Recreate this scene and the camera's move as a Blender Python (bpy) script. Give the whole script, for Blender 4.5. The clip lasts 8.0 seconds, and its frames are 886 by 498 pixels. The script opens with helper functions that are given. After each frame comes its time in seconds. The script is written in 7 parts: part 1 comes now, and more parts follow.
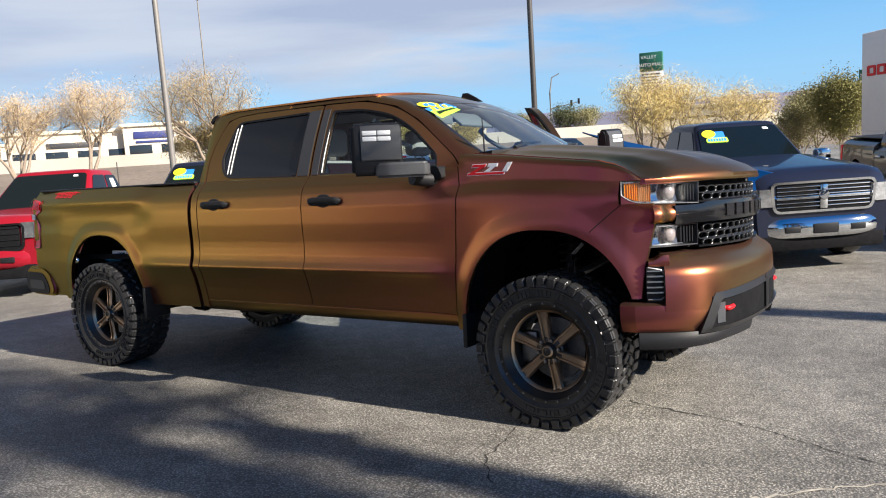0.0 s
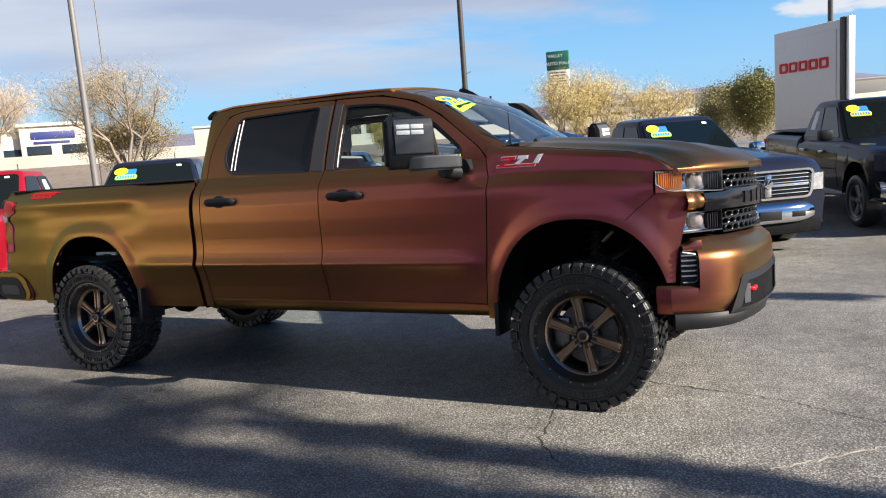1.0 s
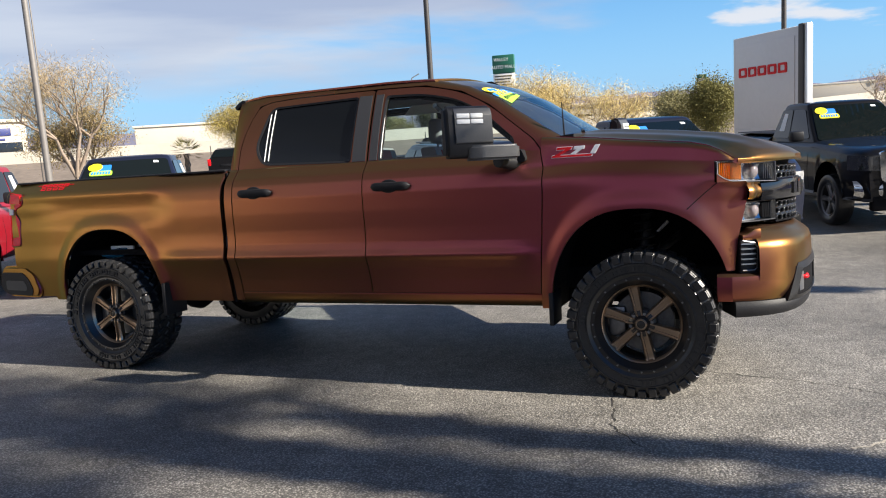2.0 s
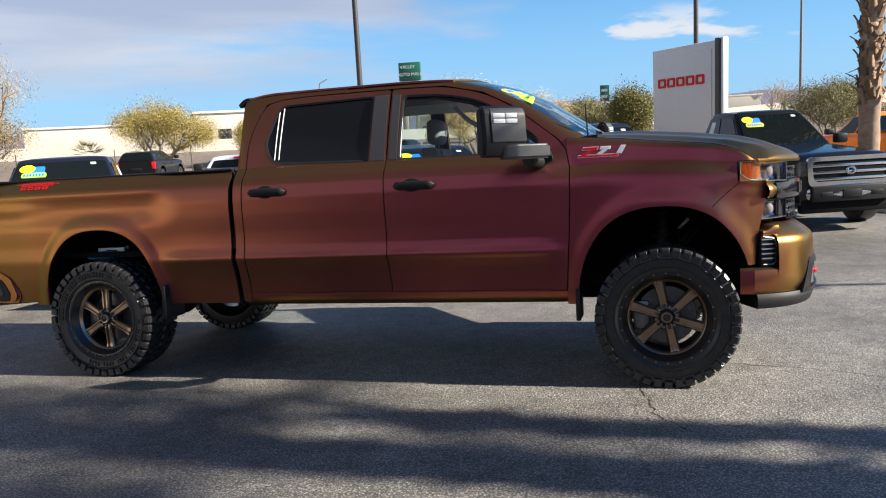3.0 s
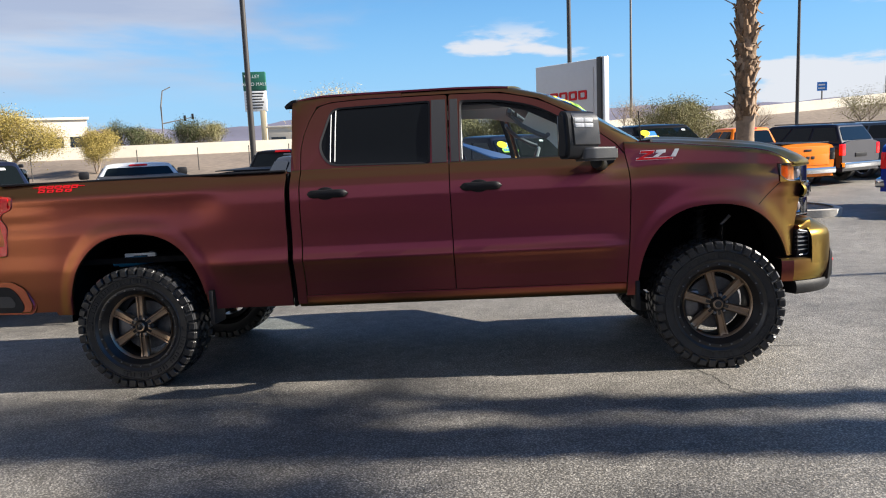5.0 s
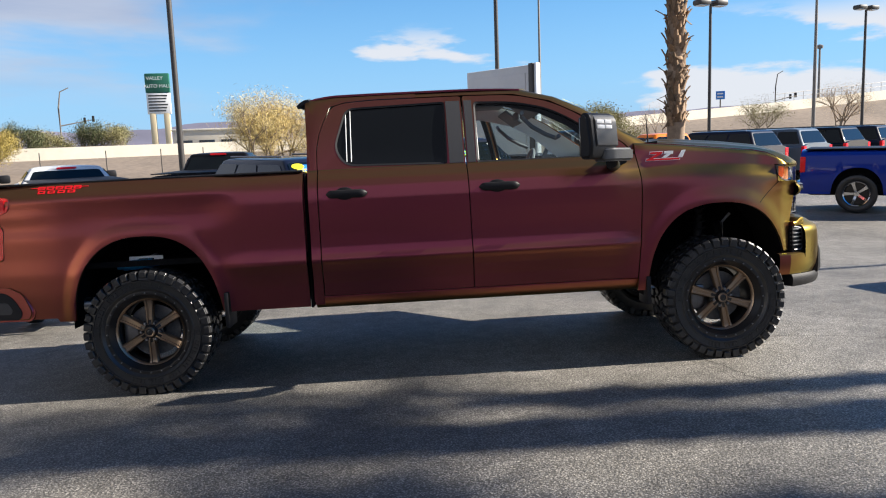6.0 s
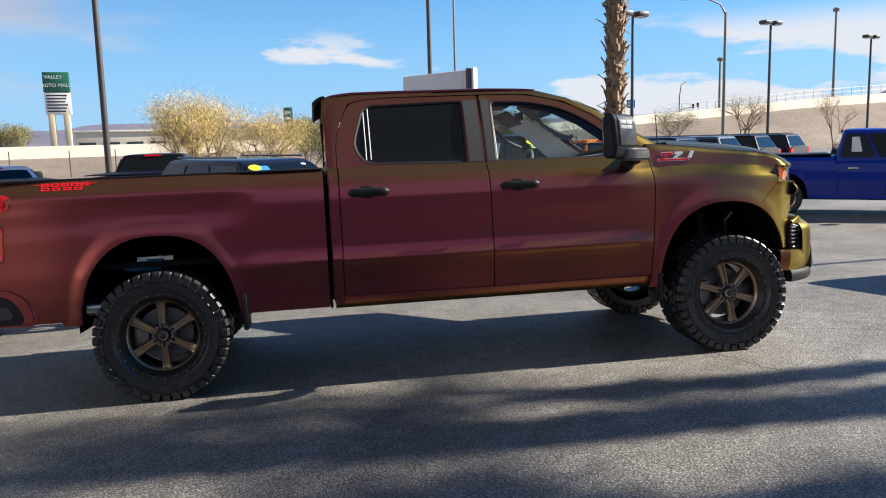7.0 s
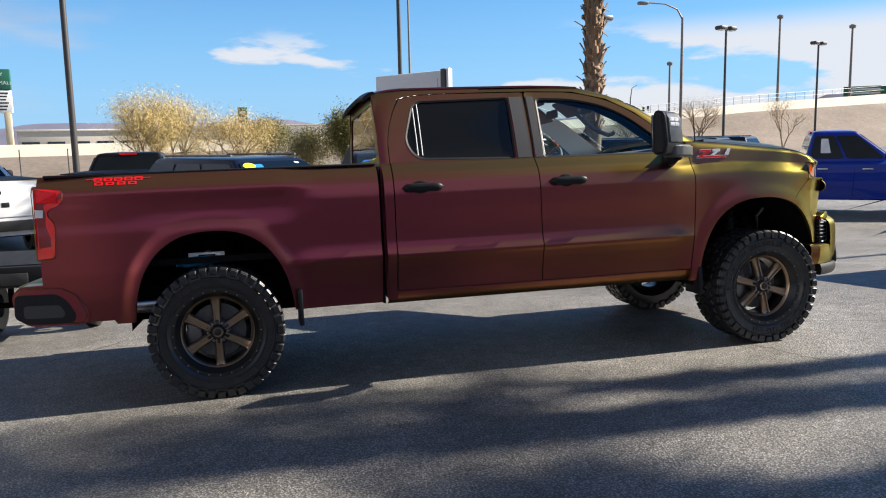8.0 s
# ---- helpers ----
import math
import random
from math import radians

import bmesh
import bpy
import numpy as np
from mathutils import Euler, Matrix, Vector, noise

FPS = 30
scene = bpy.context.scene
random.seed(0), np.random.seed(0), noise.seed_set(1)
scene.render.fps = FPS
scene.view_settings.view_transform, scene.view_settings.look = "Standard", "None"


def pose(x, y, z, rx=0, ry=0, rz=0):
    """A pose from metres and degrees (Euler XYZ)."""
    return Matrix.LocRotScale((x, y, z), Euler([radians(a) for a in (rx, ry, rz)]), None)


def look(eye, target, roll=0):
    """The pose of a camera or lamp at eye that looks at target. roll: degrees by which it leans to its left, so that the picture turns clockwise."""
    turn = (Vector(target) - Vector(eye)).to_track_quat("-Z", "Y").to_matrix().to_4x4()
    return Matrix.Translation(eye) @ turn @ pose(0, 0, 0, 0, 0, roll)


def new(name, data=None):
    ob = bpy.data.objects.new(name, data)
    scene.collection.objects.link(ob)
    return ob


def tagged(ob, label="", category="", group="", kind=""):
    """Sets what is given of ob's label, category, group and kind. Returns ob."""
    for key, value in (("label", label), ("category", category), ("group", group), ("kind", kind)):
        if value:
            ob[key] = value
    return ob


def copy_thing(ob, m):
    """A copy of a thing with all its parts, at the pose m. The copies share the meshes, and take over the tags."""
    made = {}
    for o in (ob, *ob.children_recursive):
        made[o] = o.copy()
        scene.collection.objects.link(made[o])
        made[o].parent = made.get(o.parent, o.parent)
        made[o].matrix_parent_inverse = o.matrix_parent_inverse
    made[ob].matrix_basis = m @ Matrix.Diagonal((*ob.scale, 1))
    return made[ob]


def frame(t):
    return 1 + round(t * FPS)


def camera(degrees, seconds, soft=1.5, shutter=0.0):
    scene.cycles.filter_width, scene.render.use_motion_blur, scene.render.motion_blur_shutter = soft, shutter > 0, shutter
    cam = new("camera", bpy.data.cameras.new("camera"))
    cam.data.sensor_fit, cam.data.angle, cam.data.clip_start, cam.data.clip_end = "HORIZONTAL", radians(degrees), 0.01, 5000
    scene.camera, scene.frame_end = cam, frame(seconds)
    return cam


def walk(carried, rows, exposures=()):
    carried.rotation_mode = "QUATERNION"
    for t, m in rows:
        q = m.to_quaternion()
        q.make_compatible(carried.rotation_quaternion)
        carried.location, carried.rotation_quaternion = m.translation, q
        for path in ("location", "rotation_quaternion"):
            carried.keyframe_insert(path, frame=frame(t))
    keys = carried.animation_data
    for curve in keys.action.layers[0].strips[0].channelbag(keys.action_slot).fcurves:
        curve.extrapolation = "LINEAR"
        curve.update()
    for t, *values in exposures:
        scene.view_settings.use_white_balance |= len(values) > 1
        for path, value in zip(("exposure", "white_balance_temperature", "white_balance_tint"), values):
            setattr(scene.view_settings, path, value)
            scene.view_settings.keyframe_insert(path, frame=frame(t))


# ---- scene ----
cam = camera(59.4, 8.0, soft=1.1)
PATH = [
    (0, (3.811, -4.823, 1.359), (2.727, -3.15, 1.194), -2.6),
    (0.5, (3.535, -4.979, 1.362), (2.524, -3.262, 1.188), -3.2),
    (1, (3.243, -5.244, 1.362), (2.355, -3.461, 1.181), -3.4),
    (1.5, (2.954, -5.364, 1.334), (2.119, -3.556, 1.15), -3.3),
    (3, (1.928, -5.795, 1.314), (1.401, -3.874, 1.136), -2.9),
    (3.5, (1.569, -5.873, 1.325), (1.144, -3.927, 1.148), -2.9),
    (4, (1.186, -6.06, 1.326), (0.86, -4.094, 1.156), -2.9),
    (4.5, (0.866, -6.168, 1.313), (0.622, -4.19, 1.145), -2.9),
    (6, (-0.227, -6.32, 1.317), (-0.131, -4.329, 1.151), -3.0),
    (6.5, (-0.584, -6.246, 1.313), (-0.397, -4.262, 1.147), -3.0),
    (7, (-0.97, -6.233, 1.309), (-0.651, -4.265, 1.145), -2.8),
    (7.5, (-1.335, -6.231, 1.314), (-0.955, -4.275, 1.147), -2.7),
    (8, (-1.653, -6.143, 1.3), (-1.212, -4.199, 1.134), -2.7),
]
# the lot under the truck falls away by three degrees: path and truck are given on that slope
SLOPE = Vector((0.01267, -0.05861, 0.9982)).rotation_difference(Vector((0, 0, 1))).to_matrix().to_4x4()
walk(cam, [(t, SLOPE @ look(eye, target, roll)) for t, eye, target, roll in PATH])

# ---- light ----
SUN_UP, SUN_ROUND = 31.0, 0.4          # degrees over the horizon, and from +x towards +y
world = bpy.data.worlds.new("sky")
scene.world = world
world.use_nodes = True
wn, wl = world.node_tree.nodes, world.node_tree.links
wn.clear()
w_out = wn.new("ShaderNodeOutputWorld")
w_bg = wn.new("ShaderNodeBackground")
w_sky = wn.new("ShaderNodeTexSky")
w_sky.sky_type = "NISHITA"
w_sky.sun_disc = False
w_sky.sun_elevation = radians(SUN_UP)
w_sky.sun_rotation = radians(90 - SUN_ROUND)
w_sky.air_density, w_sky.dust_density, w_sky.ozone_density = 1.0, 0.1, 3.0
w_bg.inputs["Strength"].default_value = 0.056
# broken layer of cloud: the direction is laid on a flat sheet overhead
w_co = wn.new("ShaderNodeTexCoord")
w_sep = wn.new("ShaderNodeSeparateXYZ")
wl.new(w_co.outputs["Generated"], w_sep.inputs[0])


def wmath(op, a, b=None):
    n = wn.new("ShaderNodeMath")
    n.operation = op
    for i, v in enumerate((a, b)):
        if v is None:
            continue
        if isinstance(v, (int, float)):
            n.inputs[i].default_value = v
        else:
            wl.new(v, n.inputs[i])
    return n.outputs[0]


w_h = wmath("ADD", wmath("MAXIMUM", w_sep.outputs["Z"], 0.0), 0.10)
w_cmb = wn.new("ShaderNodeCombineXYZ")
wl.new(wmath("DIVIDE", w_sep.outputs["X"], w_h), w_cmb.inputs[0])
wl.new(wmath("DIVIDE", w_sep.outputs["Y"], w_h), w_cmb.inputs[1])
w_cmb.inputs[2].default_value = 0.7
w_n1 = wn.new("ShaderNodeTexNoise")
w_n1.inputs["Scale"].default_value = 0.42
w_n1.inputs["Detail"].default_value = 7.0
w_n1.inputs["Roughness"].default_value = 0.52
w_n1.inputs["Distortion"].default_value = 0.25
wl.new(w_cmb.outputs[0], w_n1.inputs["Vector"])
# more cloud towards -x, clear blue towards +x
w_bias = wmath("ADD", wmath("MULTIPLY", wmath("ADD", w_sep.outputs["X"], 0.10), -0.50), wmath("MULTIPLY", wmath("MAXIMUM", w_sep.outputs["X"], 0.0), -0.40))
# and closing, out of view, overhead and over the lane to neutralise blue ambient
w_top = wmath("MULTIPLY", wmath("MAXIMUM", wmath("SUBTRACT", wmath("SUBTRACT", w_sep.outputs["Z"], 0.40), w_sep.outputs["Y"]), 0.0), 0.50)
w_den = wmath("ADD", wmath("ADD", w_n1.outputs["Fac"], w_bias), w_top)
w_rmp = wn.new("ShaderNodeMapRange")
w_rmp.interpolation_type = "SMOOTHSTEP"
w_rmp.inputs["From Min"].default_value = 0.52
w_rmp.inputs["From Max"].default_value = 0.68
w_rmp.inputs["To Max"].default_value = 0.85
wl.new(w_den, w_rmp.inputs["Value"])
w_mix = wn.new("ShaderNodeMix")
w_mix.data_type = "RGBA"
# low heaps of cloud over the horizon
w_pm = wn.new("ShaderNodeMapping")
w_pm.inputs["Scale"].default_value = (3.2, 3.2, 13.0)
wl.new(w_co.outputs["Generated"], w_pm.inputs["Vector"])
w_n2 = wn.new("ShaderNodeTexNoise")
w_n2.inputs["Scale"].default_value = 1.0
w_n2.inputs["Detail"].default_value = 8.0
w_n2.inputs["Roughness"].default_value = 0.55
wl.new(w_pm.outputs[0], w_n2.inputs["Vector"])
w_lo = wn.new("ShaderNodeMapRange")
w_lo.interpolation_type = "SMOOTHSTEP"
w_lo.inputs["From Min"].default_value, w_lo.inputs["From Max"].default_value = 0.150, 0.110
wl.new(w_sep.outputs["Z"], w_lo.inputs["Value"])
w_pf = wn.new("ShaderNodeMapRange")
w_pf.interpolation_type = "SMOOTHSTEP"
w_pf.inputs["From Min"].default_value, w_pf.inputs["From Max"].default_value = 0.54, 0.60
# heaped more thickly towards +x
wl.new(wmath("ADD", w_n2.outputs["Fac"], wmath("MULTIPLY", wmath("SUBTRACT", w_sep.outputs["X"], 0.28), 0.30)), w_pf.inputs["Value"])
w_puff = wmath("MULTIPLY", wmath("MULTIPLY", w_pf.outputs[0], w_lo.outputs[0]), 0.9)
w_gap = wn.new("ShaderNodeMapRange")
w_gap.interpolation_type = "SMOOTHSTEP"
w_gap.inputs["From Min"].default_value, w_gap.inputs["From Max"].default_value = 0.050, 0.115
wl.new(wmath("ADD", w_sep.outputs["Z"], wmath("MULTIPLY", wmath("SUBTRACT", w_n2.outputs["Fac"], 0.5), 0.12)), w_gap.inputs["Value"])
wl.new(wmath("MULTIPLY", w_rmp.outputs[0], w_gap.outputs[0]), w_mix.inputs["Factor"])
w_hsv = wn.new("ShaderNodeHueSaturation")
w_hsv.inputs["Saturation"].default_value = 1.35
w_hsv.inputs["Value"].default_value = 1.22
wl.new(w_sky.outputs[0], w_hsv.inputs["Color"])
# pale blue haze towards the horizon
w_hz = wn.new("ShaderNodeMix")
w_hz.data_type = "RGBA"
w_hf = wn.new("ShaderNodeMapRange")
w_hf.interpolation_type = "SMOOTHSTEP"
w_hf.inputs["From Min"].default_value, w_hf.inputs["From Max"].default_value = 0.34, -0.02
w_hf.inputs["To Max"].default_value = 0.80
wl.new(w_sep.outputs["Z"], w_hf.inputs["Value"])
wl.new(w_hf.outputs[0], w_hz.inputs["Factor"])
wl.new(w_hsv.outputs[0], w_hz.inputs[6])
w_hz.inputs[7].default_value = (2.7, 5.1, 7.9, 1)
w_tn = wn.new("ShaderNodeVectorMath")
w_tn.operation = "MULTIPLY"
w_tn.inputs[1].default_value = (0.88, 1.0, 1.12)
wl.new(w_hz.outputs[2], w_tn.inputs[0])
wl.new(w_tn.outputs[0], w_mix.inputs[6])
# bright towards the horizon, greyed overhead out of view to keep shadows dark
w_cd = wn.new("ShaderNodeMapRange")
w_cd.interpolation_type = "SMOOTHSTEP"
w_cd.inputs["From Min"].default_value, w_cd.inputs["From Max"].default_value = 0.36, 0.75
wl.new(w_sep.outputs["Z"], w_cd.inputs["Value"])
w_cc = wn.new("ShaderNodeMix")
w_cc.data_type = "RGBA"
wl.new(w_cd.outputs[0], w_cc.inputs["Factor"])
w_cc.inputs[7].default_value = (1.5, 1.5, 1.6, 1)
# streaks of lighter and greyer cloud
w_sm = wn.new("ShaderNodeMapping")
w_sm.inputs["Scale"].default_value = (2.0, 2.0, 16.0)
wl.new(w_co.outputs["Generated"], w_sm.inputs["Vector"])
w_n3 = wn.new("ShaderNodeTexNoise")
w_n3.inputs["Scale"].default_value, w_n3.inputs["Detail"].default_value = 1.3, 6.0
wl.new(w_sm.outputs[0], w_n3.inputs["Vector"])
w_sf = wn.new("ShaderNodeMapRange")
w_sf.inputs["From Min"].default_value, w_sf.inputs["From Max"].default_value = 0.34, 0.66
wl.new(w_n3.outputs["Fac"], w_sf.inputs["Value"])
w_sc = wn.new("ShaderNodeMix")
w_sc.data_type = "RGBA"
wl.new(w_sf.outputs[0], w_sc.inputs["Factor"])
w_sc.inputs[6].default_value, w_sc.inputs[7].default_value = (4.1, 4.5, 5.8, 1), (6.0, 6.2, 6.9, 1)
wl.new(w_sc.outputs[2], w_cc.inputs[6])
wl.new(w_cc.outputs[2], w_mix.inputs[7])
w_mix2 = wn.new("ShaderNodeMix")
w_mix2.data_type = "RGBA"
wl.new(w_puff, w_mix2.inputs["Factor"])
wl.new(w_mix.outputs[2], w_mix2.inputs[6])
w_mix2.inputs[7].default_value = (7.3, 7.4, 7.8, 1)
wl.new(w_mix2.outputs[2], w_bg.inputs["Color"])
wl.new(w_bg.outputs[0], w_out.inputs[0])

sun = new("sun", bpy.data.lights.new("sun", "SUN"))
sun.data.energy, sun.data.angle, sun.data.color = 6.0, radians(0.53), (1.0, 0.92, 0.80)
_e, _a = radians(SUN_UP), radians(SUN_ROUND)
sun.matrix_world = SLOPE @ look((40 * math.cos(_e) * math.cos(_a), 40 * math.cos(_e) * math.sin(_a), 40 * math.sin(_e)), (0, 0, 0))
scene.view_settings.exposure = 1.03
# ---- materials ----
def material(name, color, rough=0.5, metal=0.0, grain=None, bump=0.0, scale=8.0, spread=0.15, patch=0.0, patch_scale=0.6, island=False, **extra):
    """Principled material: fine grain and wide patches vary the colour; grain also gives the relief."""
    m = bpy.data.materials.new(name)
    m.use_nodes = True
    n, l = m.node_tree.nodes, m.node_tree.links
    b = n["Principled BSDF"]
    b.inputs["Roughness"].default_value, b.inputs["Metallic"].default_value = rough, metal
    b.inputs["Base Color"].default_value = (*color, 1)
    for k, v in extra.items():
        b.inputs[k.replace("_", " ")].default_value = v
    if spread or bump or patch:
        co = n.new("ShaderNodeTexCoord")
        fine = n.new("ShaderNodeTexNoise")
        fine.inputs["Scale"].default_value, fine.inputs["Detail"].default_value = scale, 6.0
        fine.inputs["Roughness"].default_value = 0.62
        l.new(co.outputs["Object"], fine.inputs["Vector"])
        wide = n.new("ShaderNodeTexNoise")
        wide.inputs["Scale"].default_value, wide.inputs["Detail"].default_value = patch_scale, 4.0
        l.new(co.outputs["Object"], wide.inputs["Vector"])
        a = n.new("ShaderNodeMapRange")
        a.inputs["From Min"].default_value, a.inputs["From Max"].default_value = 0.25, 0.75
        a.inputs["To Min"].default_value, a.inputs["To Max"].default_value = 1 - spread, 1 + spread
        l.new(fine.outputs["Fac"], a.inputs["Value"])
        w = n.new("ShaderNodeMapRange")
        w.inputs["From Min"].default_value, w.inputs["From Max"].default_value = 0.3, 0.7
        w.inputs["To Min"].default_value, w.inputs["To Max"].default_value = 1 - patch, 1 + patch
        l.new(wide.outputs["Fac"], w.inputs["Value"])
        p = n.new("ShaderNodeMath")
        p.operation = "MULTIPLY"
        l.new(a.outputs[0], p.inputs[0])
        l.new(w.outputs[0], p.inputs[1])
        last = p.outputs[0]
        if island:
            g = n.new("ShaderNodeNewGeometry")
            r = n.new("ShaderNodeMapRange")
            r.inputs["To Min"].default_value, r.inputs["To Max"].default_value = 0.72, 1.28
            l.new(g.outputs["Random Per Island"], r.inputs["Value"])
            q = n.new("ShaderNodeMath")
            q.operation = "MULTIPLY"
            l.new(last, q.inputs[0])
            l.new(r.outputs[0], q.inputs[1])
            last = q.outputs[0]
        v = n.new("ShaderNodeVectorMath")
        v.operation = "SCALE"
        v.inputs[0].default_value = color
        l.new(last, v.inputs["Scale"])
        l.new(v.outputs[0], b.inputs["Base Color"])
        if bump:
            bp = n.new("ShaderNodeBump")
            bp.inputs["Strength"].default_value = min(1.0, bump)
            bp.inputs["Distance"].default_value = 0.01
            l.new(fine.outputs["Fac"], bp.inputs["Height"])
            l.new(bp.outputs[0], b.inputs["Normal"])
    return m


# colour-shifting satin wrap: an interference film over a dark reflective base
M_WRAP = material("colour_shift_wrap", (0.018, 0.011, 0.010), 0.32, 0.0, spread=0.06, scale=60.0, patch=0.05, patch_scale=1.2, IOR=3.6, Thin_Film_Thickness=319.0, Thin_Film_IOR=2.0, Specular_Tint=(0.57, 0.555, 0.335, 1.0), Coat_Weight=0.15, Coat_Roughness=0.16, Coat_IOR=1.4)
M_BLACK = material("black_plastic", (0.014, 0.014, 0.016), 0.5, spread=0.2, scale=120, bump=0.1, Specular_IOR_Level=0.22)
M_DARK = material("undercarriage_black", (0.008, 0.008, 0.009), 0.8, spread=0.4, scale=14, bump=0.2, Specular_IOR_Level=0.08)
M_GLOSS = material("gloss_black", (0.008, 0.008, 0.009), 0.12, spread=0.0)
M_GREYP = material("grey_plastic", (0.036, 0.036, 0.039), 0.5, spread=0.12, scale=150, bump=0.08)
M_CHROME = material("chrome", (0.52, 0.53, 0.55), 0.08, 1.0, spread=0.0)
M_SILVER = material("satin_silver", (0.55, 0.55, 0.56), 0.3, 1.0, spread=0.05, scale=40)
M_SILVERP = material("silver_badge", (0.72, 0.72, 0.74), 0.35, 0.0, spread=0.03)
M_PEACH = material("pale_lens", (0.95, 0.55, 0.25), 0.2, spread=0.15, scale=80, Coat_Weight=0.6)
M_STEEL = material("dull_steel", (0.22, 0.22, 0.23), 0.45, 1.0, spread=0.25, scale=30)
M_RUBBER = material("tyre_rubber", (0.016, 0.016, 0.017), 0.36, spread=0.35, scale=22, bump=0.2, patch=0.2, patch_scale=3.0, Specular_IOR_Level=0.6)
M_BRONZE = material("bronze_wheel", (0.36, 0.265, 0.19), 0.30, 0.95, spread=0.05, scale=25)
M_RIMBLK = material("black_rim", (0.014, 0.013, 0.013), 0.3, spread=0.1, scale=30)
M_RED = material("red_paint", (0.62, 0.012, 0.018), 0.4, spread=0.05, Specular_IOR_Level=0.2)
M_REDLENS = material("red_lens", (0.92, 0.012, 0.018), 0.2, spread=0.1, scale=40, Coat_Weight=0.15, Specular_IOR_Level=0.25)
M_AMBER = material("amber_lens", (1.0, 0.33, 0.006), 0.3, spread=0.15, scale=60, Coat_Weight=0.6)
M_LAMP = material("lamp_inner", (0.62, 0.63, 0.65), 0.18, 0.7, spread=0.25, scale=30)
M_TINT = material("privacy_glass", (0.004, 0.005, 0.006), 0.03, spread=0.0, IOR=1.5)
M_SEATRED = material("red_seat_leather", (0.30, 0.035, 0.035), 0.5, spread=0.2, scale=60, bump=0.1)
M_SEAT = material("grey_seat_fabric", (0.24, 0.23, 0.23), 0.85, spread=0.25, scale=200, bump=0.1)
M_DASH = material("dark_dashboard", (0.17, 0.17, 0.175), 0.6, spread=0.15, scale=90, bump=0.1)
M_WHITE = material("white_paint", (0.78, 0.78, 0.77), 0.45, spread=0.05, patch=0.06)
M_YELLOW = material("yellow_sticker", (0.88, 0.72, 0.02), 0.5, spread=0.03)
M_LIME = material("lime_sticker", (0.42, 0.85, 0.06), 0.5, spread=0.03)
M_BLUES = material("blue_sticker", (0.02, 0.20, 0.65), 0.5, spread=0.03)
M_BLUEAN = material("blue_anodised", (0.03, 0.30, 0.62), 0.25, 0.6, spread=0.1)


def glass_material(name, tint, clear):
    """Thin sheet of glass: part of the light passes straight, the rest is mirrored by the angle."""
    m = bpy.data.materials.new(name)
    m.use_nodes = True
    n, l = m.node_tree.nodes, m.node_tree.links
    n.remove(n["Principled BSDF"])
    out = n["Material Output"]
    tr = n.new("ShaderNodeBsdfTransparent")
    tr.inputs["Color"].default_value = (*[c * clear for c in tint], 1)
    gl = n.new("ShaderNodeBsdfGlossy")
    gl.inputs["Roughness"].default_value = 0.02
    lw = n.new("ShaderNodeLayerWeight")
    lw.inputs["Blend"].default_value = 0.5
    pw = n.new("ShaderNodeMath")
    pw.operation = "POWER"
    pw.inputs[1].default_value = 4.5
    l.new(lw.outputs["Facing"], pw.inputs[0])
    fr = n.new("ShaderNodeMath")
    fr.operation = "MULTIPLY_ADD"
    fr.inputs[1].default_value, fr.inputs[2].default_value = 0.90, 0.05
    l.new(pw.outputs[0], fr.inputs[0])
    mx = n.new("ShaderNodeMixShader")
    l.new(fr.outputs[0], mx.inputs[0])
    l.new(tr.outputs[0], mx.inputs[1])
    l.new(gl.outputs[0], mx.inputs[2])
    l.new(mx.outputs[0], out.inputs[0])
    return m


M_GLASS = glass_material("window_glass", (0.86, 0.97, 0.98), 0.86)
M_LENS = glass_material("clear_lens", (0.97, 0.98, 1.0), 0.92)
M_BEZEL = material("satin_grey_trim", (0.030, 0.030, 0.032), 0.35, 0.6, spread=0.15, scale=60)
M_PROJ = material("projector_lens", (0.30, 0.25, 0.24), 0.08, spread=0.1, Coat_Weight=1.0)
M_LINK = material("dark_grille_plastic", (0.014, 0.014, 0.015), 0.22, spread=0.1, scale=60)
M_MIRRORP = material("mirror_plastic", (0.060, 0.060, 0.062), 0.45, spread=0.12, scale=120, bump=0.08)
M_MIRROR = material("mirror_glass", (0.10, 0.105, 0.11), 0.05, 1.0, spread=0.0)
M_LETTER = material("worn_tyre_lettering", (0.022, 0.022, 0.022), 0.6, spread=0.4, scale=60)
M_LINER = material("sunlit_pillar_trim", (0.78, 0.78, 0.76), 0.9, spread=0.08, scale=150)
M_DULL = material("dull_grey_metal", (0.16, 0.16, 0.165), 0.5, 0.7, spread=0.3, scale=40)
# ---- building helpers ----
def part(name, bm, material, parent=None, label="", angle=38.0, recalc=True):
    """One mesh object from bm, with sharp edges over the angle."""
    if recalc:
        bmesh.ops.recalc_face_normals(bm, faces=bm.faces[:])
    for f in bm.faces:
        f.smooth = True
    lim = radians(angle)
    for e in bm.edges:
        if len(e.link_faces) == 2 and e.calc_face_angle(0.0) > lim:
            e.smooth = False
    me = bpy.data.meshes.new(name)
    bm.to_mesh(me)
    bm.free()
    me.materials.append(material)
    ob = new(name, me)
    ob.parent = parent
    if label:
        ob["label"] = label
    return ob


def thing(name, label, category, m=None, group="", kind=""):
    ob = new(name)
    ob.empty_display_size = 0.2
    tagged(ob, label, category, group, kind)
    if m is not None:
        ob.matrix_world = m
    return ob


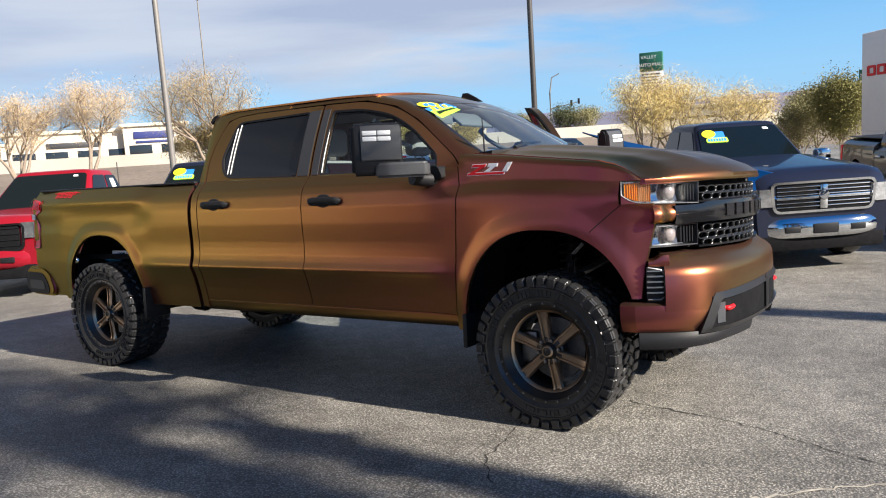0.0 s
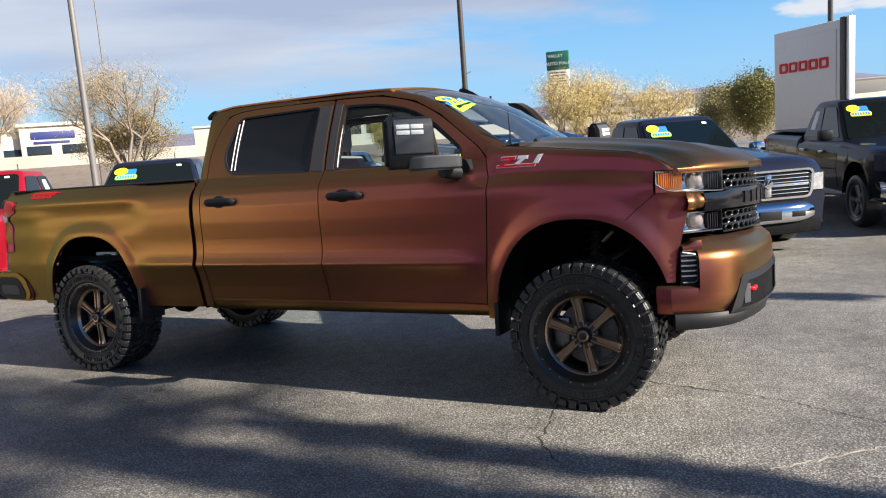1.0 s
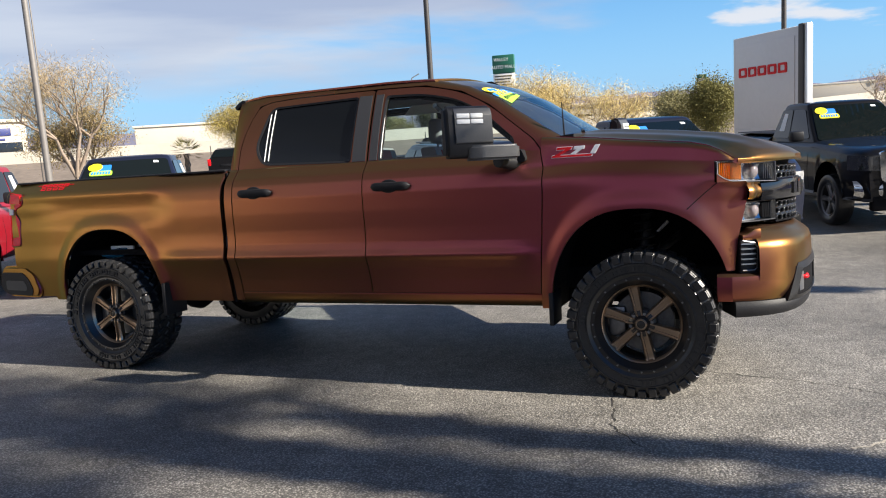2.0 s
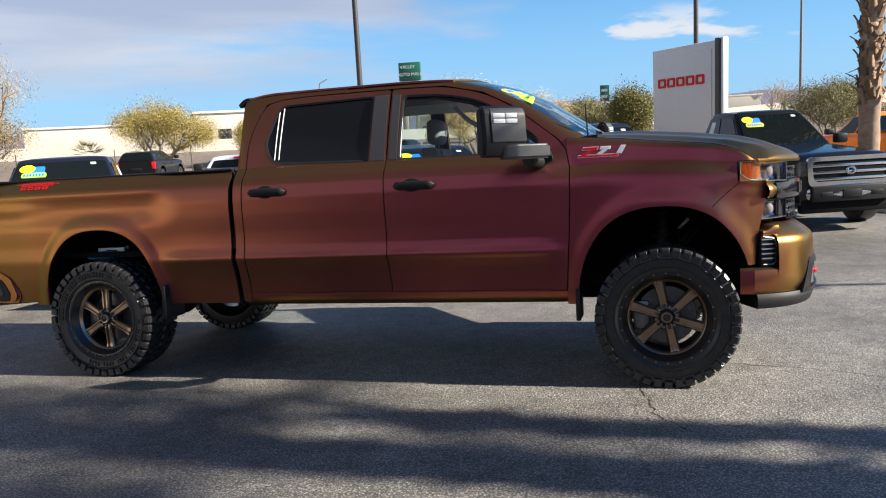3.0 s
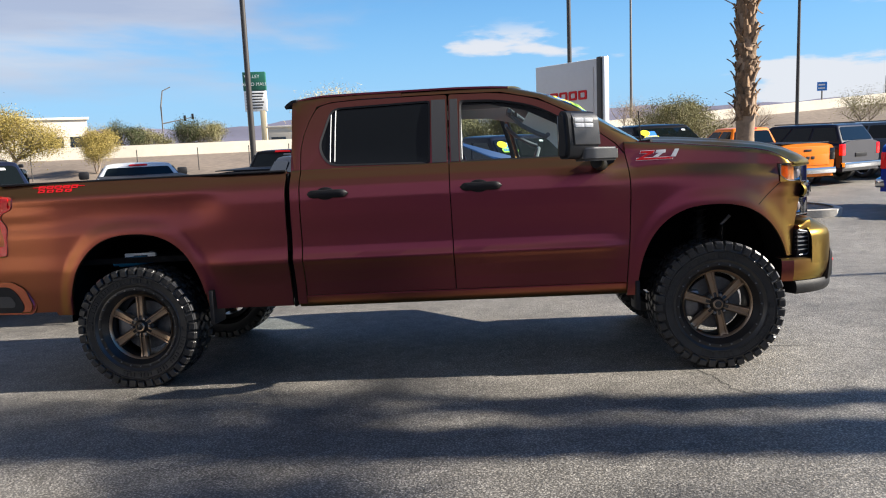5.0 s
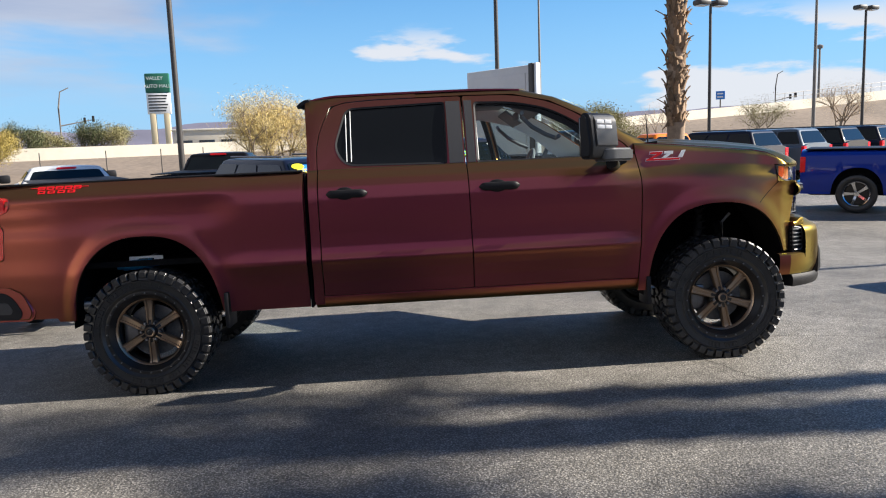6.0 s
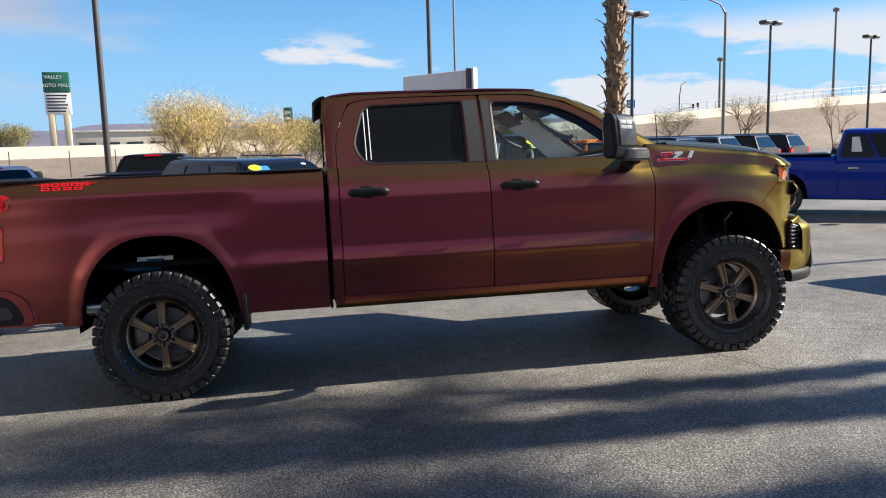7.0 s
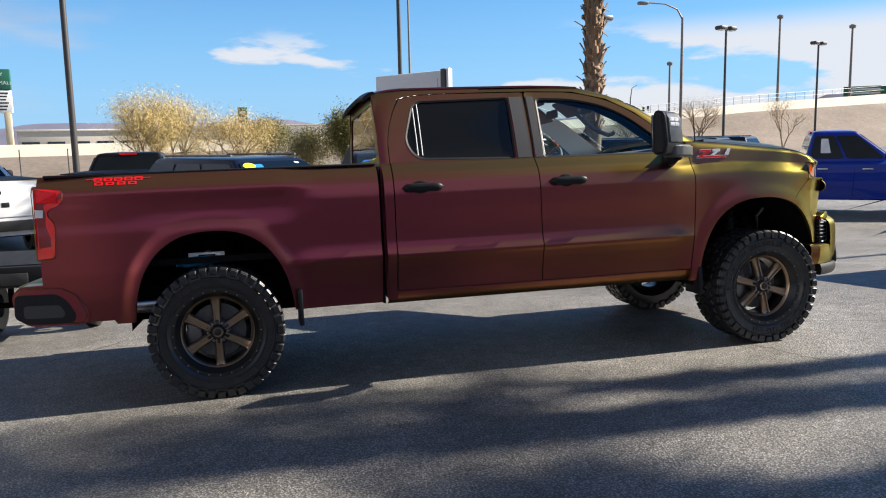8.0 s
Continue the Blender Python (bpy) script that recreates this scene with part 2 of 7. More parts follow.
def box(bm, x0, x1, y0, y1, z0, z1, bevel=0.0, m=None, segments=2):
    r = bmesh.ops.create_cube(bm, size=1.0)
    vs = r["verts"]
    for v in vs:
        v.co = Vector((x0 + (v.co.x + 0.5) * (x1 - x0), y0 + (v.co.y + 0.5) * (y1 - y0), z0 + (v.co.z + 0.5) * (z1 - z0)))
    if bevel:
        es = list({e for v in vs for e in v.link_edges})
        r2 = bmesh.ops.bevel(bm, geom=es, offset=bevel, segments=segments, profile=0.5, affect="EDGES")
        vs = list({v for f in r2["faces"] for v in f.verts} | {v for v in vs if v.is_valid})
    if m is not None:
        bmesh.ops.transform(bm, matrix=m, verts=[v for v in vs if v.is_valid])
    return vs


def tube(bm, pts, radii, seg=10, caps=True):
    """A round rod along the points, with a radius for each."""
    pts = [Vector(p) for p in pts]
    if isinstance(radii, (int, float)):
        radii = [radii] * len(pts)
    rings = []
    for i, p in enumerate(pts):
        d = (pts[min(i + 1, len(pts) - 1)] - pts[max(i - 1, 0)]).normalized()
        a = d.cross(Vector((0, 0, 1)))
        if a.length < 1e-3:
            a = d.cross(Vector((0, 1, 0)))
        a.normalize()
        b = d.cross(a)
        rings.append([bm.verts.new(p + radii[i] * (math.cos(2 * math.pi * k / seg) * a + math.sin(2 * math.pi * k / seg) * b)) for k in range(seg)])
    for r, s in zip(rings, rings[1:]):
        for k in range(seg):
            bm.faces.new((r[k], r[(k + 1) % seg], s[(k + 1) % seg], s[k]))
    if caps:
        bm.faces.new(rings[0][::-1])
        bm.faces.new(rings[-1])


def lathe(bm, prof, axis_y=True, seg=48, centre=(0, 0, 0)):
    """Turns (radius, along) pairs round the y axis (or z)."""
    c = Vector(centre)
    rings = []
    for r, h in prof:
        ring = []
        for k in range(seg):
            a = 2 * math.pi * k / seg
            p = Vector((r * math.cos(a), h, r * math.sin(a))) if axis_y else Vector((r * math.cos(a), r * math.sin(a), h))
            ring.append(bm.verts.new(c + p))
        rings.append(ring)
    for r, s in zip(rings, rings[1:]):
        for k in range(seg):
            bm.faces.new((r[k], r[(k + 1) % seg], s[(k + 1) % seg], s[k]))


def sheet(bm, rows):
    """Quads over a grid of points; points that fall together are merged."""
    vs = [[bm.verts.new(p) for p in row] for row in rows]
    for r, s in zip(vs, vs[1:]):
        for k in range(len(r) - 1):
            if ((r[k].co - r[k + 1].co).length < 1e-6 and (s[k].co - s[k + 1].co).length < 1e-6) or ((r[k].co - s[k].co).length < 1e-6 and (r[k + 1].co - s[k + 1].co).length < 1e-6):
                continue
            bm.faces.new((r[k], r[k + 1], s[k + 1], s[k]))
    bmesh.ops.remove_doubles(bm, verts=bm.verts[:], dist=1e-5)
    bad = [f for f in bm.faces if f.calc_area() < 1e-10]
    if bad:
        bmesh.ops.delete(bm, geom=bad, context="FACES")
    loose = [v for v in bm.verts if not v.link_faces]
    if loose:
        bmesh.ops.delete(bm, geom=loose, context="VERTS")


def thicken(bm, shift):
    """Closes all faces of bm into a solid by a copy moved by shift."""
    r = bmesh.ops.extrude_face_region(bm, geom=bm.faces[:], use_keep_orig=True)
    bmesh.ops.translate(bm, vec=Vector(shift), verts=[g for g in r["geom"] if isinstance(g, bmesh.types.BMVert)])


def resample(pts, n):
    """n points at even steps round the closed line."""
    p = np.array(pts + pts[:1], float)
    d = np.r_[0, np.cumsum(np.linalg.norm(np.diff(p, axis=0), axis=1))]
    t = np.linspace(0, d[-1], n, endpoint=False)
    return list(zip(*[np.interp(t, d, p[:, k]) for k in range(p.shape[1])]))


def rounded(pts, r, steps=5):
    """The closed outline with its corners rounded; r is one radius or one for each corner."""
    out, n = [], len(pts)
    for i in range(n):
        a, b, c = (Vector(pts[(i + k) % n]) for k in (-1, 0, 1))
        q = r[i] if isinstance(r, (list, tuple)) else r
        q = min(q, (a - b).length * 0.49, (c - b).length * 0.49)
        if q <= 1e-6:
            out.append(tuple(b))
            continue
        s, e = b + (a - b).normalized() * q, b + (c - b).normalized() * q
        for k in range(steps + 1):
            t = k / steps
            out.append(tuple((1 - t) ** 2 * s + 2 * t * (1 - t) * b + t * t * e))
    return out


def ring_faces(bm, outer, inner):
    vo, vi = [bm.verts.new(p) for p in outer], [bm.verts.new(p) for p in inner]
    n = len(vo)
    for k in range(n):
        bm.faces.new((vo[k], vo[(k + 1) % n], vi[(k + 1) % n], vi[k]))


def prism(bm, outline, shift):
    """A flat outline of 3D points, drawn out by shift."""
    f = bm.faces.new([bm.verts.new(p) for p in outline])
    r = bmesh.ops.extrude_face_region(bm, geom=[f], use_keep_orig=True)
    bmesh.ops.translate(bm, vec=Vector(shift), verts=[g for g in r["geom"] if isinstance(g, bmesh.types.BMVert)])


def smoothstep(a, b, x):
    t = min(1.0, max(0.0, (x - a) / (b - a)))
    return t * t * (3 - 2 * t)


PIECES = {}


def piece(key, make, mat, parent, m, name=""):
    """One of many alike pieces: an object of its own on shared mesh data."""
    if key not in PIECES:
        bm = bmesh.new()
        make(bm)
        bmesh.ops.recalc_face_normals(bm, faces=bm.faces[:])
        me = bpy.data.meshes.new(name or key)
        bm.to_mesh(me)
        bm.free()
        me.materials.append(mat)
        PIECES[key] = me
    ob = new(name or key, PIECES[key])
    ob.parent = parent
    ob.matrix_local = m
    return ob
# ---- the lifted pickup truck: front along +x, axles at x = 1.98 and -2.0 ----
AXLE_F, AXLE_R, HUB_Z, TYRE_R = 1.985, -1.995, 0.42, 0.425
truck = thing("pickup_truck", "lifted crew-cab pickup in satin colour-shifting bronze and purple wrap", "pickup truck", SLOPE)

_zt = np.arange(0.40, 1.70, 0.002)


def _table(knots, blur):
    k = np.array(knots)
    v = np.interp(_zt, k[:, 0], k[:, 1])
    w = np.exp(-0.5 * (np.arange(-30, 31) * 0.002 / blur) ** 2)
    return np.convolve(np.pad(v, 30, mode="edge"), w / w.sum(), mode="valid")


DOOR_SEC = _table([(0.44, 0.905), (0.52, 0.937), (0.60, 0.952), (0.68, 0.968), (0.76, 0.991), (0.81, 1.010), (0.838, 1.025), (0.843, 1.026), (0.885, 1.010), (0.93, 1.001), (0.98, 0.999), (1.02, 0.999), (1.14, 1.006), (1.25, 1.006), (1.335, 0.992), (1.385, 0.968), (1.43, 0.925), (1.47, 0.893), (1.60, 0.86)], 0.004)
BED_SEC = _table([(0.44, 0.93), (0.52, 0.962), (0.70, 0.99), (0.84, 1.005), (0.95, 1.002), (1.09, 1.006), (1.17, 0.993), (1.22, 0.987), (1.28, 0.992), (1.345, 1.006), (1.375, 0.984), (1.42, 0.945), (1.455, 0.915), (1.60, 0.90)], 0.010)


def arch_rho(x, z):
    """How far (x, z) is from the nearer wheel arch: 1 on its edge, more outside."""
    best = 9.0
    for cx, hw, top in ((1.972, 0.515, 1.092), (-1.992, 0.497, 1.074)):
        u, v = abs(x - cx) / hw, max(0.0, (z - 0.42) / (top - 0.42))
        best = min(best, (u ** 2.4 + v ** 2.4) ** (1 / 2.4))
    return best


def arch_low(x):
    for cx, hw, top in ((1.972, 0.515, 1.092), (-1.992, 0.497, 1.074)):
        u = abs(x - cx) / hw
        if u < 1:
            return 0.42 + (top - 0.42) * (1 - u ** 2.4) ** (1 / 2.4)
    return 0.0


def hood_edge(x):
    """Height of the hood's side edge."""
    return float(np.interp(x, [1.45, 1.74, 1.91, 2.08, 2.27, 2.36, 2.425, 2.47, 2.505], [1.535, 1.508, 1.487, 1.468, 1.447, 1.425, 1.394, 1.366, 1.340]))


def fender_line(x):
    """Height of the crease along the fender."""
    return float(np.interp(x, [1.20, 1.385, 1.60, 1.80, 2.10, 2.384, 2.60], [1.322, 1.354, 1.368, 1.371, 1.357, 1.333, 1.325]))


def side_y(x, z):
    """Half width of the lower body at that length and height."""
    d = float(np.interp(z, _zt, DOOR_SEC))
    b = float(np.interp(z, _zt, BED_SEC))
    bed = 1 - smoothstep(-1.60, -1.28, x)
    # the hollow under the box rail runs out to a point at the tail
    b += 0.014 * math.exp(-((z - 1.235) / 0.055) ** 2) * (1 - smoothstep(-2.80, -2.25, x))
    y = d + (b - d) * bed if x < -0.6 else d
    if x > 1.2:
        # fender: the shoulder follows the falling hood
        hz, lz = hood_edge(max(x, 1.45)), fender_line(x)
        hz = max(hz, lz + 0.006)
        e = 0.034 * smoothstep(2.26, 2.48, x)
        f = float(np.interp(z, [0.42, 0.58, 0.80, 1.05, lz - 0.13, lz - 0.085, lz - 0.062, lz - 0.010, lz, lz + (hz - lz) * 0.72, hz - (hz - lz) * 0.07, hz], [0.94, 0.975, 0.995, 1.0, 0.998, 0.993, 0.984, 0.944 + e, 0.938 + e, 0.922 + e * 1.1, 0.905 + e * 1.4, 0.872 + e * 2]))
        y = y + (f - y) * smoothstep(1.2, 1.50, x)
        # the flare swells over the wheel and draws in towards the lamp
        y += 0.024 * smoothstep(1.50, 1.95, x) * (1 - smoothstep(2.02, 2.50, x)) * smoothstep(0.62, 0.92, z) * (1 - smoothstep(1.10, 1.34, z))
        # the cheek under the lamp turns in to the bumper below a soft crease
        cheek = (1 - smoothstep(1.165, 1.235, z)) * smoothstep(0.60, 0.75, z)
        y += cheek * (0.012 * math.exp(-((z - 1.160) / 0.028) ** 2) * smoothstep(2.30, 2.48, x) - 0.050 * smoothstep(2.27, 2.60, x))
    rho = arch_rho(x, z)
    if z > 0.40:
        y += 0.015 * (1 - smoothstep(1.02, 1.19, rho)) * smoothstep(0.40, 0.6, z)
    if x > 2.15:
        y -= 0.030 * smoothstep(2.15, 2.55, x) + 0.05 * smoothstep(2.42, 2.65, x)
    if x < -2.5:
        y -= 0.022 * smoothstep(-2.5, -3.05, x)
    return y


def side_panel(s, xa, xb, zlow, ztop, n=60, nz=46, thick=0.03, base=0.44):
    """A sheet of the body side; xa and xb give its edges at each height, zlow and ztop at each length."""
    bm = bmesh.new()
    rows = []
    for i in range(n + 1):
        row = []
        for j in range(nz + 1):
            x = 0.0
            xm = xa(1.0) + (xb(1.0) - xa(1.0)) * i / n
            lo, hi = zlow(xm), ztop(xm)
            z = base + (hi - base) * j / nz
            x = xa(z) + (xb(z) - xa(z)) * i / n
            z = max(z, zlow(x))
            row.append((x, s * side_y(x, z), z))
        rows.append(row)
    sheet(bm, rows)
    thicken(bm, (0, -s * thick, 0))
    return bm


def gy(z):
    """Half width of the cab's upper side."""
    d = max(0.0, z - 1.45)
    return 0.900 - 0.30 * d - 0.22 * d * d


def ring_panel(s, outer, inner, thick=0.05, n=120):
    bm = bmesh.new()
    o, i = resample(outer, n), resample(inner, n)
    # begin both lines at the point nearest to the lower front corner
    def turn(pts, at):
        k = min(range(len(pts)), key=lambda q: (pts[q][0] - at[0]) ** 2 + (pts[q][1] - at[1]) ** 2)
        return pts[k:] + pts[:k]
    o, i = turn(o, outer[0]), turn(i, inner[0])
    ring_faces(bm, [(x, s * gy(z), z) for x, z in o], [(x, s * (gy(z) - 0.006), z) for x, z in i])
    thicken(bm, (0, -s * thick, 0))
    return bm


def pane(s, outline, inset=0.018, thick=0.004):
    bm = bmesh.new()
    c = (sum(p[0] for p in outline) / len(outline), sum(p[1] for p in outline) / len(outline))
    rings = []
    for k in range(9):
        t = 1 - k / 8
        rings.append([(c[0] + (x - c[0]) * t, c[1] + (z - c[1]) * t) for x, z in outline])
    vs = [[bm.verts.new((x, s * (gy(z) - inset), z)) for x, z in r] for r in rings[:-1]]
    n = len(outline)
    for r, q in zip(vs, vs[1:]):
        for k in range(n):
            bm.faces.new((r[k], r[(k + 1) % n], q[(k + 1) % n], q[k]))
    m = bm.verts.new((c[0], s * (gy(c[1]) - inset), c[1]))
    for k in range(n):
        bm.faces.new((vs[-1][k], vs[-1][(k + 1) % n], m))
    return bm


REAR_WIN = rounded([(0.098, 1.458), (0.105, 1.905), (-0.60, 1.888), (-0.690, 1.60), (-0.615, 1.475)], [0.02, 0.02, 0.06, 0.08, 0.10])
REAR_OUT = rounded([(0.222, 1.445), (0.222, 1.938), (-0.40, 1.936), (-0.60, 1.926), (-0.698, 1.900), (-0.750, 1.80), (-0.785, 1.70), (-0.802, 1.60), (-0.802, 1.445)], [0.0, 0.0, 0.02, 0.03, 0.04, 0.02, 0.02, 0.02, 0.0])
FRONT_WIN = rounded([(0.302, 1.458), (0.312, 1.895), (0.58, 1.885), (0.83, 1.83), (1.02, 1.728), (1.235, 1.545), (1.245, 1.455)], [0.01, 0.02, 0.1, 0.1, 0.1, 0.03, 0.01])
FRONT_OUT = rounded([(0.234, 1.445), (0.234, 1.938), (0.60, 1.930), (0.86, 1.868), (1.06, 1.762), (1.36, 1.525), (1.415, 1.445)], [0.0, 0.0, 0.1, 0.1, 0.1, 0.04, 0.0])
PILLAR_IN = [(-0.10, 1.945), (0.30, 1.945), (0.60, 1.937), (0.86, 1.876), (1.06, 1.770), (1.36, 1.533), (1.430, 1.445)]
PILLAR_OUT = [(-0.10, 1.985), (0.30, 1.985), (0.66, 1.972), (0.90, 1.905), (1.10, 1.806), (1.42, 1.598), (1.52, 1.538)]


def build_door(s, name, lower, outer, window, glass, handle_x, parent, label=""):
    door = part(name, lower, M_WRAP, parent, label, angle=60)
    part("window_frame", ring_panel(s, outer, window), M_WRAP, door, "", angle=50)
    inner = ring_panel(s, outer, window, thick=0.012)
    bmesh.ops.translate(inner, vec=Vector((0, -s * 0.052, 0)), verts=inner.verts[:])
    part("frame_lining", inner, M_DARK, door)
    part("window_glass", pane(s, window), glass, door, "dark privacy glass" if glass is M_TINT else "clear side glass", angle=80)
    # rubber seal round the glass
    bm = bmesh.new()
    o = resample(window, 100)
    c = (sum(p[0] for p in o) / 100, sum(p[1] for p in o) / 100)
    i = [(x + (c[0] - x) * 0.03, z + (c[1] - z) * 0.06) for x, z in o]
    ring_faces(bm, [(x, s * (gy(z) - 0.004), z) for x, z in o], [(x, s * (gy(z) - 0.010), z) for x, z in i])
    thicken(bm, (0, -s * 0.012, 0))
    part("window_seal", bm, M_BLACK, door)
    # handle: a strap over a shallow cup
    bm = bmesh.new()
    y = s * (side_y(handle_x, 1.286))
    vs = []
    for k in range(17):
        u = -1 + 2 * k / 16
        h = 0.0235 * (1 - abs(u) ** 10) + 0.004
        d = 0.026 * (1 - u ** 8) + 0.004
        x = handle_x + 0.140 * u
        vs.append([(x, y + s * (d - 0.004), 1.287 + h), (x, y + s * (d + 0.008), 1.287 + h * 0.86), (x, y + s * (d + 0.013), 1.287 + h * 0.35), (x, y + s * (d + 0.012), 1.287 - h * 0.45), (x, y + s * d, 1.287 - h), (x, y + s * (d - 0.020), 1.287), (x, y + s * (d - 0.004), 1.287 + h)])
    sheet(bm, vs)
    part("handle", bm, M_BLACK, door, "black strap handle", angle=50)
    bm = bmesh.new()
    lathe(bm, [(0.0, 0.006), (0.046, 0.006), (0.054, 0.003), (0.056, -0.02)], seg=28)
    bmesh.ops.transform(bm, matrix=pose(handle_x - 0.015, y, 1.285) @ Matrix.Diagonal((1.25, s, 0.86, 1)), verts=bm.verts[:])
    part("handle_cup", bm, M_BLACK, door)
    return door


def mirror_parts(s, parent):
    """Tall towing mirror, turned outwards, over a forward cap on an arm."""
    m = Matrix(((0.77, 0.64, 0, 1.08), (-0.64 * s, 0.77 * s, 0, s * 1.25), (0, 0, 1, 0), (0, 0, 0, 1)))
    def put(name, bm, mat, up, label=""):
        bmesh.ops.transform(bm, matrix=m, verts=bm.verts[:])
        return part(name, bm, mat, up, label, angle=50)
    # a runs along the mirror from its outer end, b forward out of its front
    bm = bmesh.new()
    prof = rounded([(-0.055, 1.430), (0.030, 1.425), (0.048, 1.50), (0.030, 1.69), (0.010, 1.724), (-0.035, 1.730), (-0.055, 1.69)], 0.028, 4)
    prism(bm, [(-0.150, b, z) for b, z in prof], (0.290, 0, 0))
    bmesh.ops.bevel(bm, geom=[e for e in bm.edges if abs(e.verts[0].co.x - e.verts[1].co.x) < 1e-4], offset=0.020, segments=3, affect="EDGES")
    mirror = put("mirror", bm, M_BLACK, parent, "tall black towing mirror")
    bm = bmesh.new()
    prism(bm, [(-0.095, b, z) for b, z in rounded([(0.030, 1.505), (0.056, 1.512), (0.042, 1.675), (0.018, 1.716), (0.010, 1.70)], 0.008, 2)], (0.225, 0, 0))
    put("mirror_front", bm, M_MIRRORP, mirror, "grey front panel of the mirror")
    for z in (1.668, 1.634):
        for a0, a1 in ((-0.085, -0.005), (0.000, 0.075)):
            bm = bmesh.new()
            box(bm, a0, a1, 0.02, 0.052 - (z - 1.634) * 0.15, z - 0.013, z + 0.013, 0.004)
            put("mirror_lamp", bm, M_WHITE, mirror, "white clearance lamp bar")
    bm = bmesh.new()
    prism(bm, [(a, b, 1.412) for a, b in rounded([(-0.02, -0.05), (0.26, -0.05), (0.295, -0.01), (0.295, 0.05), (0.27, 0.075), (0.05, 0.085), (-0.02, 0.05)], 0.02, 3)], (0, 0, 0.086))
    bmesh.ops.bevel(bm, geom=[e for e in bm.edges if abs(e.verts[0].co.z - e.verts[1].co.z) < 1e-4], offset=0.014, segments=3, affect="EDGES")
    put("mirror_cap", bm, M_MIRRORP, mirror, "dark grey lower mirror cap")
    bm = bmesh.new()
    box(bm, -0.130, 0.125, -0.068, -0.052, 1.45, 1.70, 0.006)
    put("mirror_glass", bm, M_MIRROR, mirror, "dark mirror glass")
    bm = bmesh.new()
    tube(bm, [(1.27, s * 0.90, 1.395), (1.24, s * 0.98, 1.392), (1.20, s * 1.09, 1.405)], [0.055, 0.045, 0.040], 12)
    prism(bm, [(x, s * 0.895, z) for x, z in rounded([(1.19, 1.36), (1.34, 1.40), (1.31, 1.47), (1.22, 1.47)], 0.02, 3)], (0, s * 0.09, 0))
    part("mirror_arm", bm, M_BLACK, mirror)
    return mirror


def lower_door(s, xa, xb):
    return side_panel(s, xa, xb, lambda x: 0.592, lambda x: 1.458, n=26, nz=90, base=0.592)


GAP_MID = lambda z: 0.228 + 0.012 * (1.45 - z) / 0.9
FDOOR_EDGE = lambda z: float(np.interp(z, [0.44, 0.60, 0.9, 1.2, 1.35, 1.46], [1.385, 1.392, 1.415, 1.430, 1.428, 1.408]))


def fender_sheet(s):
    """Front fender: full height behind the headlamp, then a tongue above it and the cheek below."""
    low = [0.50 + (1.216 - 0.50) * k / 34 for k in range(35)]
    mid = [1.216 + 0.12 * k / 6 for k in range(1, 7)]
    bm = bmesh.new()
    def column(x, t, zs):
        out = []
        for z in zs:
            zz = z
            for _ in range(3):
                xx = x(zz)
                zz = max(z, arch_low(xx), 0.50 if xx < 1.9 else 0.722)
            out.append((xx, s * side_y(xx, zz), zz))
        return out
    def tops(x):
        hi = hood_edge(x)
        return [1.336 + (hi - 1.336) * k / 16 for k in range(1, 17)]
    rows = []
    for i in range(111):
        t = i / 110
        xm = 1.43 + (2.40 - 1.43) * t
        rows.append(column(lambda z: (FDOOR_EDGE(z) + 0.007) * (1 - t) + 2.40 * t, t, low + mid + tops(xm)))
    sheet(bm, rows)
    front = lambda z: float(np.interp(z, [0.72, 0.90, 1.10, 1.20, 1.216], [2.498, 2.515, 2.560, 2.575, 2.56]))
    sheet(bm, [column(lambda z: 2.40 + (front(z) - 2.40) * i / 22, 0, low) for i in range(23)])
    sheet(bm, [column(lambda z: 2.40 + 0.102 * i / 14, 0, [1.336] + tops(2.40 + 0.102 * i / 14)) for i in range(15)])
    thicken(bm, (0, -s * 0.03, 0))
    return bm


for s in (-1, 1):
    # box side with its wheel arch
    bm = side_panel(s, lambda z: -3.005, lambda z: -0.905, lambda x: max(0.52 if x > -2.6 else 0.545, arch_low(x)), lambda x: 1.458, n=150)
    bed = part("box_side", bm, M_WRAP, truck, "satin bronze to purple box side", angle=55)
    bm = bmesh.new()
    box(bm, -2.97, -0.905, min(s * 0.875, s * 0.922), max(s * 0.875, s * 0.922), 1.450, 1.466, 0.006)
    part("rail_cap", bm, M_BLACK, bed, "black plastic rail cap")
    bm = bmesh.new()
    box(bm, -2.98, -0.92, min(s * 0.80, s * 0.86), max(s * 0.80, s * 0.86), 1.05, 1.45, 0.01)
    part("inner_wall", bm, M_DARK, bed)
    # cab corner behind the rear door
    bm = side_panel(s, lambda z: -0.868, lambda z: -0.806, lambda x: 0.53, lambda x: 1.458, n=3)
    corner = part("cab_corner", bm, M_WRAP, truck, angle=55)
    bm = bmesh.new()
    back = [(-0.868, 1.45), (-0.872, 1.60), (-0.878, 1.75), (-0.885, 1.88), (-0.88, 1.955), (-0.70, 1.985), (-0.40, 1.985), (-0.10, 1.985)]
    front = [(-0.808, 1.45), (-0.808, 1.60), (-0.79, 1.70), (-0.755, 1.80), (-0.705, 1.905), (-0.60, 1.932), (-0.40, 1.944), (-0.10, 1.945)]
    sheet(bm, [[(x, s * gy(z), z) for x, z in front], [((a[0] + b[0]) / 2, s * (gy((a[1] + b[1]) / 2) + 0.004), (a[1] + b[1]) / 2) for a, b in zip(front, back)], [(x, s * (gy(z) - 0.010), z) for x, z in back]])
    thicken(bm, (0, -s * 0.05, 0))
    part("rear_pillar", bm, M_WRAP, corner, angle=50)
    bm = bmesh.new()
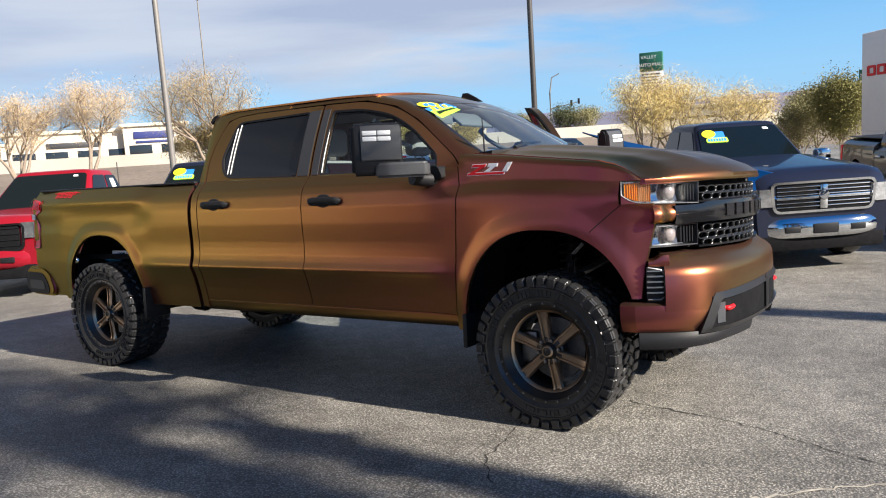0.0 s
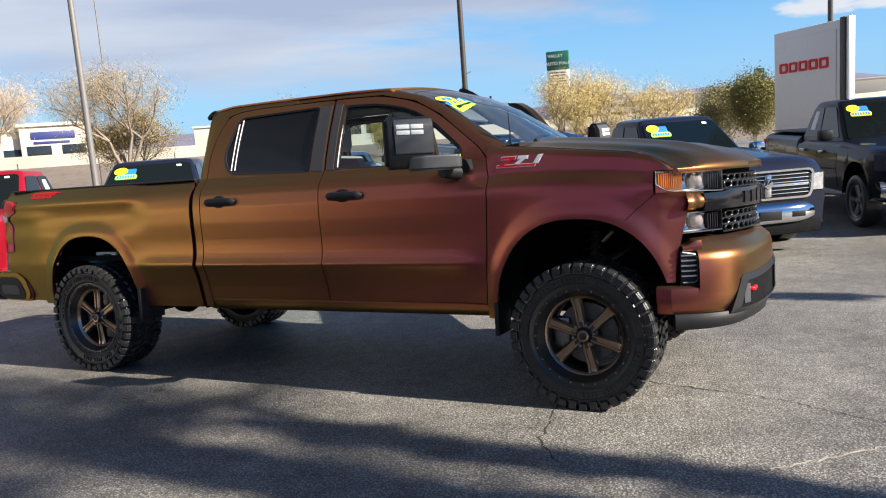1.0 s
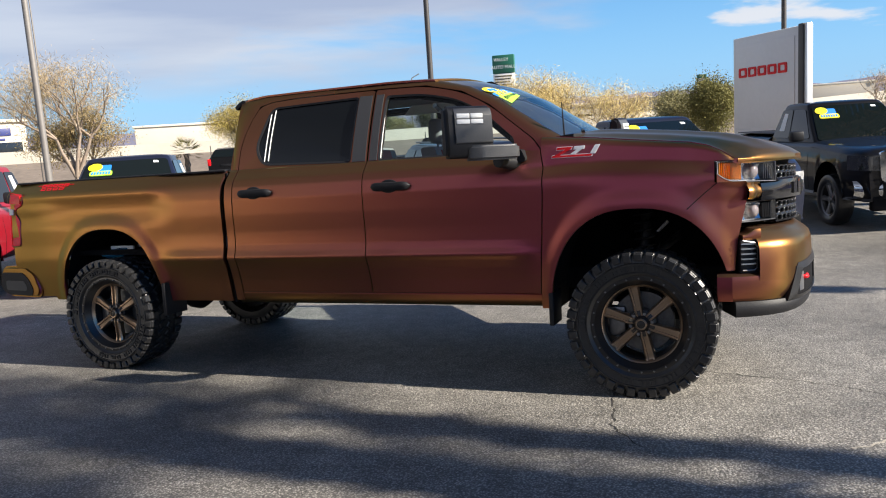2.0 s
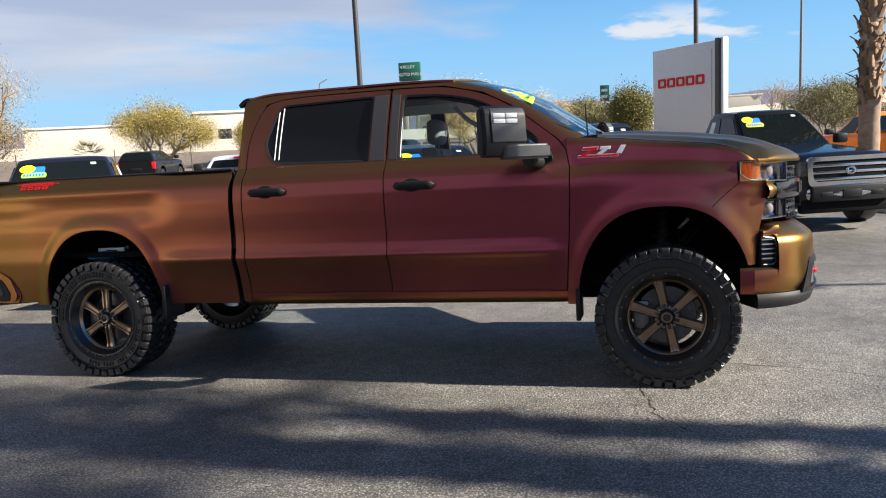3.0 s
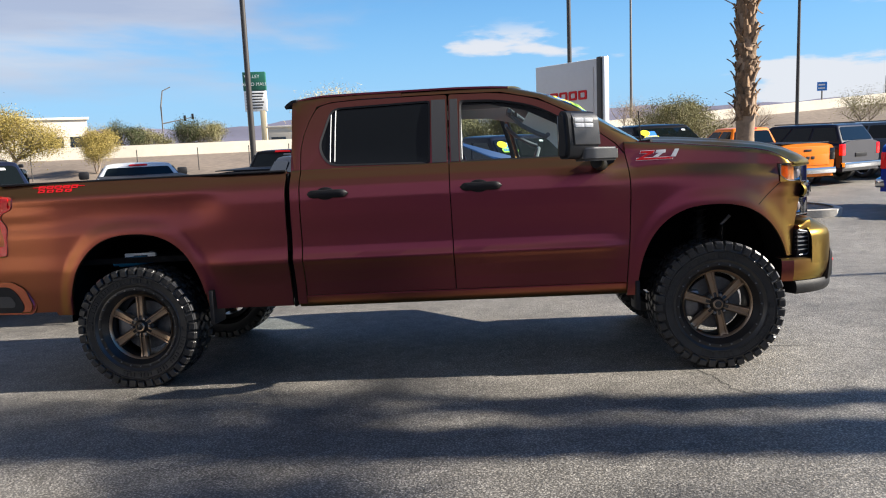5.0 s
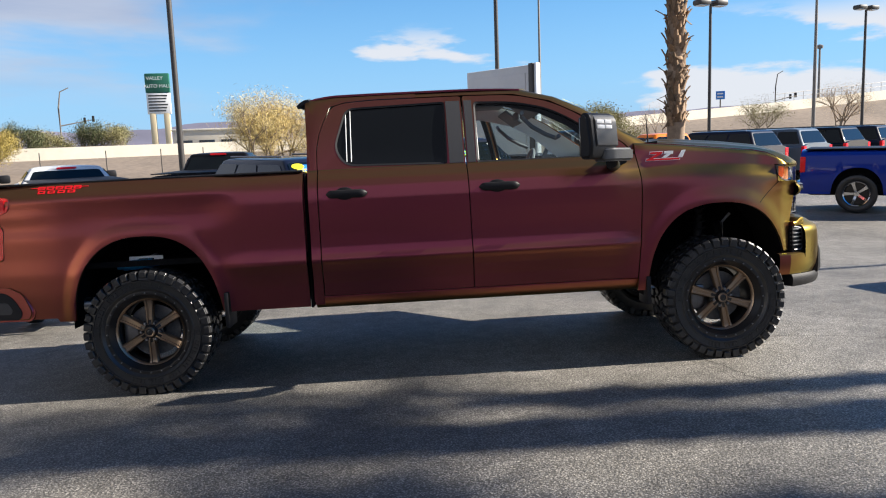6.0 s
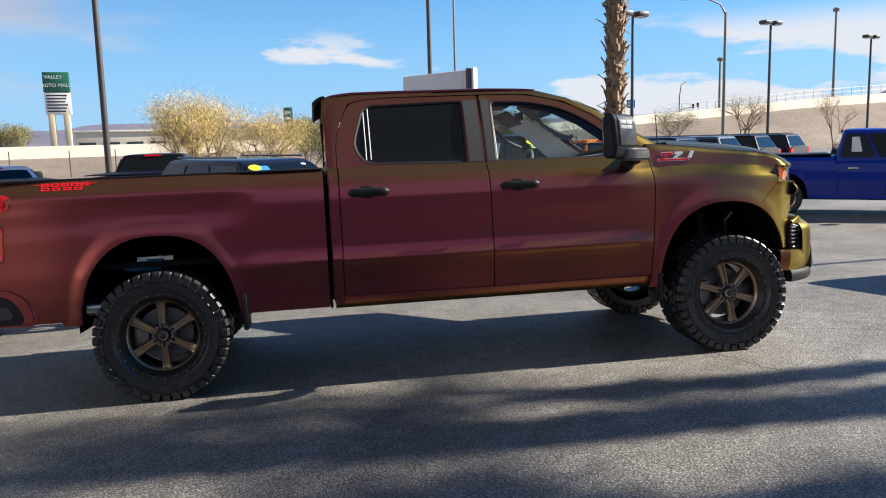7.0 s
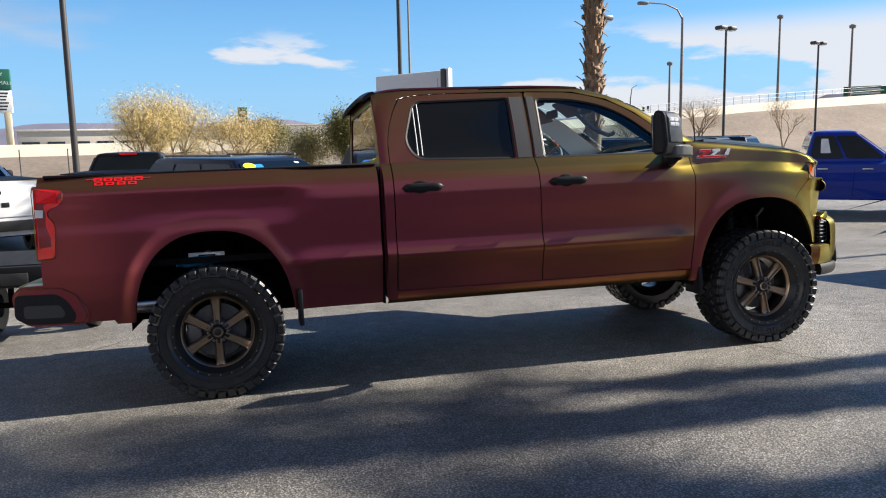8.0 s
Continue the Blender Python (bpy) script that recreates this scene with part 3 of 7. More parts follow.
    mid = [((a[0] * 0.5 + b[0] * 0.5) + 0.004, (a[1] + b[1]) / 2 + 0.004) for a, b in zip(PILLAR_IN, PILLAR_OUT)]
    sheet(bm, [[(x, s * gy(z), z) for x, z in PILLAR_IN], [(x, s * (gy(z) - 0.002), z) for x, z in mid], [(x, s * (gy(z) - 0.035), z) for x, z in PILLAR_OUT]])
    thicken(bm, (0, -s * 0.05, 0))
    part("front_pillar", bm, M_WRAP, truck, angle=50)
    bm = bmesh.new()
    sheet(bm, [[(x - 0.085, s * (gy(z) - 0.056), z - 0.075) for x, z in PILLAR_IN], [(x - 0.01, s * (gy(z) - 0.064), z) for x, z in PILLAR_IN], [(x - 0.012, s * (gy(z) - 0.100), z - 0.006) for x, z in PILLAR_OUT]])
    thicken(bm, (0, -s * 0.012, 0))
    # far trim's grey is raised for sunlight, the near one blackened as shade
    lining = part("pillar_lining", bm, M_LINER if s > 0 else M_DARK, truck, "pale grey pillar trim, coloured as if sunlit" if s > 0 else "", angle=50)
    bm = bmesh.new()
    tube(bm, [(x, s * y, z) for x, y, z in ((0.66, 0.72, 1.80), (0.665, 0.655, 1.775), (0.74, 0.650, 1.70), (0.84, 0.655, 1.64), (0.91, 0.665, 1.61), (0.92, 0.73, 1.62))], 0.016, 8)
    part("grab_handle", bm, M_DASH, lining, "dark grab handle")
    # rocker under the doors
    bm = bmesh.new()
    sec = [(0.84, 0.495), (0.885, 0.502), (0.915, 0.522), (0.936, 0.555), (0.944, 0.580), (0.940, 0.588), (0.88, 0.590)]
    sheet(bm, [[(x, s * y, z) for y, z in sec] for x in (-0.866, -0.3, 0.3, 0.9, 1.30, 1.44)])
    part("rocker", bm, M_WRAP, truck, "dark wrapped rocker under the doors")
    bm = fender_sheet(s)
    fender = part("fender", bm, M_WRAP, truck, "satin purple-copper front fender", angle=55)
    # seam of the cheek, from the lamp's corner down to the arch
    bm = bmesh.new()
    line = [(2.415 + (2.255 - 2.415) * t - 0.02 * t * (1 - t), 1.215 + (1.075 - 1.215) * t) for t in np.linspace(0, 1, 12)]
    tube(bm, [(x, s * (side_y(x, z) - 0.001), z) for x, z in line], 0.0028, 6)
    part("cheek_seam", bm, M_DARK, fender)
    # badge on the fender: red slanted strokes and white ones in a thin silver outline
    def slants(shapes, lift, mat, name, label=""):
        for q in shapes:
            b = bmesh.new()
            prism(b, [(x, s * (side_y(x, z) + lift), z) for x, z in q], (0, s * 0.003, 0))
            part(name, b, mat, fender, label)
    def grown(q, d):
        cx, cz = sum(p[0] for p in q) / len(q), sum(p[1] for p in q) / len(q)
        return [(x + math.copysign(d, x - cx), z + math.copysign(d, z - cz)) for x, z in q]
    RED = [[(1.512, 1.450), (1.600, 1.450), (1.607, 1.464), (1.520, 1.464)], [(1.488, 1.411), (1.520, 1.411), (1.600, 1.450), (1.566, 1.450)], [(1.484, 1.405), (1.722, 1.405), (1.728, 1.417), (1.490, 1.417)]]
    WHITE = [[(1.618, 1.450), (1.676, 1.450), (1.681, 1.464), (1.624, 1.464)], [(1.594, 1.421), (1.628, 1.421), (1.672, 1.450), (1.640, 1.450)], [(1.714, 1.421), (1.742, 1.421), (1.770, 1.466), (1.742, 1.466)]]
    slants([grown(q, 0.0035) for q in RED + WHITE], 0.0005, M_SILVERP, "badge_outline", "silver outline of the badge")
    slants(RED, 0.003, M_RED, "badge", "red slanted badge stroke")
    slants(WHITE, 0.003, M_SILVERP, "badge_stroke")
    # wheel housings
    for cx, hw, top in ((1.972, 0.53, 1.15), (-1.992, 0.53, 1.13)):
        b = bmesh.new()
        rows = []
        for k in range(25):
            a = math.pi * k / 24
            c_, s_ = math.cos(a), math.sin(a)
            x = cx + hw * math.copysign(abs(c_) ** 0.8, c_)
            z = 0.46 + (top - 0.46) * abs(s_) ** 0.8
            rows.append([(x, s * 0.925, z), (x, s * 0.45, z)])
        sheet(b, rows)
        fan = [b.verts.new((r[1][0], s * 0.45, r[1][2])) for r in rows]
        b.faces.new(fan)
        part("wheel_housing", b, M_DARK, truck)

# doors
rear_r = build_door(-1, "rear_door", lower_door(-1, lambda z: -0.798, lambda z: GAP_MID(z) - 0.0035), REAR_OUT, REAR_WIN, M_TINT, -0.605, truck, label="satin purple rear door with dark tinted glass")
front_r = build_door(-1, "front_door", lower_door(-1, lambda z: GAP_MID(z) + 0.0035, FDOOR_EDGE), FRONT_OUT, FRONT_WIN, M_GLASS, 0.44, truck, label="satin purple front door with clear glass")
mirror_parts(-1, front_r)
rear_l = build_door(1, "rear_door", lower_door(1, lambda z: -0.798, lambda z: GAP_MID(z) - 0.0035), REAR_OUT, REAR_WIN, M_GLASS, -0.605, truck)
front_l = build_door(1, "front_door", lower_door(1, lambda z: GAP_MID(z) + 0.0035, FDOOR_EDGE), FRONT_OUT, FRONT_WIN, M_GLASS, 0.44, truck, label="front door standing wide open")
mirror_parts(1, front_l)
DOOR_SWING = 57.0
front_l.matrix_local = pose(1.41, 0.97, 0) @ pose(0, 0, 0, 0, 0, -DOOR_SWING) @ pose(0, 0, 0, 0, 4.5) @ pose(-1.41, -0.97, 0)
for s, door in ((-1, rear_r), (-1, front_r)):
    # black pillar cover and bright run channel beside the glass
    b = bmesh.new()
    if door is rear_r:
        xs = (0.112, 0.212)
    else:
        xs = (0.242, 0.297)
    sheet(b, [[(x, s * (gy(z) + 0.003), z) for z in np.linspace(1.462, 1.905, 8)] for x in xs])
    thicken(b, (0, -s * 0.006, 0))
    part("pillar_cover", b, M_GREYP, door, "dark grey pillar cover")
    b = bmesh.new()
    for x in ((-0.600, -0.568) if door is rear_r else (0.318,)):
        top = 1.882 if door is rear_r else 1.885
        tube(b, [(x, s * (gy(z) - 0.014), z) for z in np.linspace(1.505 if door is rear_r else 1.475, top, 6)], 0.0035, 8)
    part("run_channel", b, M_WHITE, door, "pale window run channel")

# roof, windscreen and hood over the full width
def across(u, bow):
    return bow * (1 - u * u)


bm = bmesh.new()
rows = []
for u in np.linspace(-1, 1, 25):
    row = []
    for v in np.linspace(0, 1, 22):
        x0, x1 = -0.890, 0.655 + across(u, 0.13)
        x = x0 + (x1 - x0) * v
        edge = float(np.interp(x, [-0.90, -0.86, -0.7, -0.4, 0.3, 0.55, 0.80], [1.935, 1.962, 1.985, 1.988, 1.988, 1.980, 1.962]))
        y = 0.685 * u
        z = edge + 0.038 * (1 - abs(u) ** 3.0)
        row.append((x, y, z))
    rows.append(row)
sheet(bm, rows)
thicken(bm, (0, 0, -0.012))
roof = part("roof", bm, M_WRAP, truck, "dark glossy wrapped cab roof", angle=50)
bm = bmesh.new()
sheet(bm, [[(-0.860 - 0.085 * v, 0.69 * u, 1.966 - 0.045 * v * v + 0.034 * (1 - abs(u) ** 3.0)) for v in np.linspace(0, 1, 6)] for u in np.linspace(-1, 1, 21)])
thicken(bm, (0.012, 0, -0.022))
part("roof_lip", bm, M_BLACK, roof, "black lip over the rear window", angle=50)
bm = bmesh.new()
sheet(bm, [[(x, 0.66 * u, 1.945 + 0.03 * (1 - u * u)) for x in np.linspace(-0.85, 0.66, 6)] for u in np.linspace(-1, 1, 9)])
thicken(bm, (0, 0, 0.008))
part("headliner", bm, M_DASH, truck, "dark grey headliner")
# dark sheet added to keep the gap behind the cab in shade
bm = bmesh.new()
box(bm, -0.902, -0.884, -0.925, 0.925, 0.51, 1.44, 0.004)
part("gap_shade", bm, M_DARK, truck)
for s in (-1, 1):
    bm = bmesh.new()
    box(bm, 0.16, 0.30, min(s * 0.865, s * 0.885), max(s * 0.865, s * 0.885), 0.55, 1.445, 0.004)
    part("middle_pillar", bm, M_DARK, truck)
    bm = bmesh.new()
    box(bm, 1.36, 1.47, min(s * 0.87, s * 0.885), max(s * 0.87, s * 0.885), 0.55, 1.40, 0.004)
    part("hinge_pillar", bm, M_DARK, truck)
bm = bmesh.new()
prism(bm, [(x, 0.47, z) for x, z in ((0.60, 2.000), (0.80, 1.985), (0.74, 2.025), (0.67, 2.064), (0.63, 2.064))], (0, 0.026, 0))
part("roof_antenna", bm, M_BLACK, roof, "black shark-fin antenna")
bm = bmesh.new()
rows = []
for u in np.linspace(-1, 1, 21):
    row = []
    for (xo, zo) in PILLAR_OUT[2:]:
        row.append((xo + across(u, 0.13), u * (gy(zo) - 0.04), zo + across(u, 0.025)))
    rows.append(row)
sheet(bm, rows)
part("windscreen", bm, M_GLASS, truck, "raked clear windscreen", angle=80)
# cab back with its glass
bm = bmesh.new()
o = [(-0.875, y, z) for y, z in rounded([(-0.93, 0.55), (0.93, 0.55), (0.90, 1.45), (0.70, 1.95), (-0.70, 1.95), (-0.90, 1.45)], [0, 0, 0.05, 0.08, 0.08, 0.05], 4)]
i = [(-0.875, y, z) for y, z in rounded([(-0.72, 1.50), (0.72, 1.50), (0.76, 1.50), (0.62, 1.88), (-0.62, 1.88), (-0.76, 1.50)], [0, 0, 0.03, 0.05, 0.05, 0.03], 4)]
ring_faces(bm, o, i)
thicken(bm, (0.03, 0, 0))
back = part("cab_back", bm, M_WRAP, truck)
bm = bmesh.new()
sheet(bm, [[(-0.868, y * (0.77 + (0.63 - 0.77) * k / 5), 1.49 + 0.40 * k / 5) for k in range(6)] for y in (-1, -0.5, 0, 0.5, 1)])
part("rear_glass", bm, M_GLASS, back, "clear rear window", recalc=False)


def front_x(y):
    """How far forward the lamps and the grille stand at that half width."""
    q = min(1.0, abs(y) / 0.962)
    return 2.862 - 0.36 * q * q - 0.09 * q ** 12


def hood_point(u, v):
    y = u * (0.866 + 0.046 * smoothstep(0.70, 1.0, v))
    front = front_x(y) + 0.012 if abs(u) < 0.999 else 2.505
    x = 1.50 + across(u, 0.05) * (1 - v) + (front - 1.50) * v
    c = float(np.interp(v, [0.0, 0.25, 0.52, 0.73, 0.86, 0.95, 1.0], [1.535, 1.522, 1.494, 1.462, 1.425, 1.380, 1.338]))
    z = c + 0.045 * (1 - abs(u) ** 2.2) * (1 - 0.55 * v)
    # two raised ribs that fade to the nose
    z += 0.018 * math.exp(-((abs(u) - 0.52) / 0.10) ** 2) * (1 - smoothstep(0.75, 1.0, v)) * smoothstep(0.0, 0.15, v)
    w = smoothstep(0.80, 1.0, abs(u))
    z = z * (1 - w) + (hood_edge(min(x, 2.505)) + 0.004) * w
    return (x, y, z)


bm = bmesh.new()
sheet(bm, [[hood_point(u, v) for v in np.linspace(0, 1, 48)] for u in np.linspace(-1, 1, 57)])
thicken(bm, (0, 0, -0.03))
hood = part("hood", bm, M_WRAP, truck, "satin wrapped hood with raised ribs", angle=55)
bm = bmesh.new()
sheet(bm, [[(1.50 + 0.16 * (1 - u * u) + d, 0.84 * u, z) for d, z in ((-0.06, 1.53), (0.02, 1.538), (0.10, 1.545))] for u in np.linspace(-1, 1, 13)])
thicken(bm, (0, 0, -0.03))
part("cowl", bm, M_BLACK, truck)
for y0 in (-0.55, 0.05):
    bm = bmesh.new()
    tube(bm, [(1.60, y0, 1.565), (1.53, y0 + 0.28, 1.60), (1.50, y0 + 0.58, 1.62)], [0.012, 0.009, 0.006], 8)
    part("wiper", bm, M_BLACK, truck)
bm = bmesh.new()
tube(bm, [(1.54, -0.82, 1.53), (1.53, -0.82, 1.74)], [0.006, 0.003], 8)
part("radio_aerial", bm, M_BLACK, truck)


# ---- nose: pieces on a curved plan; the bumper stands further out than lamps and grille ----
def nose(sv, z, off=0.0):
    """A point on the nose; sv runs across from -1 to 1."""
    a = abs(sv)
    w = smoothstep(0.955, 0.965, z)
    def at(q):
        low = 2.885 - 0.15 * q * q - 0.29 * q ** 9
        return Vector((low + (front_x(0.962 * q) - low) * w, 0.962 * q, 0))
    p = at(a)
    d = (at(min(1.0, a + 0.01)) - at(max(0.0, a - 0.01))).normalized()
    nrm = Vector((d.y, -d.x, 0)) if sv != 0 else Vector((1, 0, 0))
    q = p + nrm * off
    return (q.x, math.copysign(q.y, sv) if sv else 0.0, z)


def nose_slab(bm, s0, s1, z0, z1, off0, off1, n=14, crown=0.0, nz=6):
    """A curved slab from off0 (back) to off1 (front); the heights may be functions of the width."""
    f0 = z0 if callable(z0) else (lambda q: z0)
    f1 = z1 if callable(z1) else (lambda q: z1)
    rows = []
    for i in range(n + 1):
        sv = s0 + (s1 - s0) * i / n
        lo, hi = f0(abs(sv)), f1(abs(sv))
        row = [nose(sv, lo, off0)]
        for j in range(nz + 1):
            w = j / nz
            row.append(nose(sv, lo + (hi - lo) * w, off1 + crown * (1 - (2 * w - 1) ** 2)))
        row.append(nose(sv, hi, off0))
        rows.append(row)
    sheet(bm, rows)
    for r in (rows[0], rows[-1]):
        bm.faces.new([bm.verts.new(p) for p in r])
    bmesh.ops.remove_doubles(bm, verts=bm.verts[:], dist=1e-5)


def nose_profile(bm, s0, s1, prof, n=40):
    """A strip along the nose with the section (height, offset)."""
    rows = [[nose(s0 + (s1 - s0) * i / n, z, o) for z, o in prof] for i in range(n + 1)]
    sheet(bm, rows)


# bumper: upright face, a bevel, and a shelf that runs back under the lamps
bm = bmesh.new()
SHELL = [(0.600, -0.12), (0.600, 0.028), (0.66, 0.040), (0.76, 0.044), (0.84, 0.040), (0.872, 0.030), (0.890, 0.012), (0.925, -0.035), (0.950, -0.075), (0.952, -0.20)]
nose_profile(bm, -0.930, 0.930, SHELL, n=80)
bumper = part("front_bumper", bm, M_WRAP, truck, "bronze wrapped front bumper", angle=42)
bm = bmesh.new()
nose_slab(bm, -0.62, 0.62, 0.52, 0.70, -0.2, 0.012, n=40, crown=0.01)
part("bumper_inset", bm, M_BLACK, bumper, "black lower intake")
for s in (-1, 1):
    # lower corner, wrapping under the fender to the wheel
    bm = bmesh.new()
    nose_profile(bm, s * 0.64, s * 0.995, [(0.545, -0.10), (0.552, 0.010), (0.60, 0.030), (0.66, 0.040), (0.692, 0.036), (0.704, 0.020), (0.706, -0.12)], n=26)
    e0 = nose(s * 0.995, 0.6, 0.0)
    rows = []
    for k in range(7):
        x = e0[0] + 0.024 - 0.012 * k * 1.1
        rows.append([(x, e0[1] + s * o, z) for z, o in ((0.545, -0.06), (0.552, 0.010), (0.60, 0.030), (0.66, 0.040), (0.692, 0.036), (0.704, 0.020), (0.706, -0.10))])
    sheet(bm, rows)
    part("bumper_corner", bm, M_WRAP, bumper, angle=45)
    bm = bmesh.new()
    nose_slab(bm, s * 0.30, s * 0.985, lambda q: 0.485 - 0.02 * smoothstep(0.6, 1.0, q), lambda q: 0.60 - 0.05 * smoothstep(0.55, 0.75, q), -0.2, 0.030, n=24, crown=0.012)
    part("skid_edge", bm, M_BLACK, bumper, "black lower valance")
    # hook opening: a thick satin-grey frame with slanting outer end
    bm = bmesh.new()
    o = [(0.825, 0.540), (0.745, 0.740), (0.01, 0.755), (0.01, 0.540)]
    i = [(0.775, 0.565), (0.712, 0.705), (0.04, 0.720), (0.04, 0.565)]
    oo, ii = resample(o, 72), resample(i, 72)
    ring_faces(bm, [nose(s * q, z, 0.046) for q, z in oo], [nose(s * q, z, 0.058) for q, z in ii])
    ring_faces(bm, [nose(s * q, z, 0.058) for q, z in ii], [nose(s * q, z, -0.03) for q, z in ii])
    ring_faces(bm, [nose(s * q, z, 0.046) for q, z in oo], [nose(s * q, z, 0.0) for q, z in oo])
    bezel = part("hook_bezel", bm, M_BEZEL, bumper, "satin grey hook surround", angle=40)
    bm = bmesh.new()
    nose_slab(bm, s * 0.03, s * 0.76, 0.562, lambda q: 0.722, -0.06, 0.0455, n=20)
    part("hook_pocket", bm, M_DARK, bezel)
    bm = bmesh.new()
    nose_slab(bm, s * 0.675, s * 0.735, 0.580, 0.685, -0.02, 0.050, n=4)
    part("pocket_plate", bm, M_SILVER, bezel)
    bm = bmesh.new()
    p0 = Vector(nose(s * 0.62, 0.650, 0.022))
    tube(bm, [p0 + Vector(q) for q in ((0.0, s * 0.050, 0), (0.018, s * 0.047, 0), (0.028, s * 0.030, 0), (0.028, -s * 0.030, 0), (0.018, -s * 0.047, 0), (0.0, -s * 0.050, 0))], 0.013, 10)
    part("tow_hook", bm, M_RED, bumper, "bright red tow hook")
    # side vent framed in silver
    bm = bmesh.new()
    nose_slab(bm, s * 0.900, s * 0.968, 0.706, 0.893, -0.08, 0.0, n=8)
    vent = part("side_vent", bm, M_BLACK, bumper, "black vent with silver outline")
    bm = bmesh.new()
    line = [(0.966, 0.722), (0.938, 0.722), (0.930, 0.735), (0.928, 0.850), (0.936, 0.874), (0.966, 0.888)]
    tube(bm, [Vector(nose(s * q, z, 0.012)) for q, z in line], 0.0045, 6)
    part("vent_outline", bm, M_STEEL, vent)
    for z in (0.757, 0.785, 0.813, 0.841, 0.869):
        bm = bmesh.new()
        nose_slab(bm, s * 0.931, s * 0.968, z - 0.0035, z + 0.0035, -0.02, 0.010, n=5, nz=2)
        part("vent_slat", bm, M_SILVER, vent)
    bm = bmesh.new()
    nose_slab(bm, s * 0.915, s * 0.964, 0.892, lambda q: 0.949 - 0.030 * smoothstep(0.925, 0.96, q), -0.12, 0.004, n=10, crown=0.006)
    part("vent_cap", bm, M_WRAP, bumper, angle=50)
    # cheek under the headlamp
    bm = bmesh.new()
    CHEEK = [(1.108, -0.08), (1.112, -0.004), (1.126, 0.012), (1.150, 0.020), (1.172, 0.014), (1.192, -0.006), (1.206, -0.004), (1.210, -0.06)]
    def cheek(q, z, o):
        p = nose(s * q, z, o)
        return (p[0] + (0.090 * smoothstep(0.82, 0.955, q) if o > -0.03 else 0.0), p[1], p[2])
    sheet(bm, [[cheek(q, z, o) for z, o in CHEEK] for q in np.linspace(0.785, 0.958, 22)])
    bm.faces.new([bm.verts.new(nose(s * 0.785, z, o)) for z, o in [(1.108, -0.08), (1.112, -0.004), (1.126, 0.012), (1.150, 0.020), (1.172, 0.014), (1.192, -0.006), (1.206, -0.004), (1.210, -0.06)]])
    part("lamp_cheek", bm, M_WRAP, bumper, angle=50)
    # headlamps, upper and lower
    HB = lambda q: float(np.interp(q, [0.6, 0.90, 0.955, 0.985, 1.0], [1.202, 1.212, 1.218, 1.238, 1.262]))
    HT = lambda q: float(np.interp(q, [0.6, 1.0], [1.314, 1.333]))
    LB = lambda q: 0.985
    LT = lambda q: float(np.interp(q, [0.6, 0.80, 0.95], [1.096, 1.098, 1.098]))
    bm = bmesh.new()
    nose_slab(bm, s * 0.925, s * 1.0, 1.208, lambda q: HB(q) - 0.001, -0.04, 0.002, n=8, nz=2)
    part("lamp_corner", bm, M_WRAP, bumper)
    for nm, s0, s1, lo, hi, am in (("headlamp", 0.645, 1.0, HB, HT, 0.905), ("lower_lamp", 0.655, 0.952, LB, LT, 0.905)):
        bm = bmesh.new()
        nose_slab(bm, s * s0, s * s1, lo, hi, -0.12, -0.055, n=18)
        lamp = part(nm, bm, M_LAMP, truck, "clear headlamp with amber corner")
        bm = bmesh.new()
        edge = [(q, lo(q)) for q in np.linspace(s0, s1, 18)] + [(q, hi(q)) for q in np.linspace(s1, s0, 18)]
        c = ((s0 + s1) / 2, (lo(0.8) + hi(0.8)) / 2)
        inn = [(c[0] + (q - c[0]) * 0.985, c[1] + (z - c[1]) * 0.94) for q, z in edge]
        ring_faces(bm, [nose(s * q, z, 0.006) for q, z in edge], [nose(s * q, z, 0.003) for q, z in inn])
        ring_faces(bm, [nose(s * q, z, 0.003) for q, z in inn], [nose(s * q, z, -0.055) for q, z in inn])
        part("lamp_bezel", bm, M_DULL if nm == "headlamp" else M_GREYP, lamp, "thin silver surround" if nm == "headlamp" else "")
        # amber reflector in upright ribs, with a paler inner end
        for mat, a, b, label in ((M_AMBER, am + 0.042 if nm == "headlamp" else am, s1 - 0.010, "amber turn signal lens"), (M_PEACH, am, am + 0.042, "pale end of the turn signal"))[:2 if nm == "headlamp" else 1]:
            bm = bmesh.new()
            n = max(4, int((b - a) / 0.007))
            rows = []
            for k in range(n + 1):
                q = a + (b - a) * k / n
                for d in (-0.006, -0.020):
                    rows.append([nose(s * q, lo(q) + 0.010 + (hi(q) - lo(q) - 0.020) * j / 4, d) for j in range(5)])
            sheet(bm, rows)
            part("turn_lens", bm, mat, lamp, label, angle=10)
        # bright bowl and projector, then dark upright fins
        bm = bmesh.new()
        for q0, q1, d0, d1 in ((am - 0.005, 0.80, -0.012, -0.055), (0.80, 0.765, -0.055, -0.02)):
            sheet(bm, [[nose(s * (q0 + (q1 - q0) * k / 8), lo(q0) + 0.012 + (hi(q0) - lo(q0) - 0.024) * j / 4, d0 + (d1 - d0) * k / 8 - 0.012 * (1 - (j / 2 - 1) ** 2)) for j in range(5)] for k in range(9)])
        part("lamp_bowl", bm, M_CHROME, lamp, "bright reflector bowl", angle=30)
        bm = bmesh.new()
        c = Vector(nose(s * 0.80, (lo(0.8) + hi(0.8)) / 2, -0.030))
        lathe(bm, [(0.0, 0.020), (0.018, 0.017), (0.032, 0.008), (0.038, 0.0), (0.040, -0.03)], seg=24)
        bmesh.ops.transform(bm, matrix=Matrix.Translation(c) @ Matrix.Rotation(radians(-90 + s * 30), 4, "Z"), verts=bm.verts[:])
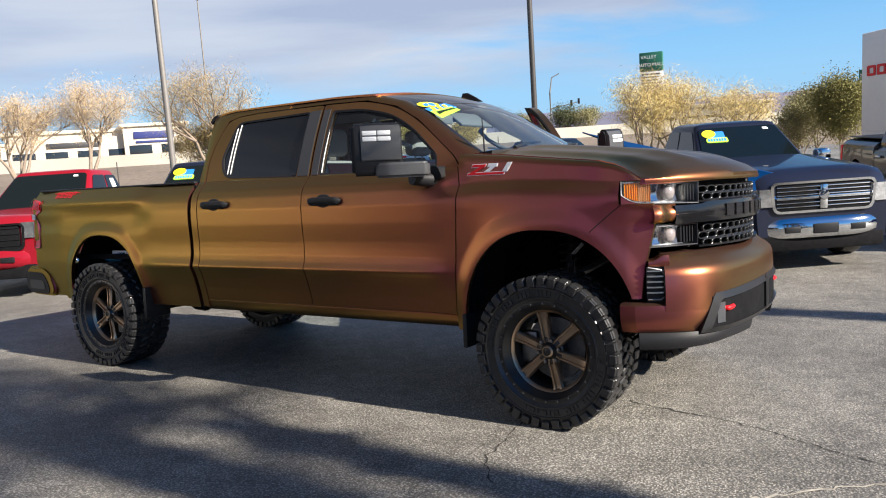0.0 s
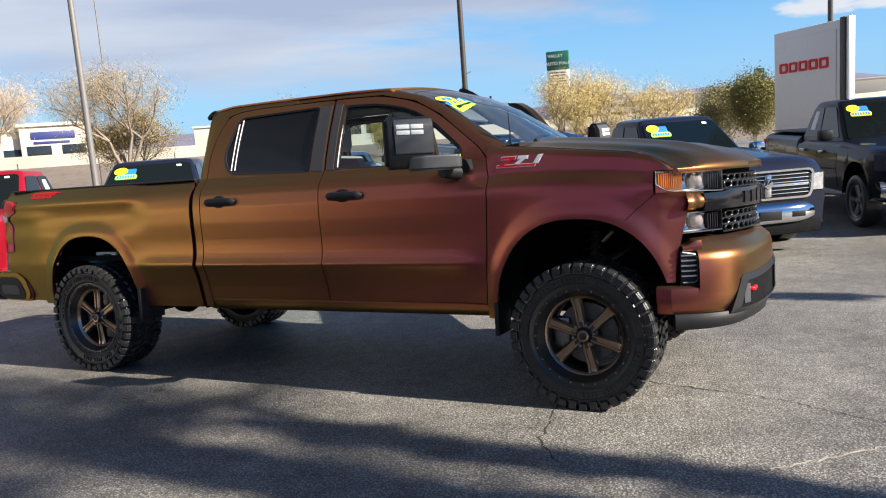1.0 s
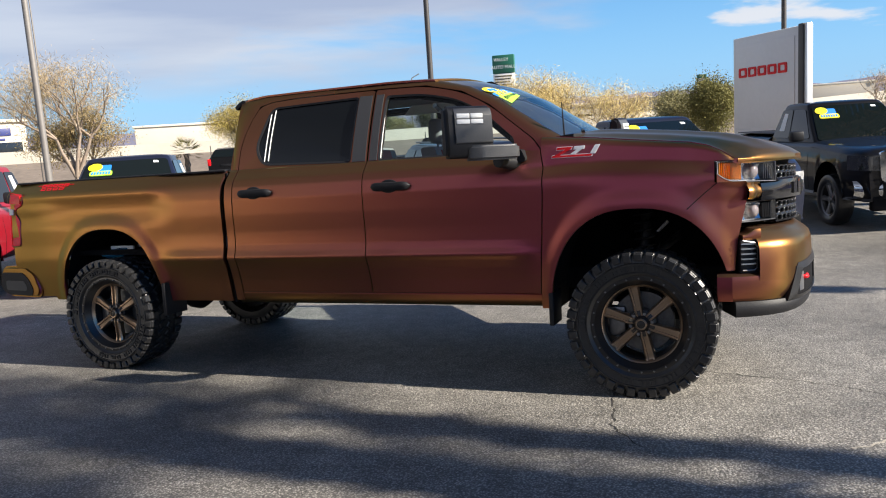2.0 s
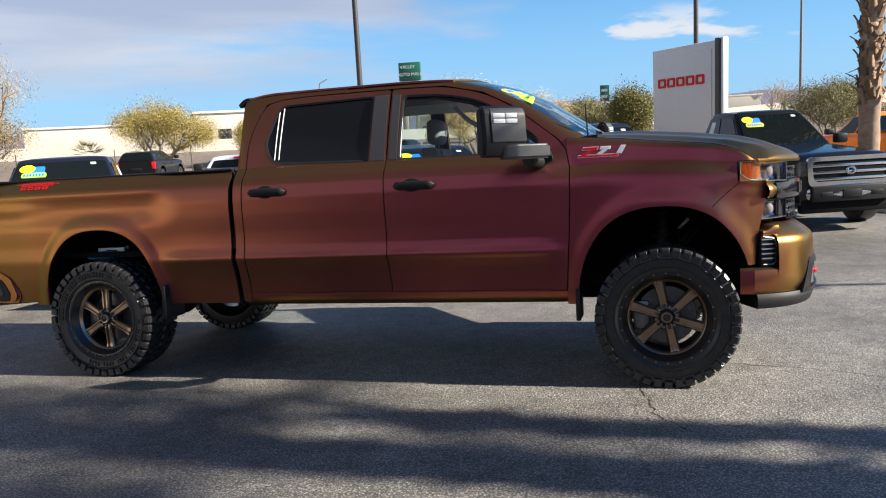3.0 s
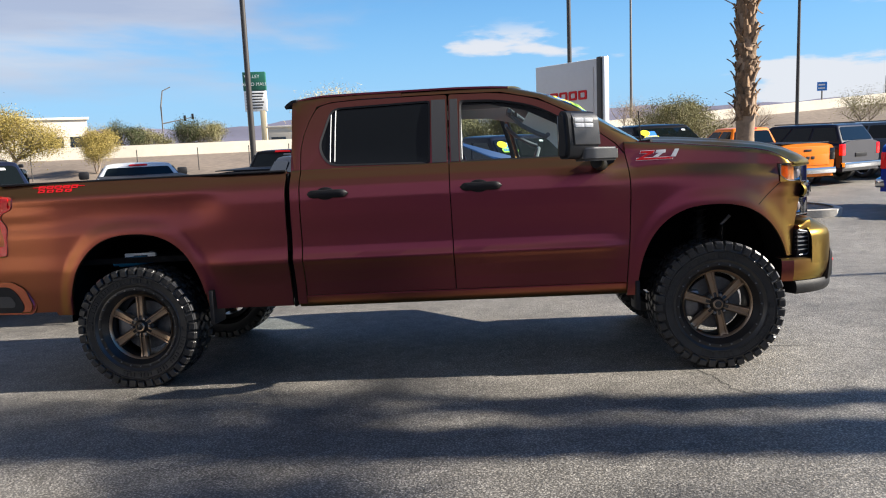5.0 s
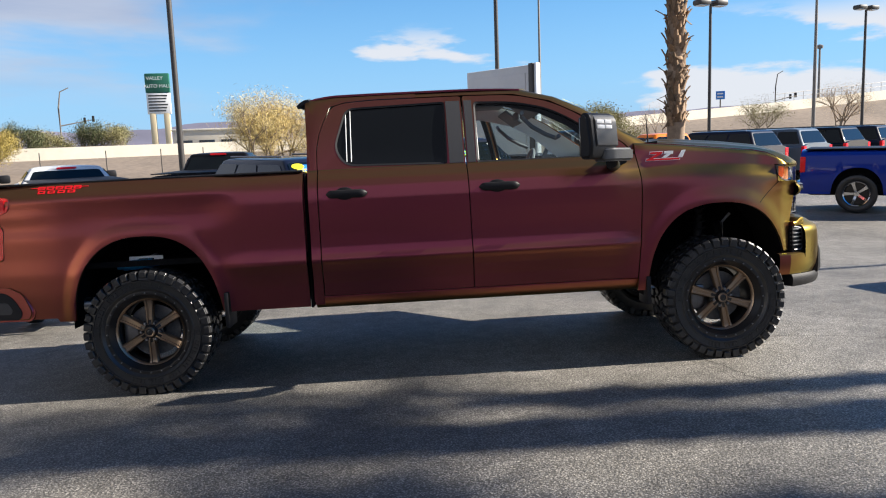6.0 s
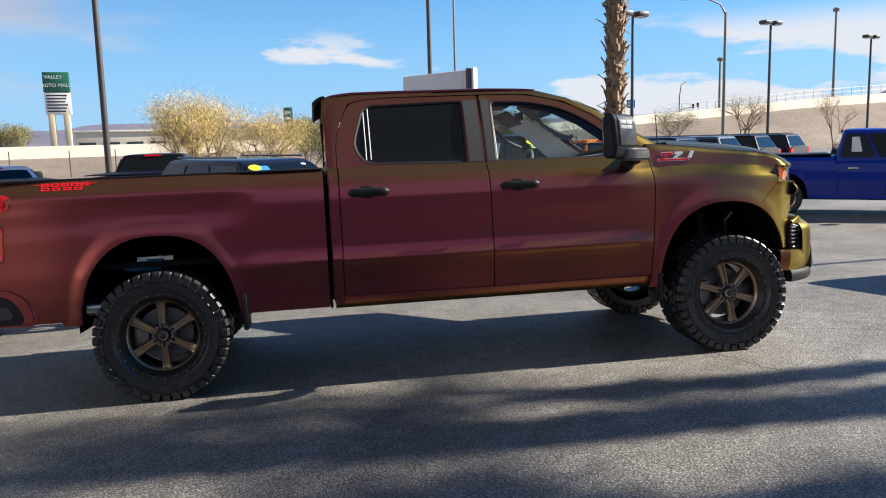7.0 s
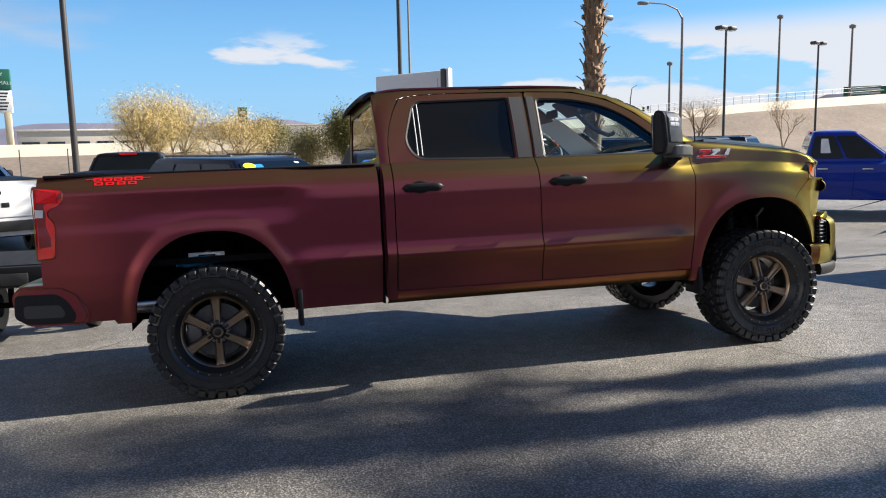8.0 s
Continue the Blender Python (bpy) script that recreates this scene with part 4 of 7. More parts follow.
        part("projector", bm, M_PROJ, lamp, "round projector lens")
        bm = bmesh.new()
        for k in range(5):
            q = s0 + 0.014 + 0.019 * k
            nose_slab(bm, s * q, s * (q + 0.006), lo(q) + 0.014, hi(q) - 0.014, -0.10, -0.014, n=1, nz=2)
        nose_slab(bm, s * s0, s * (s0 + 0.10), lo(s0) + 0.01, hi(s0) - 0.01, -0.08, -0.05, n=3, nz=2)
        part("lamp_fin", bm, M_BLACK, lamp)
        bm = bmesh.new()
        sheet(bm, [[nose(s * (s0 + (s1 - s0) * k / 18), lo(s0 + (s1 - s0) * k / 18) * (1 - j / 3) + hi(s0 + (s1 - s0) * k / 18) * j / 3, 0.005) for j in range(4)] for k in range(19)])
        part("lamp_glass", bm, M_LENS, lamp, recalc=False)

# grille: backing, bar with plain letter blocks, and linked oval rings
bm = bmesh.new()
nose_slab(bm, -0.66, 0.66, 0.966, 1.33, -0.25, -0.06, n=30)
grille = part("grille", bm, M_DARK, truck, "black grille with linked oval mesh")
bm = bmesh.new()
nose_slab(bm, -0.80, 0.80, 1.100, lambda q: 1.196 + 0.012 * (1 - smoothstep(0.55, 0.66, q)), -0.12, 0.012, n=50, crown=0.008)
bar = part("grille_bar", bm, M_GLOSS, grille, "gloss black centre bar")
for k in range(9):
    s0 = -0.45 + 0.10 * k
    bm = bmesh.new()
    nose_slab(bm, s0 + 0.010, s0 + 0.082, 1.122, 1.188, 0.0, 0.027, n=4, nz=2)
    part("bar_letter_block", bm, M_LINK, bar)


def oval_ring():
    bm = bmesh.new()
    rows = []
    for k in range(17):
        a = 2 * math.pi * k / 16
        c, d = math.cos(a), math.sin(a)
        c, d = math.copysign(abs(c) ** 0.75, c), math.copysign(abs(d) ** 0.9, d)
        rows.append([(o, 0.042 * c * (1 + w), 0.0185 * d * (1 + 2.2 * w)) for o, w in ((-0.02, 0.10), (0.010, 0.08), (0.012, -0.06), (-0.02, -0.10), (-0.02, 0.10))])
    sheet(bm, rows)
    me = bpy.data.meshes.new("mesh_link")
    bmesh.ops.recalc_face_normals(bm, faces=bm.faces[:])
    for f in bm.faces:
        f.smooth = True
    bm.to_mesh(me)
    bm.free()
    me.materials.append(M_LINK)
    return me


LINK = oval_ring()
for z0, nrow, wid in ((1.232, 2, 0.61), (0.985, 3, 0.62)):
    for r in range(nrow):
        for k in range(-8, 9):
            q = (k + 0.5 * (r % 2)) * 0.078
            if abs(q) > wid:
                continue
            p, pn = Vector(nose(q, z0 + 0.040 * r, -0.03)), Vector(nose(q + 0.01, z0 + 0.040 * r, -0.03))
            link = new("mesh_link", LINK)
            link.parent = grille
            link.matrix_local = pose(p.x, p.y, p.z, 0, 0, math.degrees(math.atan2(pn.y - p.y, pn.x - p.x)) - 90)
for z0, z1 in ((1.205, 1.216), (0.966, 0.976)):
    bm = bmesh.new()
    nose_slab(bm, -0.64, 0.64, z0, z1, -0.08, 0.0, n=40, nz=2)
    part("grille_edge", bm, M_GLOSS, grille)
bm = bmesh.new()
nose_profile(bm, -0.93, 0.93, [(1.338, -0.03), (1.340, 0.013), (1.330, 0.016), (1.322, 0.012), (1.319, -0.06)], n=60)
part("hood_lip", bm, M_WRAP, hood, "bright rolled edge of the hood", angle=60)

# ---- tail: tailgate, lamps and bumper ----
bm = bmesh.new()
box(bm, -3.03, -2.97, -0.84, 0.84, 0.86, 1.445, 0.015)
part("tailgate", bm, M_WRAP, truck)
bm = bmesh.new()
box(bm, -3.0, -0.91, -0.86, 0.86, 0.86, 0.90)
part("box_floor", bm, M_DARK, truck)
bm = bmesh.new()
box(bm, -0.935, -0.90, -0.86, 0.86, 0.88, 1.455, 0.01)
part("box_front_wall", bm, M_WRAP, truck)
TAIL = rounded([(-3.018, 0.955), (-2.918, 0.962), (-2.905, 1.165), (-2.948, 1.22), (-2.938, 1.255), (-2.862, 1.285), (-2.850, 1.372), (-3.022, 1.392)], [0.01, 0.02, 0.03, 0.02, 0.02, 0.02, 0.02, 0.005], 4)
for s in (-1, 1):
    bm = bmesh.new()
    prism(bm, [(x, s * (side_y(x, z) - 0.02), z) for x, z in TAIL], (0, s * 0.026, 0))
    tail = part("tail_lamp", bm, M_REDLENS, truck, "red wraparound tail lamp")
    bm = bmesh.new()
    o = resample(TAIL, 80)
    c = (-2.95, 1.17)
    ring_faces(bm, [(x + (x - c[0]) * 0.10, s * (side_y(x, z) + 0.001), z + (z - c[1]) * 0.05) for x, z in o], [(x, s * (side_y(x, z) + 0.008), z) for x, z in o])
    part("lamp_surround", bm, M_WRAP, tail)
    bm = bmesh.new()
    prism(bm, [(x, s * (side_y(x, z) + 0.002), z) for x, z in ((-3.012, 1.21), (-2.97, 1.21), (-2.965, 1.255), (-3.012, 1.26))], (0, s * 0.008, 0))
    part("reverse_lens", bm, M_WHITE, tail, "clear reversing lens")
    bm = bmesh.new()
    prism(bm, [(x, s * (side_y(x, z) + 0.002), z) for x, z in ((-3.0, 1.30), (-2.885, 1.295), (-2.88, 1.36), (-3.0, 1.375))], (0, s * 0.009, 0))
    part("inner_lens", bm, M_REDLENS, tail)
    # bumper end, stepped into the side
    bm = bmesh.new()
    END = rounded([(-3.17, 0.60), (-3.10, 0.545), (-2.775, 0.535), (-2.745, 0.60), (-2.80, 0.735), (-2.90, 0.795), (-3.14, 0.795), (-3.19, 0.74)], 0.03, 3)
    prism(bm, [(x, s * 0.80, z) for x, z in END], (0, s * 0.19, 0))
    bmesh.ops.bevel(bm, geom=[e for e in bm.edges if abs(e.verts[0].co.y - e.verts[1].co.y) < 1e-4 and abs(e.verts[0].co.y) > 0.9], offset=0.02, segments=3, affect="EDGES")
    end = part("rear_bumper_end", bm, M_WRAP, truck, "bronze bumper end with a black step insert")
    bm = bmesh.new()
    prism(bm, [(x, s * 0.975, z) for x, z in rounded([(-3.175, 0.605), (-3.10, 0.560), (-2.845, 0.552), (-2.825, 0.600), (-2.872, 0.690), (-2.930, 0.740), (-3.165, 0.745)], 0.03, 4)], (0, s * 0.020, 0))
    part("step_insert", bm, M_BLACK, end, "black plastic step insert")
    bm = bmesh.new()
    prism(bm, [(x, s * 0.990, z) for x, z in rounded([(-3.12, 0.600), (-2.90, 0.592), (-2.885, 0.620), (-2.915, 0.672), (-3.12, 0.678)], 0.02, 3)], (0, s * 0.008, 0))
    part("step_pad", bm, M_GREYP, end)
bm = bmesh.new()
box(bm, -3.20, -3.02, -0.82, 0.82, 0.60, 0.79, 0.03)
part("rear_bumper", bm, M_WRAP, truck)

# box side lettering: plain red slabs
bm = bmesh.new()
for k in range(9):
    x0, z0, z1 = (-2.675 + 0.060 * k, 1.417, 1.440) if k < 5 else (-2.668 + 0.066 * (k - 5), 1.392, 1.412)
    o = [(x0, z0), (x0 + 0.050, z0), (x0 + 0.050, z1), (x0, z1)]
    i = [(x0 + 0.012, z0 + 0.006), (x0 + 0.038, z0 + 0.006), (x0 + 0.038, z1 - 0.006), (x0 + 0.012, z1 - 0.006)]
    ring_faces(bm, [(x, -(side_y(x, z) + 0.003), z) for x, z in o], [(x, -(side_y(x, z) + 0.003), z) for x, z in i])
prism(bm, [(x, -(side_y(x, z) + 0.001), z) for x, z in ((-2.72, 1.429), (-2.34, 1.429), (-2.34, 1.433), (-2.72, 1.433))], (0, -0.004, 0))
part("side_decal", bm, M_RED, truck, "red block decal on the box side")

# ---- wheels ----
def build_tyre():
    bm = bmesh.new()
    w = 0.155
    lathe(bm, [(0.268, 0.105), (0.275, 0.140), (0.298, 0.158), (0.303, 0.164), (0.309, 0.164), (0.313, 0.160), (0.345, 0.163), (0.352, 0.164), (0.355, 0.169), (0.360, 0.169), (0.364, 0.163), (0.385, 0.158), (0.402, 0.150), (0.411, 0.125), (0.413, 0.0), (0.411, -0.125), (0.402, -0.150), (0.385, -0.158), (0.300, -0.158), (0.268, -0.105)], seg=72)
    return bm


LUGS = 40
STEP = 2 * math.pi / LUGS


def tread(tyre):
    """Lugs on the tread and worn lettering bars on the wall, each a part of the tyre."""
    for k in range(LUGS):
        a0 = STEP * k
        for sgn in (1, -1):
            a = a0 + (0.5 * STEP if sgn < 0 else 0)
            ln, depth = (0.075, 0.034) if k % 2 else (0.058, 0.022)
            def shoulder(bm):
                box(bm, 0.392, TYRE_R, min(sgn * 0.165, sgn * (0.165 - ln)), max(sgn * 0.165, sgn * (0.165 - ln)), -0.0265, 0.0265, 0.006, None, 1)
            piece("shoulder_lug_%d_%d" % (sgn, k % 2), shoulder, M_RUBBER, tyre, Matrix.Rotation(-a, 4, "Y"), "shoulder_lug")
            def side(bm):
                box(bm, 0.400 - depth, 0.417, min(sgn * 0.156, sgn * 0.178), max(sgn * 0.156, sgn * 0.178), -0.023, 0.023, 0.004, None, 1)
            piece("side_lug_%d_%d" % (sgn, k % 2), side, M_RUBBER, tyre, Matrix.Rotation(-a, 4, "Y"), "side_lug")
        for yy, off in ((0.040, 0.25), (-0.040, 0.7)):
            def block(bm):
                box(bm, 0.395, TYRE_R, -0.034, 0.034, -0.021, 0.021, 0.005, None, 1)
            m = Matrix.Rotation(-(a0 + off * STEP), 4, "Y") @ Matrix.Translation((0, yy, 0)) @ Matrix.Rotation(radians(28 if yy > 0 else -28), 4, "X")
            piece("centre_lug", block, M_RUBBER, tyre, m)
    # worn raised lettering as plain strokes
    for k in range(84):
        if k % 42 > 26 or k % 5 == 4:
            continue
        def stroke(bm):
            box(bm, 0.318, 0.346, 0.160, 0.1675, -0.0045, 0.0045, 0.0, None)
        def short(bm):
            box(bm, 0.318, 0.326, 0.160, 0.1675, -0.010, 0.010, 0.0, None)
        piece("wall_stroke", stroke, M_LETTER, tyre, Matrix.Rotation(-2 * math.pi * k / 84, 4, "Y"))
        if k % 3 == 0:
            piece("wall_foot", short, M_LETTER, tyre, Matrix.Rotation(-2 * math.pi * (k + 0.4) / 84, 4, "Y"))


def build_wheel(s, x, turned):
    """Wheel with its outer face towards s along y, its spokes turned by a share of their spacing."""
    hub = new("wheel")
    hub.parent = truck
    hub.matrix_local = pose(x, s * 0.885, HUB_Z, 0, 0, 0 if s > 0 else 180)
    tread(part("tyre", build_tyre(), M_RUBBER, hub, "chunky mud-terrain tyre", angle=35))
    bm = bmesh.new()
    lathe(bm, [(0.250, -0.12), (0.215, -0.10), (0.208, 0.03), (0.218, 0.085), (0.240, 0.112), (0.262, 0.146), (0.280, 0.150), (0.292, 0.145), (0.288, 0.130), (0.270, 0.110)], seg=64)
    rim = part("rim", bm, M_RIMBLK, hub, "gloss black rim with studded ring", angle=40)
    bm = bmesh.new()
    lathe(bm, [(0.214, 0.085), (0.222, 0.100), (0.229, 0.106), (0.233, 0.100), (0.226, 0.088)], seg=64)
    part("rim_lip", bm, M_BRONZE, rim)
    for k in range(24):
        a = 2 * math.pi * k / 24
        piece("rim_stud", lambda bm: lathe(bm, [(0.0, 0.158), (0.005, 0.157), (0.006, 0.150), (0.006, 0.14)], seg=6), M_STEEL, rim, pose(0.272 * math.cos(a), 0, 0.272 * math.sin(a)))
    for k in range(6):
        a = 2 * math.pi * (k + turned) / 6
        bm = bmesh.new()
        rows = []
        for r, w, h, d in ((0.044, 0.022, 0.092, 0.05), (0.066, 0.026, 0.097, 0.05), (0.085, 0.027, 0.096, 0.05), (0.13, 0.028, 0.092, 0.045), (0.18, 0.031, 0.088, 0.04), (0.207, 0.034, 0.090, 0.03), (0.223, 0.036, 0.096, 0.03)):
            rows.append([(r, h - d, -w), (r, h - 0.012, -w), (r, h, -w * 0.72), (r, h, -w * 0.42), (r, h - 0.012, -w * 0.36), (r, h - 0.012, w * 0.36), (r, h, w * 0.42), (r, h, w * 0.72), (r, h - 0.012, w), (r, h - d, w)])
        sheet(bm, rows)
        bmesh.ops.transform(bm, matrix=Matrix.Rotation(-a, 4, "Y"), verts=bm.verts[:])
        part("spoke", bm, M_BRONZE, hub, angle=30)
    bm = bmesh.new()
    lathe(bm, [(0.0, 0.116), (0.018, 0.116), (0.022, 0.113), (0.026, 0.116), (0.034, 0.114), (0.038, 0.104), (0.048, 0.092), (0.074, 0.088), (0.082, 0.080), (0.084, 0.02)], seg=36)
    cap = part("hub_cap", bm, M_RIMBLK, hub, "black hub cap")
    bm = bmesh.new()
    lathe(bm, [(0.022, 0.108), (0.023, 0.120), (0.029, 0.121), (0.034, 0.116), (0.035, 0.106)], seg=36)
    part("cap_ring", bm, M_BRONZE, cap)
    for k in range(6):
        a = 2 * math.pi * (k + turned + 0.5) / 6
        piece("lug_nut", lambda bm: lathe(bm, [(0.0, 0.108), (0.009, 0.107), (0.011, 0.098), (0.011, 0.08)], seg=8), M_STEEL, hub, pose(0.062 * math.cos(a), 0, 0.062 * math.sin(a)))
    bm = bmesh.new()
    lathe(bm, [(0.06, 0.0), (0.175, 0.0), (0.178, -0.005), (0.178, -0.025), (0.06, -0.025)], seg=40)
    part("brake_disc", bm, M_DULL, hub)
    bm = bmesh.new()
    box(bm, 0.10, 0.20, -0.04, 0.035, -0.09, 0.09, 0.015)
    part("brake_caliper", bm, M_STEEL, hub)
    return hub


for x in (AXLE_F, AXLE_R):
    for s in (-1, 1):
        build_wheel(s, x, 0.30 if x == AXLE_F else 0.48)

# ---- frame, axles, springs ----
for s in (-1, 1):
    bm = bmesh.new()
    box(bm, -3.0, 2.55, s * 0.47 - 0.045, s * 0.47 + 0.045, 0.56, 0.70, 0.01)
    part("frame_rail", bm, M_DARK, truck)
    bm = bmesh.new()
    tube(bm, [(-2.55, s * 0.56, 0.66), (-2.2, s * 0.56, 0.53), (-1.995, s * 0.56, 0.50), (-1.75, s * 0.56, 0.52), (-1.30, s * 0.56, 0.62)], 0.028, 8)
    part("leaf_spring", bm, M_DARK, truck)
    bm = bmesh.new()
    tube(bm, [(-2.24, s * 0.80, 0.862), (-2.20, s * 0.80, 0.864), (-2.198, s * 0.80, 0.864), (-2.00, s * 0.80, 0.872), (-1.998, s * 0.80, 0.872), (-1.95, s * 0.80, 0.874)], [0.026, 0.026, 0.036, 0.036, 0.026, 0.026], 14)
    part("shock_reservoir", bm, M_BLUEAN, truck, "blue anodised shock reservoir")
    bm = bmesh.new()
    box(bm, -2.16, -1.93, s * 0.79 - 0.012, s * 0.79 + 0.012, 0.910, 0.926, 0.003)
    box(bm, -2.16, -2.10, s * 0.79 - 0.012, s * 0.79 + 0.012, 0.893, 0.912, 0.003)
    box(bm, -1.99, -1.93, s * 0.79 - 0.012, s * 0.79 + 0.012, 0.893, 0.912, 0.003)
    # white stands in for light that does not reach into the arch
    part("shock_bracket", bm, M_WHITE, truck, "shock bracket whitened to look lit")
    bm = bmesh.new()
    tube(bm, [(-1.90, s * 0.62, 0.47), (-2.06, s * 0.58, 0.92)], 0.03, 12)
    part("rear_shock", bm, M_STEEL, truck)
    bm = bmesh.new()
    tube(bm, [(1.95, s * 0.62, 0.52), (1.98, s * 0.58, 1.06)], 0.035, 12)
    for k in range(7):
        z = 0.70 + 0.05 * k
        tube(bm, [(1.965 + 0.055 * math.cos(a), s * 0.60 + 0.055 * math.sin(a), z + 0.05 * a / (2 * math.pi)) for a in np.linspace(0, 2 * math.pi, 13)], 0.008, 6, False)
    part("coilover", bm, M_BLACK, truck, "front coil-over spring")
    bm = bmesh.new()
    tube(bm, [(1.97, s * 0.40, 0.50), (1.97, s * 0.74, 0.38)], 0.03, 8)
    part("control_arm", bm, M_DARK, truck)
    bm = bmesh.new()
    tube(bm, [(2.20, s * 0.40, 0.92), (2.10, s * 0.66, 0.84), (1.99, s * 0.80, 0.80)], [0.026, 0.022, 0.026], 8)
    part("control_arm", bm, M_STEEL, truck)
    bm = bmesh.new()
    tube(bm, [(2.08, s * 0.80, 0.72), (2.07, s * 0.80, 0.94), (2.13, s * 0.80, 1.0)], 0.011, 8)
    part("brake_hose", bm, M_DULL, truck, "grey brake hose")
    bm = bmesh.new()
    box(bm, 1.445, 1.475, min(s * 0.80, s * 1.0), max(s * 0.80, s * 1.0), 0.40, 0.60, 0.006)
    part("mud_flap", bm, M_BLACK, truck)
    bm = bmesh.new()
    box(bm, -1.475, -1.445, min(s * 0.80, s * 1.03), max(s * 0.80, s * 1.03), 0.42, 0.66, 0.006)
    part("mud_flap", bm, M_BLACK, truck)
bm = bmesh.new()
tube(bm, [(AXLE_R, -0.78, HUB_Z), (AXLE_R, 0.78, HUB_Z)], 0.045, 12)
lathe(bm, [(0.02, -0.14), (0.11, -0.09), (0.135, 0.0), (0.11, 0.09), (0.02, 0.14)], seg=20, centre=(AXLE_R, 0, HUB_Z))
part("rear_axle", bm, M_DARK, truck)
bm = bmesh.new()
tube(bm, [(AXLE_F, -0.78, HUB_Z), (AXLE_F, 0.78, HUB_Z)], 0.03, 12)
box(bm, 1.75, 2.2, -0.4, 0.4, 0.42, 0.62, 0.03)
part("front_axle", bm, M_DARK, truck)
bm = bmesh.new()
box(bm, -0.86, 1.45, -0.90, 0.90, 0.60, 0.66, 0.01)
part("cab_floor", bm, M_DARK, truck)
bm = bmesh.new()
box(bm, -0.4, 1.1, -0.32, 0.32, 0.46, 0.62, 0.05)
tube(bm, [(0.0, -0.35, 0.53), (-1.2, -0.33, 0.53), (-2.3, -0.4, 0.60), (-2.75, -0.62, 0.60)], 0.045, 10)
part("gearbox_and_exhaust", bm, M_DARK, truck)
bm = bmesh.new()
tube(bm, [(-2.30, -0.66, 0.585), (-2.62, -0.72, 0.60), (-2.80, -0.78, 0.60)], [0.05, 0.055, 0.055], 14)
part("exhaust_tip", bm, M_SILVER, truck, "bright steel exhaust tip")
bm = bmesh.new()
box(bm, 1.45, 2.60, -0.45, 0.45, 0.66, 1.30, 0.03)
part("engine_block", bm, M_DARK, truck)

# ---- cabin ----
bm = bmesh.new()
prof = [(1.50, 0.9), (1.50, 1.47), (1.30, 1.50), (1.06, 1.47), (0.98, 1.38), (1.02, 1.20), (1.15, 1.0), (1.2, 0.7)]
prism(bm, [(x, -0.86, z) for x, z in rounded(prof, 0.03, 3)], (0, 1.72, 0))
part("dashboard", bm, M_DASH, truck)
for sx, y in ((-0.16, -0.42), (0.03, 0.42)):
    bm = bmesh.new()
    box(bm, sx + 0.30, sx + 0.86, y - 0.25, y + 0.25, 0.92, 1.10, 0.05)
    prism(bm, [(sx + x, y - 0.25, z) for x, z in rounded([(0.42, 1.0), (0.24, 1.57), (0.12, 1.57), (0.20, 1.0)], 0.03, 3)], (0, 0.5, 0))
    seat = part("front_seat", bm, M_SEAT, truck)
    bm = bmesh.new()
    box(bm, sx + 0.13, sx + 0.25, y - 0.13, y + 0.13, 1.60, 1.80, 0.045, None, 4)
    tube(bm, [(sx + 0.19, y - 0.05, 1.55), (sx + 0.19, y - 0.05, 1.64)], 0.008, 6)
    tube(bm, [(sx + 0.19, y + 0.05, 1.55), (sx + 0.19, y + 0.05, 1.64)], 0.008, 6)
    part("headrest", bm, M_SEAT, seat)
    bm = bmesh.new()
    prism(bm, [(sx + x, y - 0.14, z) for x, z in ((0.412, 1.06), (0.262, 1.545), (0.250, 1.545), (0.398, 1.06))], (0, 0.28, 0))
    part("seat_insert", bm, M_SEATRED, seat, "dark red leather seat insert")
bm = bmesh.new()
box(bm, -0.72, -0.3, -0.72, 0.72, 0.92, 1.08, 0.05)
box(bm, -0.84, -0.70, -0.72, 0.72, 1.0, 1.62, 0.05)
part("rear_bench", bm, M_SEAT, truck)
bm = bmesh.new()
tube(bm, [(0.86 + 0.06 * math.sin(a), 0.42 + 0.185 * math.cos(a), 1.40 + 0.175 * math.sin(a)) for a in np.linspace(0, 2 * math.pi, 25)], 0.016, 8, False)
tube(bm, [(1.05, 0.42, 1.36), (0.87, 0.42, 1.40)], 0.04, 10)
box(bm, 0.85, 0.89, 0.27, 0.57, 1.37, 1.42, 0.012)
part("steering_wheel", bm, M_DASH, truck)
bm = bmesh.new()
box(bm, 0.72, 0.74, -0.10, 0.14, 1.80, 1.87, 0.012)
part("inner_mirror", bm, M_DASH, truck)
for y in (-0.40, 0.40):
    bm = bmesh.new()
    box(bm, -0.085, 0.085, y - 0.24, y + 0.24, -0.012, 0.012, 0.008, pose(0.73, 0, 1.845, 0, 38))
    part("sun_visor", bm, M_DASH, truck, "grey sun visor")
bm = bmesh.new()
box(bm, 0.30, 0.62, -0.13, 0.13, 1.90, 1.95, 0.02)
part("roof_console", bm, M_DASH, truck)

# windscreen stickers
def on_screen(u, w):
    pts = PILLAR_OUT[2:]
    n = len(pts) - 1
    k = min(int(w * n), n - 1)
    t = w * n - k
    xo, zo = (pts[k][0] + (pts[k + 1][0] - pts[k][0]) * t), (pts[k][1] + (pts[k + 1][1] - pts[k][1]) * t)
    return Vector((xo + across(u, 0.13) + 0.004, u * (gy(zo) - 0.04), zo + across(u, 0.025) + 0.006))


def screen_patch(pts, lift=0.0):
    bm = bmesh.new()
    vs = [bm.verts.new(on_screen(u, w) + Vector((0.3, 0, 0.6)) * lift) for u, w in pts]
    bm.faces.new(vs)
    return bm


